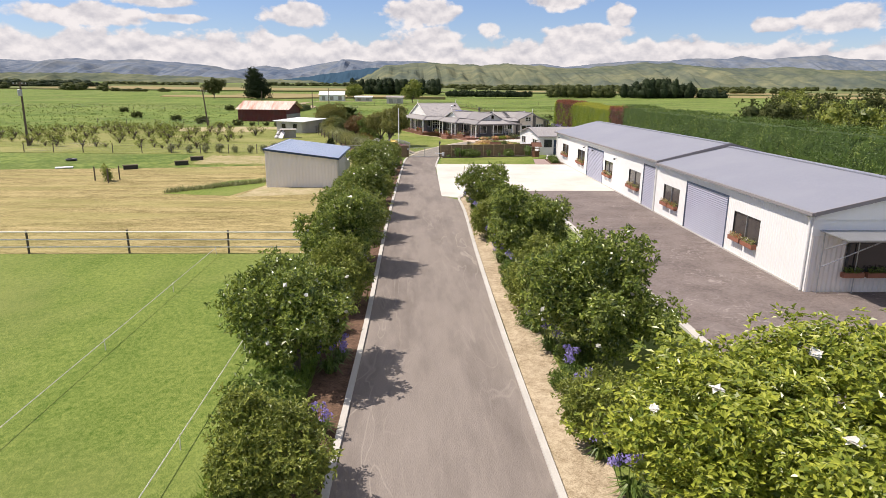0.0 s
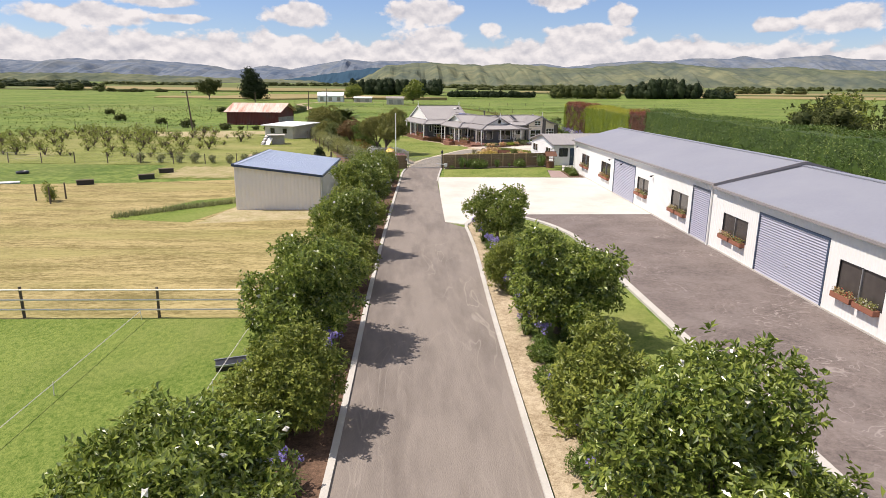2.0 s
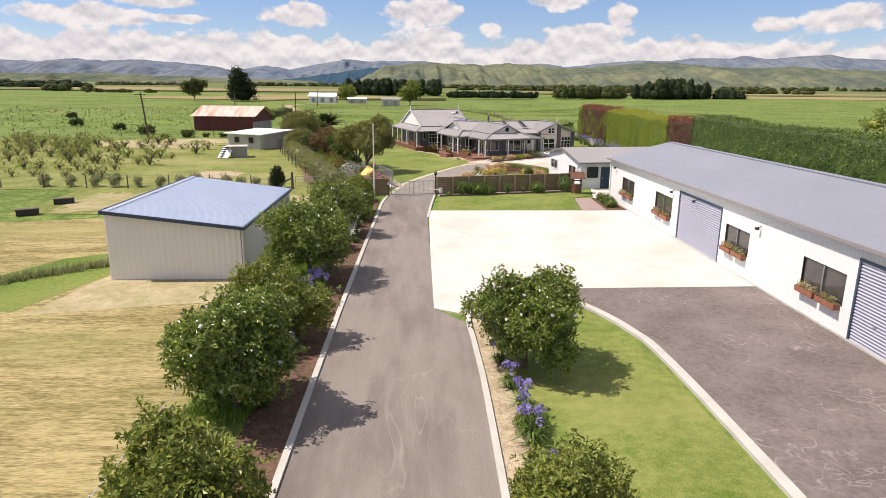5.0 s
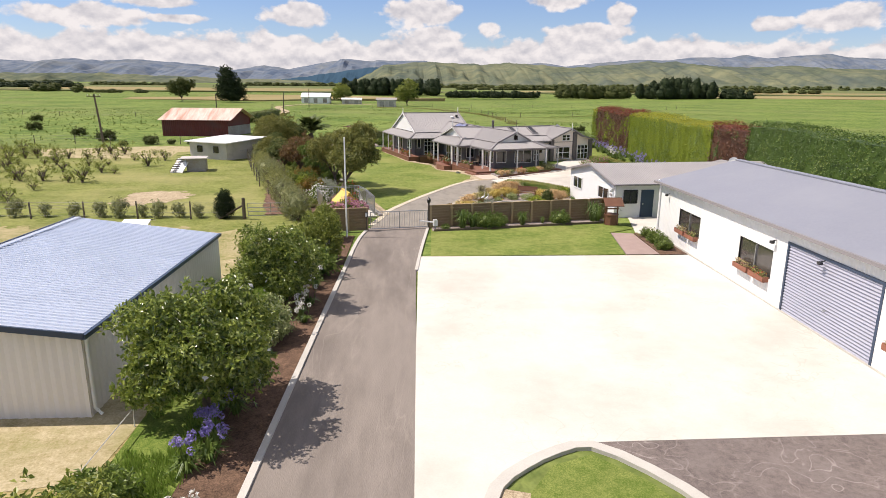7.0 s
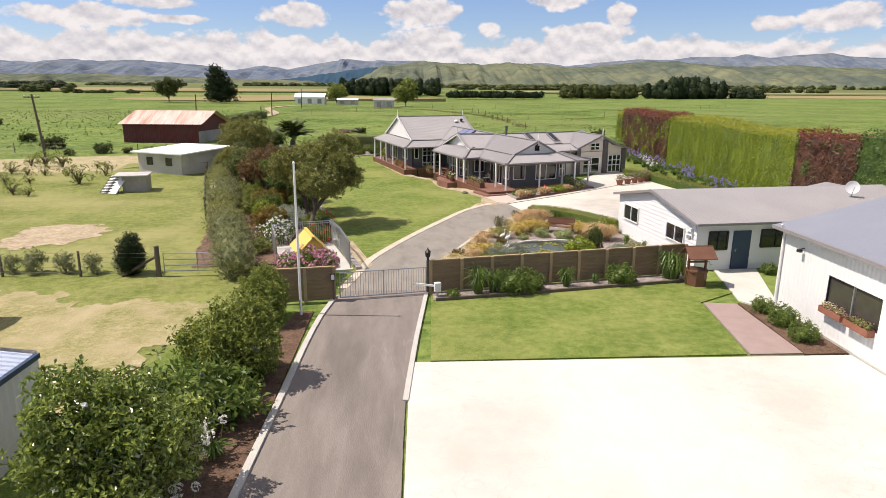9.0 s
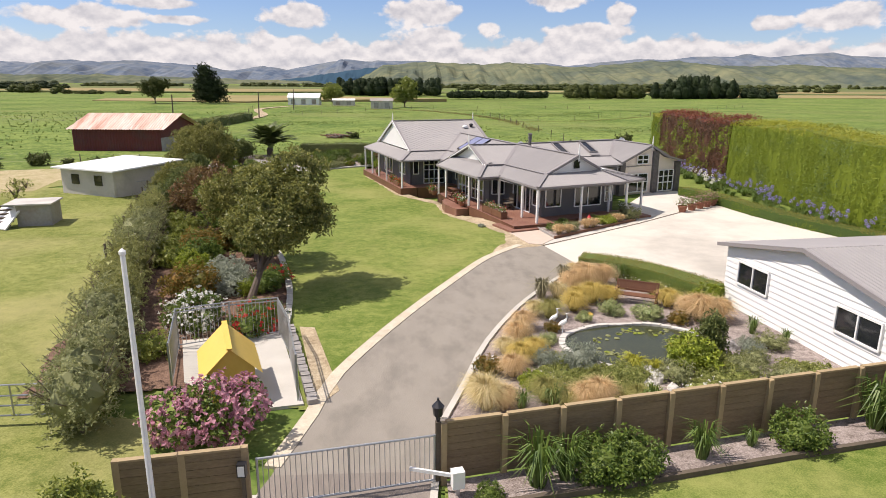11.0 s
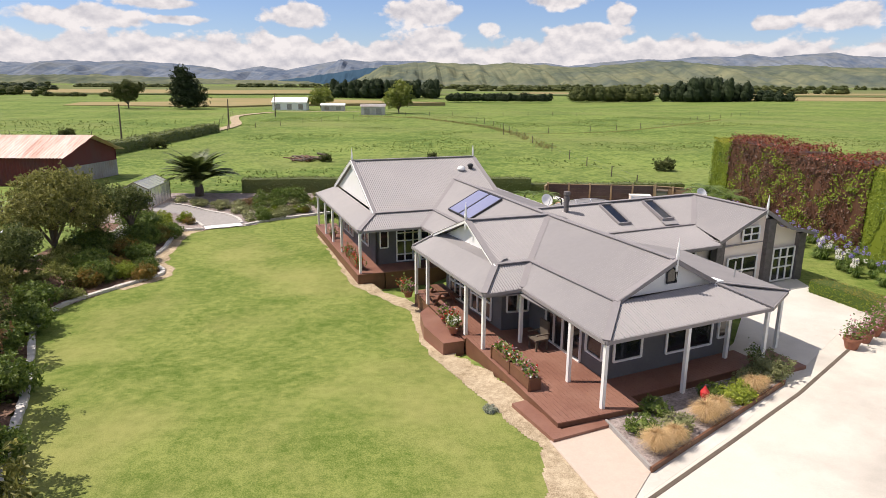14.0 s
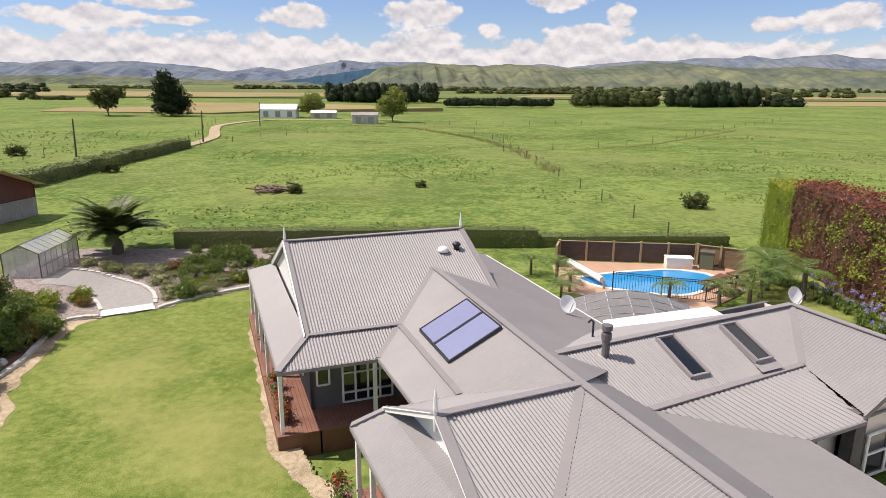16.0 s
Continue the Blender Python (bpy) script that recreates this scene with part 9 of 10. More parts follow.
part("windlass", Geo().tube([(WXc - 0.42, WYc, 1.0), (WXc + 0.42, WYc, 1.0)], 0.05, 8), "brown_wood", wl_)
part("crank", Geo().tube([(WXc + 0.42, WYc, 1.0), (WXc + 0.5, WYc, 1.0), (WXc + 0.5, WYc - 0.12, 0.9), (WXc + 0.6, WYc - 0.12, 0.9)], 0.015, 5), "galv", wl_)

# ---- planters under the workshop windows ----
def clump(rng, c, sx, sy, h, n, ll, lw):
    """Loose upright foliage over a box or a pot."""
    q = np.column_stack([rng.uniform(-sx, sx, n), rng.uniform(-sy, sy, n), rng.uniform(0, h, n) ** 1.2]) + np.array(c)
    d = rng.normal(size=(n, 3)) * 0.6 + np.array([0, 0, 0.7])
    lg = Geo()
    leaf_geo(lg, rng, q, d / np.linalg.norm(d, axis=1)[:, None], ll, lw)
    return lg


def planter(y, length, z, x, seed):
    rng = np.random.default_rng(seed)
    p = thing("window_planter", (x - 0.12, y, z), "terracotta window box with straggly plants, fixed under the window", "planter", "window boxes")
    g_ = Geo().box((x - 0.13, y, z - 0.1), (0.24, length, 0.03))
    for s in (-1, 1):
        g_.box((x - 0.13 + s * 0.115, y, z), (0.022, length, 0.19)).box((x - 0.13, y + s * (length / 2 - 0.011), z), (0.21, 0.022, 0.188))
    part("box", g_, "terracotta", p)
    part("soil", Geo().box((x - 0.13, y, z + 0.04), (0.21, length - 0.05, 0.02)), "soil", p)
    part("foliage", clump(rng, (x - 0.13, y, z + 0.05), 0.12, length / 2 - 0.05, 0.3, 240, 0.1, 0.04), "olive_grey" if seed % 2 else "dry_blade", p)
    part("bloom", clump(rng, (x - 0.15, y, z + 0.1), 0.12, length / 2 - 0.1, 0.26, 34, 0.055, 0.05), ("red_flower", "pink_flower", "white_flower")[seed % 3], p)
    part("bracket", Geo().box((x - 0.05, y - length * 0.3, z - 0.15), (0.16, 0.03, 0.08)).box((x - 0.05, y + length * 0.3, z - 0.15), (0.16, 0.03, 0.08)), "black_trim", p)


sd = 900
for a, b, z0, z1 in FAR_HOLES + NEAR_HOLES:
    if z0 > 0.5:
        half = (b - a) / 2
        for c in (a + half * 0.5, b - half * 0.5):
            sd += 1
            planter(c, half * 0.88, z0 - 0.04, WX, sd)
for c in (16.3, 17.3, 18.3):
    sd += 1
    p = thing("window_planter", (c, 24.5, 0.85), "terracotta window box with straggly plants, fixed under the window", "planter", "window boxes")
    part("box", Geo().box((c, 24.57, 0.82), (0.85, 0.26, 0.2)), "terracotta", p)
    part("foliage", clump(np.random.default_rng(sd), (c, 24.55, 0.9), 0.38, 0.12, 0.3, 220, 0.1, 0.04), "shrub", p)

# the workshop and what hangs on it stand a little askew to the drive
turn = Matrix.Translation((WX, 60, 0)) @ Matrix.Rotation(radians(-0.55), 4, "Z") @ Matrix.Translation((-WX, -60, 0))
for ob in [shop, can] + [o for o in bpy.data.objects if o.name.split(".")[0] in ("window_planter", "wall_lamp")]:
    ob.matrix_basis = turn @ ob.matrix_basis

# ---- pots and beds at the house ----
def pot(x, y, r, h, flower, seed, label, z=0.034, tall=0.45, material="terracotta", group="flower pots"):
    rng = np.random.default_rng(seed)
    p = thing("flower_pot", (x, y, z), label, "flower pot", group)
    part("pot", Geo().lathe((x, y, z), [(r * 0.62, 0), (r * 0.9, h * 0.75), (r, h * 0.78), (r, h), (r * 0.86, h), (r * 0.84, h * 0.85)], 14), material, p)
    q = rng.normal(size=(240, 3)) * np.array([r * 0.6, r * 0.6, tall * 0.3]) + np.array([x, y, z + h + tall * 0.4])
    d = rng.normal(size=(240, 3)) + np.array([0, 0, 0.5])
    d /= np.linalg.norm(d, axis=1)[:, None]
    lv, fl_ = Geo(), Geo()
    leaf_geo(lv, rng, q[:170], d[:170], 0.13, 0.06)
    leaf_geo(fl_, rng, q[170:] + np.array([0, 0, tall * 0.12]), d[170:], 0.085, 0.075)
    part("foliage", lv, "shrub", p)
    part("bloom", fl_, flower, p)
    return p


for i, (x, y) in enumerate(((18.25, 101.35), (19.1, 101.9), (19.9, 102.5), (20.6, 103.0), (21.2, 103.5))):
    pot(x, y, 0.3, 0.4, "pink_flower", 950 + i, "terracotta pot of pink flowers on the forecourt", tall=0.55)

DZ = 0.30
tr = thing("flower_trough", (6.1, 99.4, DZ), "long brown timber trough of pink and white flowers on the deck", "planter")
ta, tb_ = Vector((5.75, 100.6, 0)), Vector((6.55, 98.15, 0))
tm, tang, tlen = ta.lerp(tb_, 0.5), math.atan2(tb_.y - ta.y, tb_.x - ta.x), (tb_ - ta).length
part("box", Geo().box((tm.x, tm.y, DZ + 0.22), (tlen, 0.36, 0.36), tang), "brown_wood", tr)
for f in (0.02, 0.5, 0.98):
    c = ta.lerp(tb_, f)
    part("batten", Geo().box((c.x, c.y, DZ + 0.2), (0.06, 0.41, 0.4), tang), "brown_wood", tr)
trng = np.random.default_rng(960)
q = np.array([(ta.lerp(tb_, trng.uniform(0.03, 0.97)) + Vector((trng.normal() * 0.1, trng.normal() * 0.1, DZ + 0.42 + abs(trng.normal()) * 0.13))).to_tuple() for _ in range(620)])
d = trng.normal(size=(620, 3)) + np.array([0, 0, 0.8])
d /= np.linalg.norm(d, axis=1)[:, None]
for nm, sl, mt, ll in (("foliage", slice(0, 380), "shrub", 0.11), ("bloom", slice(380, 500), "pink_flower", 0.09), ("bloom", slice(500, 560), "red_flower", 0.09), ("bloom", slice(560, 620), "white_flower", 0.09)):
    lg = Geo()
    leaf_geo(lg, trng, q[sl], d[sl], ll, ll * 0.8)
    part(nm, lg, mt, tr)
for i, (u, v, fl_) in enumerate(((-1.0, 7.4, "red_flower"), (-1.15, 6.9, "white_flower"), (-1.1, 11.3, "pink_flower"), (-1.0, 12.0, "red_flower"), (-0.9, 8.1, "pink_flower"), (6.2, 0.3, "white_flower"))):
    x, y, _ = hp(u, v, 0)
    pot(x, y, 0.22, 0.3, fl_, 970 + i, "small terracotta pot of flowers on the deck", 0.2 if v > 4.6 else 0.295, 0.35, group="deck pots")
for i, (a, b, fl_) in enumerate(((0.15, 0.7, "red_flower"), (0.15, 2.4, "pink_flower"), (0.15, 3.2, "red_flower"), (0.2, 7.6, "pink_flower"))):
    x, y, _ = ap(a, b, 0)
    pot(x, y, 0.2, 0.28, fl_, 980 + i, "small terracotta pot of flowers on the deck", 0.06, 0.35, group="deck pots")
for i, (a, b) in enumerate(((0.12, 1.5),)):
    c0, c1 = Vector(ap(0.15, 0.9, 0)), Vector(ap(0.15, 2.2, 0))
    c = c0.lerp(c1, 0.5)
    bx = thing("deck_planter", (c.x, c.y, 0.06), "brown timber flower box on the verandah", "planter")
    part("box", Geo().box((c.x, c.y, 0.22), ((c1 - c0).length, 0.3, 0.32), math.atan2((c1 - c0).y, (c1 - c0).x)), "brown_wood", bx)
    r_ = np.random.default_rng(77)
    q = np.array([(c0.lerp(c1, r_.uniform(0, 1)) + Vector((r_.normal() * 0.08, r_.normal() * 0.08, 0.42 + abs(r_.normal()) * 0.1))).to_tuple() for _ in range(200)])
    d = r_.normal(size=(200, 3))
    d /= np.linalg.norm(d, axis=1)[:, None]
    lg = Geo()
    leaf_geo(lg, r_, q[:120], d[:120], 0.1, 0.06)
    part("foliage", lg, "shrub", bx)
    lg = Geo()
    leaf_geo(lg, r_, q[120:], d[120:], 0.08, 0.07)
    part("bloom", lg, "red_flower", bx)


def picnic(c, ang, z, scale, label):
    """A trestle table with its two fixed seats."""
    t = thing("picnic_table", (c[0], c[1], z), label, "table", "picnic tables")
    co, si = math.cos(ang), math.sin(ang)

    def q(u, v, h):
        return (c[0] + (u * co - v * si) * scale, c[1] + (u * si + v * co) * scale, z + h * scale)
    for i in range(5):
        part("top_board", Geo().beam(q(-0.85, -0.32 + i * 0.16, 0.73), q(0.85, -0.32 + i * 0.16, 0.73), 0.145 * scale, 0.04), "brown_wood", t)
    for s in (-1, 1):
        for o in (0.6, 0.75):
            part("seat_board", Geo().beam(q(-0.85, s * o, 0.43), q(0.85, s * o, 0.43), 0.135 * scale, 0.04), "brown_wood", t)
        part("cross_bar", Geo().beam(q(s * 0.6, -0.8, 0.39), q(s * 0.6, 0.8, 0.39), 0.05, 0.09), "brown_wood", t)
        for w in (-1, 1):
            part("leg", Geo().beam(q(s * 0.6, w * 0.65, 0), q(s * 0.6, w * 0.25, 0.72), 0.05, 0.09), "brown_wood", t)


picnic(ap(2.15, -5.4, 0)[:2], AT + math.pi / 2, 0.2, 0.72, "red-brown timber table with bench seats on the deck")
chr_ = thing("deck_chair", hp(0.75, 4.3, 0.3), "dark timber armchair beside the glass doors", "chair")
cx, cy, _ = hp(0.7, 4.25, 0)
part("seat", Geo().box((cx, cy, 0.68), (0.5, 0.5, 0.05), HT), "dark_post", chr_)
part("backrest", Geo().box((cx + 0.23 * HU.x, cy + 0.23 * HU.y, 0.98), (0.05, 0.5, 0.6), HT), "dark_post", chr_)
for s in (-1, 1):
    for w in (-1, 1):
        p = Vector((cx, cy, 0)) + HU * 0.2 * s + HV * 0.21 * w
        part("leg", Geo().box((p.x, p.y, 0.49), (0.05, 0.05, 0.38), HT), "dark_post", chr_)
    p = Vector((cx, cy, 0)) + HV * 0.25 * s
    part("armrest", Geo().box((p.x, p.y, 0.88), (0.5, 0.06, 0.04), HT), "dark_post", chr_)

# bed before the verandah
bed = [(8.63, 94.5), (14.33, 98.8), hp(6.5, 0.2, 0)[:2], hp(0.9, 0.2, 0)[:2], (8.22, 96.68)]
structure("house_bed", Geo().prism(bed, -0.2, 0.12), "mulch", "stony bed before the verandah", "soil")
eb = thing("house_bed_edging", (8.6, 94.45, 0), "low timber edging round the verandah bed", "garden edging")
part("board", Geo().beam((8.6, 94.45, 0.08), (14.36, 98.78, 0.08), 0.06, 0.2), "brown_wood", eb)
part("board", Geo().beam((8.6, 94.5, 0.08), (8.2, 96.7, 0.08), 0.06, 0.2), "gravel", eb)
hb = [(0.4, -1.1), (1.2, -1.5), (1.4, -0.5), (2.6, -1.0), (3.5, -0.5), (4.4, -0.8), (5.1, -0.4), (3.9, -0.9)]
for mt, nm, lb, ks_ in (("shrub", "bed_shrub", "low green shrub in the verandah bed", (0, 4, 2)), ("grey_leaf", "grey_bed_shrub", "low grey-green shrub in the verandah bed", (1, 6)), ("lime", "lime_bed_shrub", "yellow-green shrub in the verandah bed", (5, 7))):
    src = bush(nm, 700 + ks_[0], 0.45, 0.45, mt, lb, "shrub", 700, 0.09, 0.04, "verandah bed shrubs", 5)
    for j, k_ in enumerate(ks_):
        x, y, _ = hp(*hb[k_], 0)
        if j:
            put(src, x, y, 60 * j, 1.0, None, 0.1)
        else:
            fst = (x, y)
    place_first(src, fst[0], fst[1], 0, 1.0, None, 0.1)
for u, v, s in ((0.1, -1.95, 0.6), (0.8, -1.85, 0.5), (2.3, -1.4, 0.6), (2.9, -1.25, 0.55), (4.9, -0.75, 0.55), (5.4, -0.6, 0.4)):
    x, y, _ = hp(u, v, 0)
    put(tb, x, y, u * 90, s, None, 0.1)
x, y, _ = hp(3.0, -0.7, 0)
single("red_ornament", Geo().lathe((x, y, 0.1), [(0.05, 0), (0.09, 0.05), (0.05, 0.14), (0.12, 0.3), (0.13, 0.42), (0.06, 0.52), (0.02, 0.6)], 10), "red", "glossy red garden ornament in the verandah bed", "garden ornament")
cb = bush("corner_shrub", 731, 0.75, 1.0, "grey_leaf", "rounded pale grey-green shrub beside the steps", "shrub", 1800, 0.10, 0.05, "", 6)
x, y, _ = hp(6.3, -0.15, 0)
place_first(cb, x, y, 0, 0.85)

# ---- wire and tape fences ----
def wire_fence(name, line, step, h, wires, label, post="dark_post", r=0.055, wire="wire", wr_=0.005, cat="fence", zf=None):
    pts = [Vector((p[0], p[1], 0)) for p in line]
    f = thing(name, pts[0].to_tuple(), label, cat)
    stops = []
    for a, b in zip(pts, pts[1:]):
        n = max(1, int(round((b - a).length / step)))
        stops += [a.lerp(b, i / n) for i in range(n)]
    stops.append(pts[-1])
    for i, a in enumerate(stops):
        z = zf(a.x, a.y) if zf else 0
        part("post", Geo().tube([(a.x, a.y, z - 0.1), (a.x + 0.02 * math.sin(i * 2.7), a.y, z + h * (1 + 0.04 * math.sin(i * 5.1)))], [r, r * 0.9], 6), post, f)
    for k_ in wires:
        part("wire", Geo().tube([(a.x, a.y - r, (zf(a.x, a.y) if zf else 0) + h * k_) for a in stops], wr_, 4), wire, f)
    return f


wire_fence("paddock_fence", [(-58, 31.9), (-30, 31.7), (-15.7, 31.6), (-10.9, 31.5), (-6.4, 31.45)], 4.8, 1.15, (0.3, 0.62, 0.95), "dark posts with white electric tape across the paddock", wire="tape", wr_=0.03)
wire_fence("tape_fence", [(-7.45, 8.0), (-7.2, 31.3)], 5.8, 0.42, (0.85,), "line of thin standards with white electric tape", "tape", 0.014, "tape", 0.013)
wire_fence("tape_fence", [(-11.75, 8.0), (-11.45, 31.3)], 5.8, 0.42, (0.85,), "line of thin standards with white electric tape", "tape", 0.014, "tape", 0.013)
wire_fence("tape_fence", [(-6.75, 36.0), (-6.45, 47.0), (-6.45, 51.5), (-6.2, 61.0), (-6.1, 66.0)], 4.8, 0.55, (0.9,), "low line of white electric tape beside the shed", "tape", 0.014, "tape", 0.016)
wire_fence("wire_fence", [(-46, 77.4), (-26, 77.0), (-9.8, 76.6)], 3.3, 1.1, (0.2, 0.4, 0.6, 0.78, 0.95), "post and wire fence before the mown field")
wire_fence("wire_fence", [(-6.6, 76.9), (-8.6, 81.6), (-11.6, 89.5), (-14.4, 99), (-17.6, 110.6)], 3.4, 1.15, (0.2, 0.4, 0.6, 0.78, 0.95), "post and wire fence along the shrub border")
wire_fence("wire_fence", [(-60, 127), (-44, 126.5), (-30, 126), (-18.5, 125)], 5, 1.1, (0.3, 0.6, 0.95), "post and wire fence behind the orchard")
wire_fence("field_fence", [(23.2, 137.0), (23.1, 143.9), (22.8, 151.8), (22.5, 158.5), (22.5, 168.1), (22.1, 180), (22.2, 195), (22.0, 210), (19.6, 237)], 8, 1.1, (0.4, 0.9), "thin post and wire fence across the pasture", zf=fall)
wire_fence("field_fence", [(20, 196), (37.5, 203), (57, 217), (77, 245), (120, 290)], 9, 1.1, (0.4, 0.9), "thin post and wire fence across the pasture", zf=fall)
wire_fence("field_fence", [(-38.5, 150), (-36, 180), (-34.5, 204), (-37, 224), (-42, 246), (-46, 270)], 7, 1.1, (0.4, 0.9), "post and wire fence beside the farm track", zf=fall)
wire_fence("field_fence", [(-30.6, 206), (-20, 228), (-4, 262), (16, 268), (60, 272)], 8, 1.1, (0.4, 0.9), "post and wire fence across the pasture", zf=fall)
wire_fence("field_fence", [(-48, 190), (-62, 192), (-100, 200), (-140, 206)], 9, 1.1, (0.4, 0.9), "post and wire fence across the western field", zf=fall)
fg_ = thing("field_gate", (-9.7, 76.6, 0), "galvanised pipe and mesh farm gate, closed", "gate")
for z in (0.25, 0.5, 0.75, 1.02):
    part("rail", Geo().tube([(-9.5, 76.6, z), (-6.75, 76.72, z)], 0.02, 6), "galv", fg_)
for f in (0, 0.5, 1):
    part("stile", Geo().tube([(-9.5 + 2.75 * f, 76.6 + 0.12 * f, 0.22), (-9.5 + 2.75 * f, 76.6 + 0.12 * f, 1.03)], 0.02, 6), "galv", fg_)
sp_ = thing("strainer_post", (-9.8, 76.6, 0), "stout timber strainer post with a stay", "fence post")
part("post", Geo().tube([(-9.75, 76.6, -0.1), (-9.75, 76.6, 1.35)], [0.11, 0.1], 9), "dark_post", sp_)
part("stay", Geo().tube([(-9.8, 76.6, 0.9), (-11.3, 76.63, 0.02)], 0.06, 7), "dark_post", sp_)

# paddock odds and ends
def torus(c, R, r, n=18, m=7):
    t = Geo()
    for i in range(n):
        a = 2 * math.pi * i / n
        for j in range(m):
            b = 2 * math.pi * j / m
            t.v.append((c[0] + (R + r * math.cos(b)) * math.cos(a), c[1] + (R + r * math.cos(b)) * math.sin(a), c[2] + r * math.sin(b)))
    for i in range(n):
        for j in range(m):
            t.f.append((i * m + j, ((i + 1) % n) * m + j, ((i + 1) % n) * m + (j + 1) % m, i * m + (j + 1) % m))
    return t


single("old_tyre", torus((-36.9, 69.5, 0.1), 0.42, 0.13), "black_trim", "old black tyre lying in the grass", "tyre")
single("white_board", Geo().box((-34.7, 63.6, 0.06), (1.5, 0.8, 0.08), 0.4), "white_board", "white board lying in the paddock", "board")
for x, y in ((-24.6, 66.2), (-24.3, 70.1), (-28.2, 62.8)):
    tq = thing("water_trough", (x, y, 0), "dark plastic water trough in the paddock", "trough", "troughs")
    a_ = 0.5
    part("tub", Geo().box((x, y, 0.2), (1.25, 0.42, 0.36), a_), "black_trim", tq)
    part("rim", Geo().box((x, y, 0.4), (1.33, 0.5, 0.05), a_), "dark_post", tq)
for i, (x, y) in enumerate(((-28.1, 55.4), (-26.4, 56.1), (-26.5, 54.2))):
    single("pen_post", Geo().tube([(x, y, -0.1), (x, y, 1.2)], [0.06, 0.055], 7), "dark_post", "weathered post round a sapling", "fence post", "sapling posts")
sap = bush("sapling", 741, 0.5, 1.5, "olive", "young sapling among guard posts", "tree", 700, 0.12, 0.06, "", 4)
place_first(sap, -27.0, 55.2, 0)
def clump_hay():
    """A slack bundle of stalks lying across the rack."""
    hr = np.random.default_rng(77)
    g_ = Geo()
    for _ in range(90):
        x, y, z = -14.0 + hr.uniform(-0.4, 0.4), 71.15 + hr.uniform(-0.2, 0.2), 0.5 + hr.uniform(-0.16, 0.14)
        g_.tube([(x - hr.uniform(0.1, 0.2), y + hr.uniform(-0.1, 0.1), z - 0.05), (x, y, z), (x + hr.uniform(0.1, 0.2), y + hr.uniform(-0.1, 0.1), z - 0.06)], 0.018, 4)
    return g_


hf = thing("hay_feeder", (-14.0, 71.1, 0), "small hay feeder with a pale sloping roof on the grass", "hay feeder")
for x, y in ((-14.6, 70.8), (-13.4, 70.7), (-14.6, 71.6), (-13.4, 71.5)):
    part("leg", Geo().tube([(x, y, 0.0), (-14.0 + (x + 14.0) * 0.82, y, 1.0)], 0.025, 6), "galv", hf)
part("roof", Geo().add([(-14.75, 70.55, 0.98), (-13.25, 70.5, 0.98), (-13.3, 71.2, 1.16), (-14.7, 71.25, 1.16), (-14.7, 71.85, 1.0), (-13.3, 71.8, 1.0),
                        (-14.75, 70.55, 0.95), (-13.25, 70.5, 0.95), (-13.3, 71.2, 1.13), (-14.7, 71.25, 1.13), (-14.7, 71.85, 0.97), (-13.3, 71.8, 0.97)],
                       [(0, 1, 2, 3), (3, 2, 5, 4), (7, 6, 9, 8), (8, 9, 10, 11), (0, 6, 7, 1), (4, 5, 11, 10)]), "white_roof", hf)
part("rack", Geo().box((-14.0, 71.15, 0.32), (1.0, 0.06, 0.05)).box((-14.0, 70.85, 0.62), (1.1, 0.05, 0.05)).box((-14.0, 71.5, 0.62), (1.1, 0.05, 0.05)), "galv", hf)
part("hay", clump_hay(), "dark_post", hf, "dark bundle of old hay")

FTX, FTY = -7.2, 27.2
fd = thing("feed_trough", (FTX, FTY, 0.02), "shallow black feed trough with a pale rim on the grass", "trough")
part("tray", Geo().box((FTX, FTY, 0.1), (0.9, 0.5, 0.16), 0.3), "black_trim", fd)
for s_ in (-1, 1):
    part("rim", Geo().box((FTX - s_ * 0.25 * math.sin(0.3), FTY + s_ * 0.25 * math.cos(0.3), 0.19), (0.95, 0.04, 0.05), 0.3), "galv", fd)

# power poles
def power_pole(x, y, h, lean=0.0, arm=True, transformer=False, z=0.0):
    p = thing("power_pole", (x, y, z), "weathered timber power pole" + (" with a transformer" if transformer else ""), "power pole", "power poles")
    part("pole", Geo().tube([(x, y, z - 0.3), (x + lean * 0.5, y, z + h * 0.5), (x + lean, y, z + h)], [0.15, 0.125, 0.1], 9), "dark_post", p)
    if arm:
        part("crossarm", Geo().box((x + lean, y - 0.1, z + h - 0.3), (1.7, 0.09, 0.11)), "dark_post", p)
        for o in (-0.75, -0.3, 0.3, 0.75):
            part("insulator", Geo().lathe((x + lean + o, y - 0.1, z + h - 0.25), [(0.03, 0), (0.05, 0.06), (0.05, 0.12), (0.02, 0.16)], 8), "white_trim", p)
    if transformer:
        part("transformer", Geo().lathe((x + lean * 0.8 + 0.05, y - 0.35, z + h - 1.7), [(0.22, 0), (0.25, 0.05), (0.25, 0.75), (0.2, 0.8)], 12), "galv", p)


power_pole(-38.2, 122, 6.6, -0.55, True)
power_pole(-49.7, 85, 7.8, 0.1, True, True)
for x, y, h in ((-32.2, 259.7, 6.0), (-31.9, 211.9, 5.6), (-42.5, 188, 5.4)):
    power_pole(x, y, h, 0.15, False, False, fall(x, y))

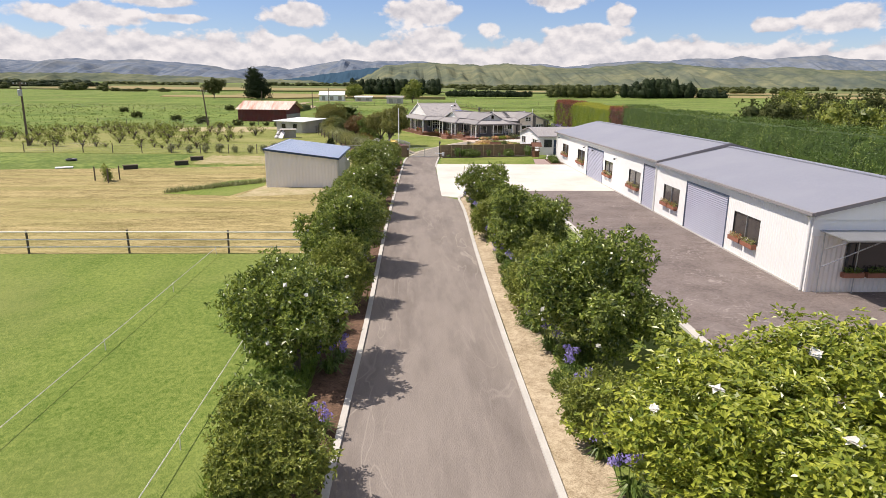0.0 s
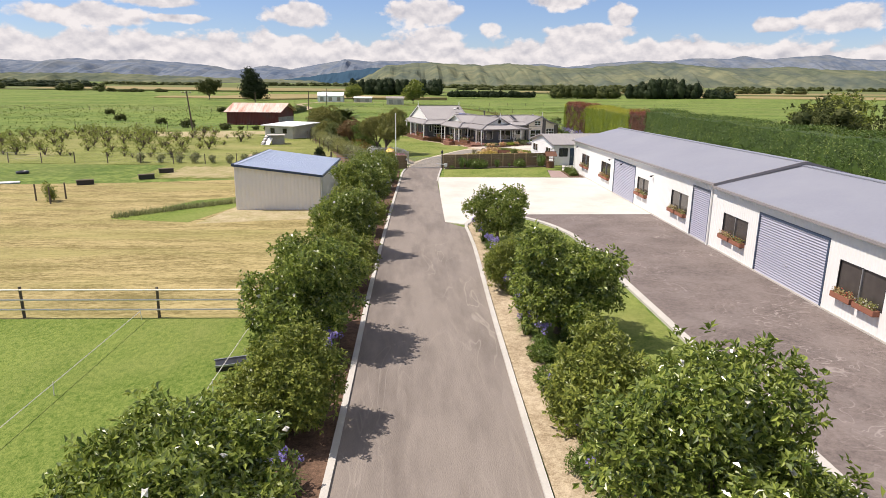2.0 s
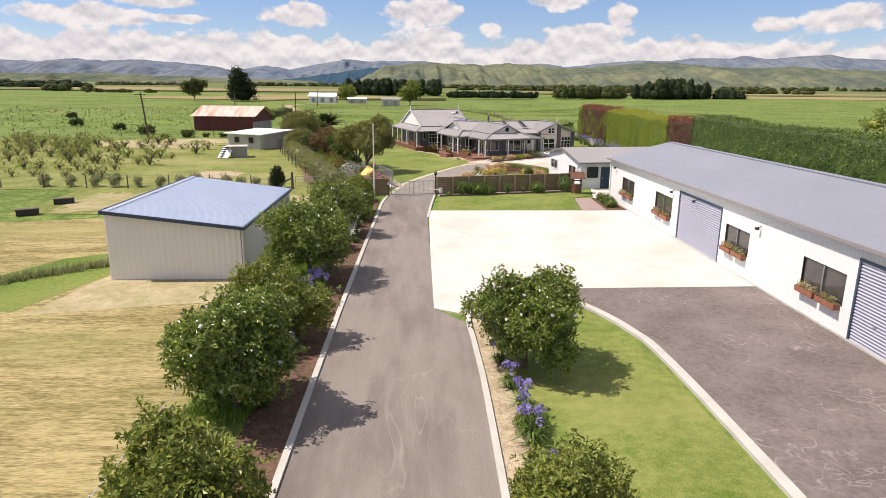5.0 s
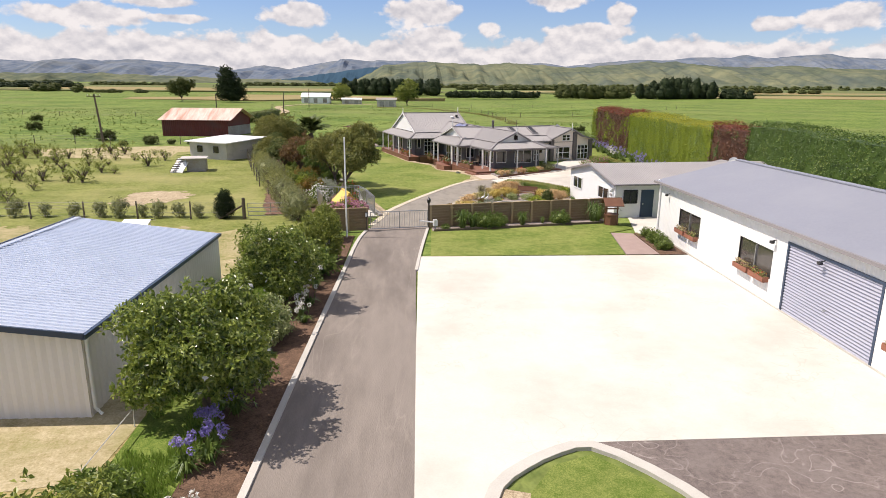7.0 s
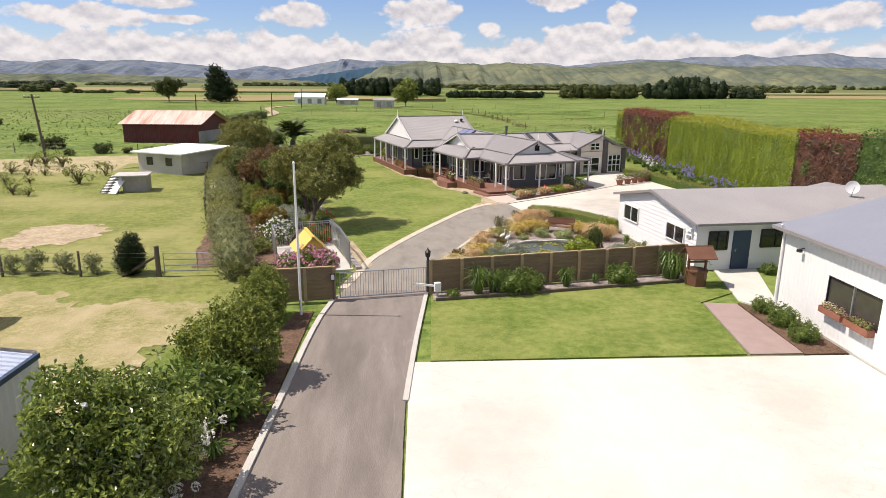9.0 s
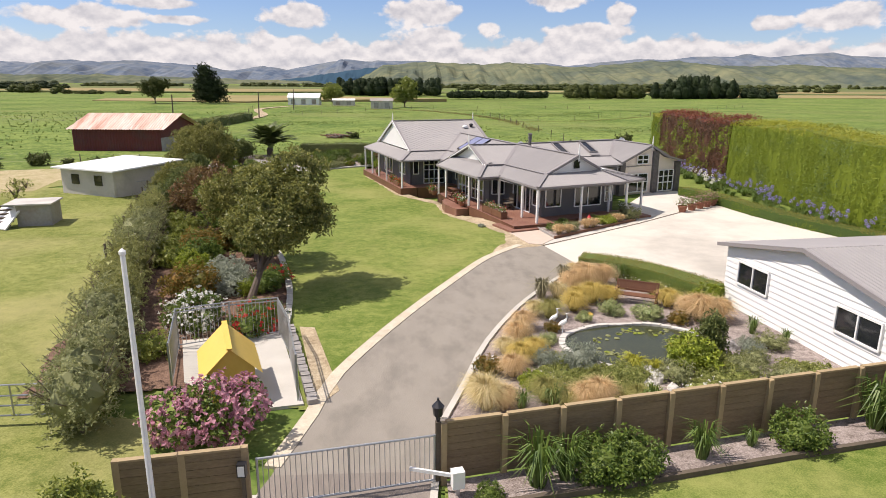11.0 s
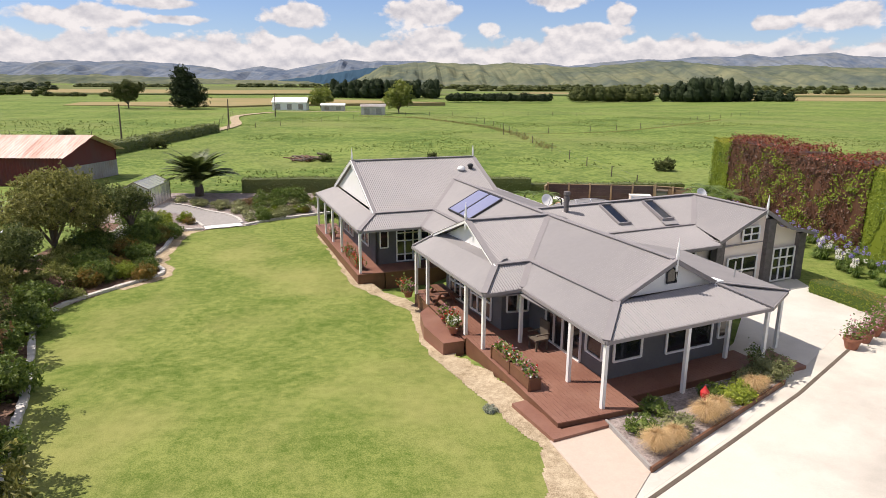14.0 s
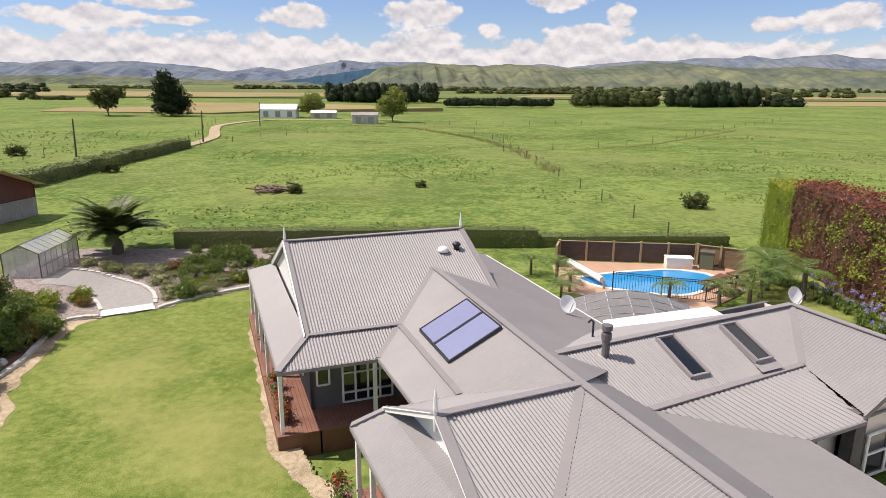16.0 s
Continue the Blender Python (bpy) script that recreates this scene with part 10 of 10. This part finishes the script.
# ---- back garden: greenhouse, edging, log pile ----
gh = thing("greenhouse", (-16.4, 130.6, 0), "small framed greenhouse with whitish panels", "greenhouse")
GX0, GX1, GY0, GY1, GE, GR = -17.5, -15.5, 128.0, 132.2, 1.4, 1.9
GXM = (GX0 + GX1) / 2
for i in range(7):
    y0, y1 = GY0 + (GY1 - GY0) * i / 7 + 0.02, GY0 + (GY1 - GY0) * (i + 1) / 7 - 0.02
    for x, xm in ((GX0, GXM), (GX1, GXM)):
        part("roof_pane", Geo().add([(x, y0, GE), (x, y1, GE), (xm, y1, GR), (xm, y0, GR)], [(0, 1, 2, 3)]), "plastic_sheet", gh)
        part("pane", Geo().add([(x, y0, 0.1), (x, y1, 0.1), (x, y1, GE - 0.03), (x, y0, GE - 0.03)], [(0, 1, 2, 3)]), "plastic_sheet", gh)
for y in (GY0, GY1):
    for a, b in ((GX0, GXM - 0.35), (GXM + 0.35, GX1)):
        za = GE if a == GX0 else GR - 0.18
        zb = GE if b == GX1 else GR - 0.18
        part("pane", Geo().add([(a + 0.03, y, 0.1), (b - 0.03, y, 0.1), (b - 0.03, y, zb), (a + 0.03, y, za)], [(0, 1, 2, 3)]), "plastic_sheet", gh)
part("door", Geo().box((GXM, GY0 + 0.01, 0.86), (0.64, 0.03, 1.6)), "plastic_sheet", gh)
for i in range(8):
    y = GY0 + (GY1 - GY0) * i / 7
    part("frame_rib", Geo().tube([(GX0, y, 0), (GX0, y, GE), (GXM, y, GR), (GX1, y, GE), (GX1, y, 0)], 0.035, 5), "dark_post" if i in (0, 7) else "galv", gh)
for x, z in ((GX0, GE), (GX1, GE), (GXM, GR), (GX0, 0.7), (GX1, 0.7)):
    part("frame_rail", Geo().tube([(x, GY0, z), (x, GY1, z)], 0.03, 5), "galv", gh)


def stone_edge(name, line, label, w=0.22, h=0.17, step=0.34, material="pebble", drop=True):
    """Single stones in a row along a bed."""
    line = curve_points([(*p, 0) for p in line], step)
    e = thing(name, line[0].to_tuple(), label, "stone edging")
    rng = np.random.default_rng(len(line))
    for a, b in zip(line, line[1:]):
        m_ = (a + b) / 2
        zz = dip(m_.x, m_.y)
        part("stone", Geo().box((m_.x, m_.y, zz + h / 2 - 0.02), ((b - a).length * 0.94, w * rng.uniform(0.85, 1.15), h + rng.uniform(-0.02, 0.03)), math.atan2((b - a).y, (b - a).x) + rng.uniform(-0.05, 0.05)), material, e)


stone_edge("bed_edging", [(-2.9, 82.4), (-3.5, 86.5), (-4.9, 91.8), (-6.6, 95.2), (-8.2, 99.0), (-10.0, 102.6), (-11.5, 105.6), (-11.8, 108.2), (-10.6, 110.6), (-9.8, 111.9), (-9.3, 112.9), (-9.7, 113.8), (-10.6, 114.9), (-11.0, 116.0), (-11.0, 117.9), (-11.4, 120.4), (-11.6, 122.5), (-10.3, 123.0)], "grey stone edging along the shrub border")
stone_edge("bed_edging", [(-7.9, 124.1), (-6.6, 125.6), (-4.2, 127.3), (-3.0, 128.1), (-0.6, 129.8)], "grey stone edging behind the lawn")
stone_edge("path_edging", [(-8.3, 124.9), (-9.0, 126.5), (-10.1, 127.9), (-11.7, 128.95), (-13.4, 129.6), (-15.0, 129.7)], "pale stones along the gravel path", 0.2, 0.14, 0.34, "pebble", False)
stone_edge("path_edging", [(-10.55, 123.85), (-11.4, 125.2), (-12.9, 126.9)], "stones between the path and the planted island", 0.2, 0.14, 0.34, "pebble", False)
for i in range(26):
    a = crng.uniform(0, 6.28)
    x, y = -14 + crng.uniform(-1, 1) * 3.0, 117 + crng.uniform(-1, 1) * 3
    if i < 14:
        x, y = crng.uniform(-6.5, 0.3), crng.uniform(127.0, 133)
    rock("garden_rock", x, y, crng.uniform(0.14, 0.3), crng.uniform(0.14, 0.3), i * 1.7, "pebble" if i % 3 else "stone", dip(x, y), label="grey rock in the mulched garden", group="garden rocks")
lg_ = thing("log_pile", (-9, 157.4, 0), "heap of cut brown logs on the pasture", "log pile")
lr = np.random.default_rng(31)
for i in range(34):
    x, y, z, a = -9 + lr.normal() * 1.1, 157.4 + lr.normal() * 0.8, 0.1 + abs(lr.normal()) * 0.22, lr.uniform(0, 3.14)
    l_ = lr.uniform(0.5, 1.1)
    part("log", Geo().tube([(x - l_ * math.cos(a), y - l_ * math.sin(a), z), (x + l_ * math.cos(a), y + l_ * math.sin(a), z + lr.uniform(-0.1, 0.2))], lr.uniform(0.07, 0.14), 7), "brown_wood" if i % 2 else "bark", lg_)

# ---- far farm buildings ----
def far_building(name, x0, x1, y0, y1, e, r, wall, rf, label, z):
    b = thing(name, ((x0 + x1) / 2, y0, z), label, "farm building")
    ym = (y0 + y1) / 2
    part("wall", Geo().box(((x0 + x1) / 2, ym, z + e / 2 - 0.2), (x1 - x0, y1 - y0, e + 0.4)), wall, b)
    for a in (y0 - 0.3, y1 + 0.3):
        rg = Geo()
        corrugated(rg, [(x0 - 0.3, a, z + e), (x1 + 0.3, a, z + e), (x1 + 0.3, ym, z + r), (x0 - 0.3, ym, z + r)], 0.5, 0.02)
        part("roof", rg, rf, b)
    for x in (x0, x1):
        part("gable", Geo().add([(x, y0, z + e - 0.05), (x, y1, z + e - 0.05), (x, ym, z + r)], [(0, 1, 2)]), wall, b)
    n = max(2, int((x1 - x0) / 3))
    for i in range(n):
        c = x0 + (x1 - x0) * (i + 0.5) / n
        part("opening", Geo().box((c, y0 - 0.03, z + e * 0.42), (1.5, 0.1, e * 0.7)), "old_metal", b)


far_building("white_barn", -41, -30, 300.5, 307, 2.5, 4.0, "white_board", "white_roof", "white gabled barn far across the fields", fall(-36, 303) + 0.1)
far_building("low_barn", -25, -17.5, 299, 303, 1.7, 2.3, "shed_grey", "white_roof", "low pale farm building far across the fields", fall(-21, 300) + 0.1)
far_building("grey_shed", -10, -3.3, 270, 275, 2.3, 3.0, "shed_grey", "old_metal", "grey open-fronted farm shed", fall(-6, 272) + 0.1)

# ---- swimming pool ----
structure("pool_paving", Geo().prism([(12.6, 124.6), (18.8, 121.4), (24.6, 126.2), (23.6, 128.6), (21.9, 129.4), (14.1, 130.7), (13.2, 129.6)], -0.3, 0.05), "terra_pave", "terracotta paving round the pool", "pavement")
POOL = [(14.0, 127.0), (14.35, 125.9), (15.4, 124.9), (18.6, 123.7), (20.9, 125.2), (21.9, 127.0), (21.2, 127.9), (19.7, 128.4), (16.4, 127.9)]
pl = [tuple(p)[:2] for p in curve_points([(*p, 0) for p in POOL + POOL[:1]], 0.5)][:-1]
structure("pool_water", Geo().prism(pl, -0.2, 0.075), "pool_water", "clear bright blue pool water", "water")
cop = thing("pool_coping", (14.0, 127.0, 0.05), "pale coping round the pool", "pool edge")
for a, b in zip(pl, pl[1:] + pl[:1]):
    part("coping_stone", Geo().beam((a[0], a[1], 0.07), (b[0], b[1], 0.07), 0.26, 0.08), "cream", cop)
fence_run("pool_fence", (13.9, 130.85), (21.9, 129.6), 5, 1.3, "dark-stained board fence behind the pool", 0.3, "", "dark_board")
fence_run("pool_fence", (22.0, 129.55), (24.2, 128.2), 2, 1.3, "pale timber fence beside the pool", 0.3)
fence_run("pool_fence", (13.3, 129.3), (13.8, 130.7), 1, 1.3, "pale timber return of the pool fence", 0.3)
rl = thing("pool_cover_roller", (14.5, 127.2, 0.05), "white pool cover rolled up at the water's end", "pool cover")
part("roll", Geo().tube([(14.05, 128.9, 0.5), (14.9, 125.2, 0.5)], 0.17, 10), "white_trim", rl)
for p in ((14.0, 129.05), (14.95, 125.05)):
    part("stand", Geo().box((p[0], p[1], 0.27), (0.1, 0.08, 0.46)), "galv", rl)
pbx = thing("pool_store_box", (20.6, 128.95, 0.05), "pale cream storage box beside the pool", "storage box")
part("body", Geo().box((20.6, 128.95, 0.35), (1.5, 0.7, 0.6), -0.15), "cream", pbx)
part("lid", Geo().box((20.6, 128.95, 0.68), (1.56, 0.76, 0.07), -0.15), "cream", pbx)
pp = thing("pump_cabinet", (22.2, 128.6, 0.05), "dark green pump cabinet beside the pool", "cabinet")
part("body", Geo().box((22.2, 128.7, 0.55), (0.75, 0.6, 1.0), -0.5), "hill_near", pp)
part("lid", Geo().box((22.2, 128.7, 1.08), (0.82, 0.68, 0.06), -0.5), "dark_post", pp)
bar_run("pool_railing", [(15.2, 124.4), (17.4, 123.4), (19.4, 122.7), (21.4, 123.7), (23.2, 125.2)], 1.15, 0.14, "black bar railing round the pool", "black_trim", 0.05, "railing")
picnic((20.9, 124.4), 0.7, 0.05, 1.0, "dark timber table with bench seats beside the pool")
picnic((22.6, 125.6), 0.5, 0.05, 0.9, "dark timber table with bench seats beside the pool")
# arched conservatory roof and white flat roof behind the house
cv = thing("arched_pool_cover", (13.4, 116.5, 0), "arched translucent canopy of dark panes behind the house", "canopy")
CA, CB = Vector((10.9, 117.6, 0)), Vector((15.9, 117.0, 0))
cn = Vector((-0.12, -0.7, 0))
for i in range(6):
    for j in range(4):
        def cvp(a, b):
            f = a / 6
            z = 1.75 + 0.75 * math.sin(math.pi * min(1, max(0, f * 0.86 + 0.07))) - 0.10 * b
            return (CA.lerp(CB, f) + cn * (b * 0.85) + Vector((0, 0, z))).to_tuple()
        part("pane", Geo().add([cvp(i + 0.03, j + 0.03), cvp(i + 0.97, j + 0.03), cvp(i + 0.97, j + 0.97), cvp(i + 0.03, j + 0.97)], [(0, 1, 2, 3)]), "smoke_pane", cv)
for j in range(5):
    part("rib", Geo().tube([cvp(a / 2, j) for a in range(13)], 0.03, 5), "galv", cv)
for i in range(7):
    part("purlin", Geo().tube([cvp(i, 0), cvp(i, 4)], 0.025, 5), "galv", cv)
for a in (0, 6):
    for b in (0, 4):
        p = cvp(a, b)
        part("post", Geo().tube([(p[0], p[1], 0), p], 0.04, 6), "galv", cv)
wr2 = thing("white_flat_roof", (14, 114.5, 0), "white sheet roof behind the house", "roof")
part("sheet", Geo().prism([(11.5, 113.1), (16.3, 114.75), (16.1, 115.8), (11.6, 114.5)], 2.24, 2.31), "white_roof", wr2)
for p in ((16.1, 115.0), (16.0, 115.6), (11.8, 114.3)):
    part("post", Geo().tube([(p[0], p[1], 0), (p[0], p[1], 2.25)], 0.05, 6), "white_trim", wr2)



# small palms and ferns round the pool
def fern_palm(seed, label, h=0.9, ln0=1.1, n=16):
    rng = np.random.default_rng(seed)
    t = thing("small_palm", (0, 0, 0), label, "palm", "pool palms")
    part("trunk", Geo().tube([(0, 0, -0.05), (0.03, 0, h)], [0.09, 0.07], 8), "bark", t)
    for i in range(n):
        a, el = 2 * math.pi * i / n + rng.uniform(-0.2, 0.2), rng.uniform(0.2, 1.2)
        cur, pts = Vector((0.03, 0, h)), []
        for k_ in range(6):
            pts.append(cur.copy())
            cur = cur + Vector((math.cos(a) * math.cos(el), math.sin(a) * math.cos(el), math.sin(el))) * ln0 / 5
            el -= 0.32
        fr = Geo().tube(pts, [0.014 - 0.002 * k_ for k_ in range(6)], 4)
        sd_ = Vector((-math.sin(a), math.cos(a), 0))
        for k_ in range(14):
            t_ = 0.4 + 4.5 * k_ / 13
            j = min(int(t_), 4)
            b = pts[j].lerp(pts[j + 1], t_ - j)
            d_ = (pts[j + 1] - pts[j]).normalized()
            l_ = 0.3 * math.sin(math.pi * (0.15 + 0.8 * k_ / 13))
            for s in (-1, 1):
                fr.add([b - d_ * 0.02, b + d_ * 0.02, b + sd_ * s * l_ + d_ * l_ * 0.5 - Vector((0, 0, 0.1 * l_))], [(0, 1, 2)])
        part("frond", fr, "blade", t)
    return t


series(fern_palm(801, "small feathery palm beside the pool"), [(22.6, 123.4, 0, 1.5), (23.6, 124.6, 40, 1.8), (21.6, 122.6, 80, 1.2), (24.3, 126.4, 120, 1.5), (12.7, 126.4, 10, 1.2), (13.0, 124.6, 60, 1.0), (11.6, 128.0, 90, 1.0), (19.9, 122.3, 150, 1.1), (24.6, 123.0, 200, 1.6), (12.2, 123.2, 30, 0.9), (17.6, 122.9, 30, 1.0)])
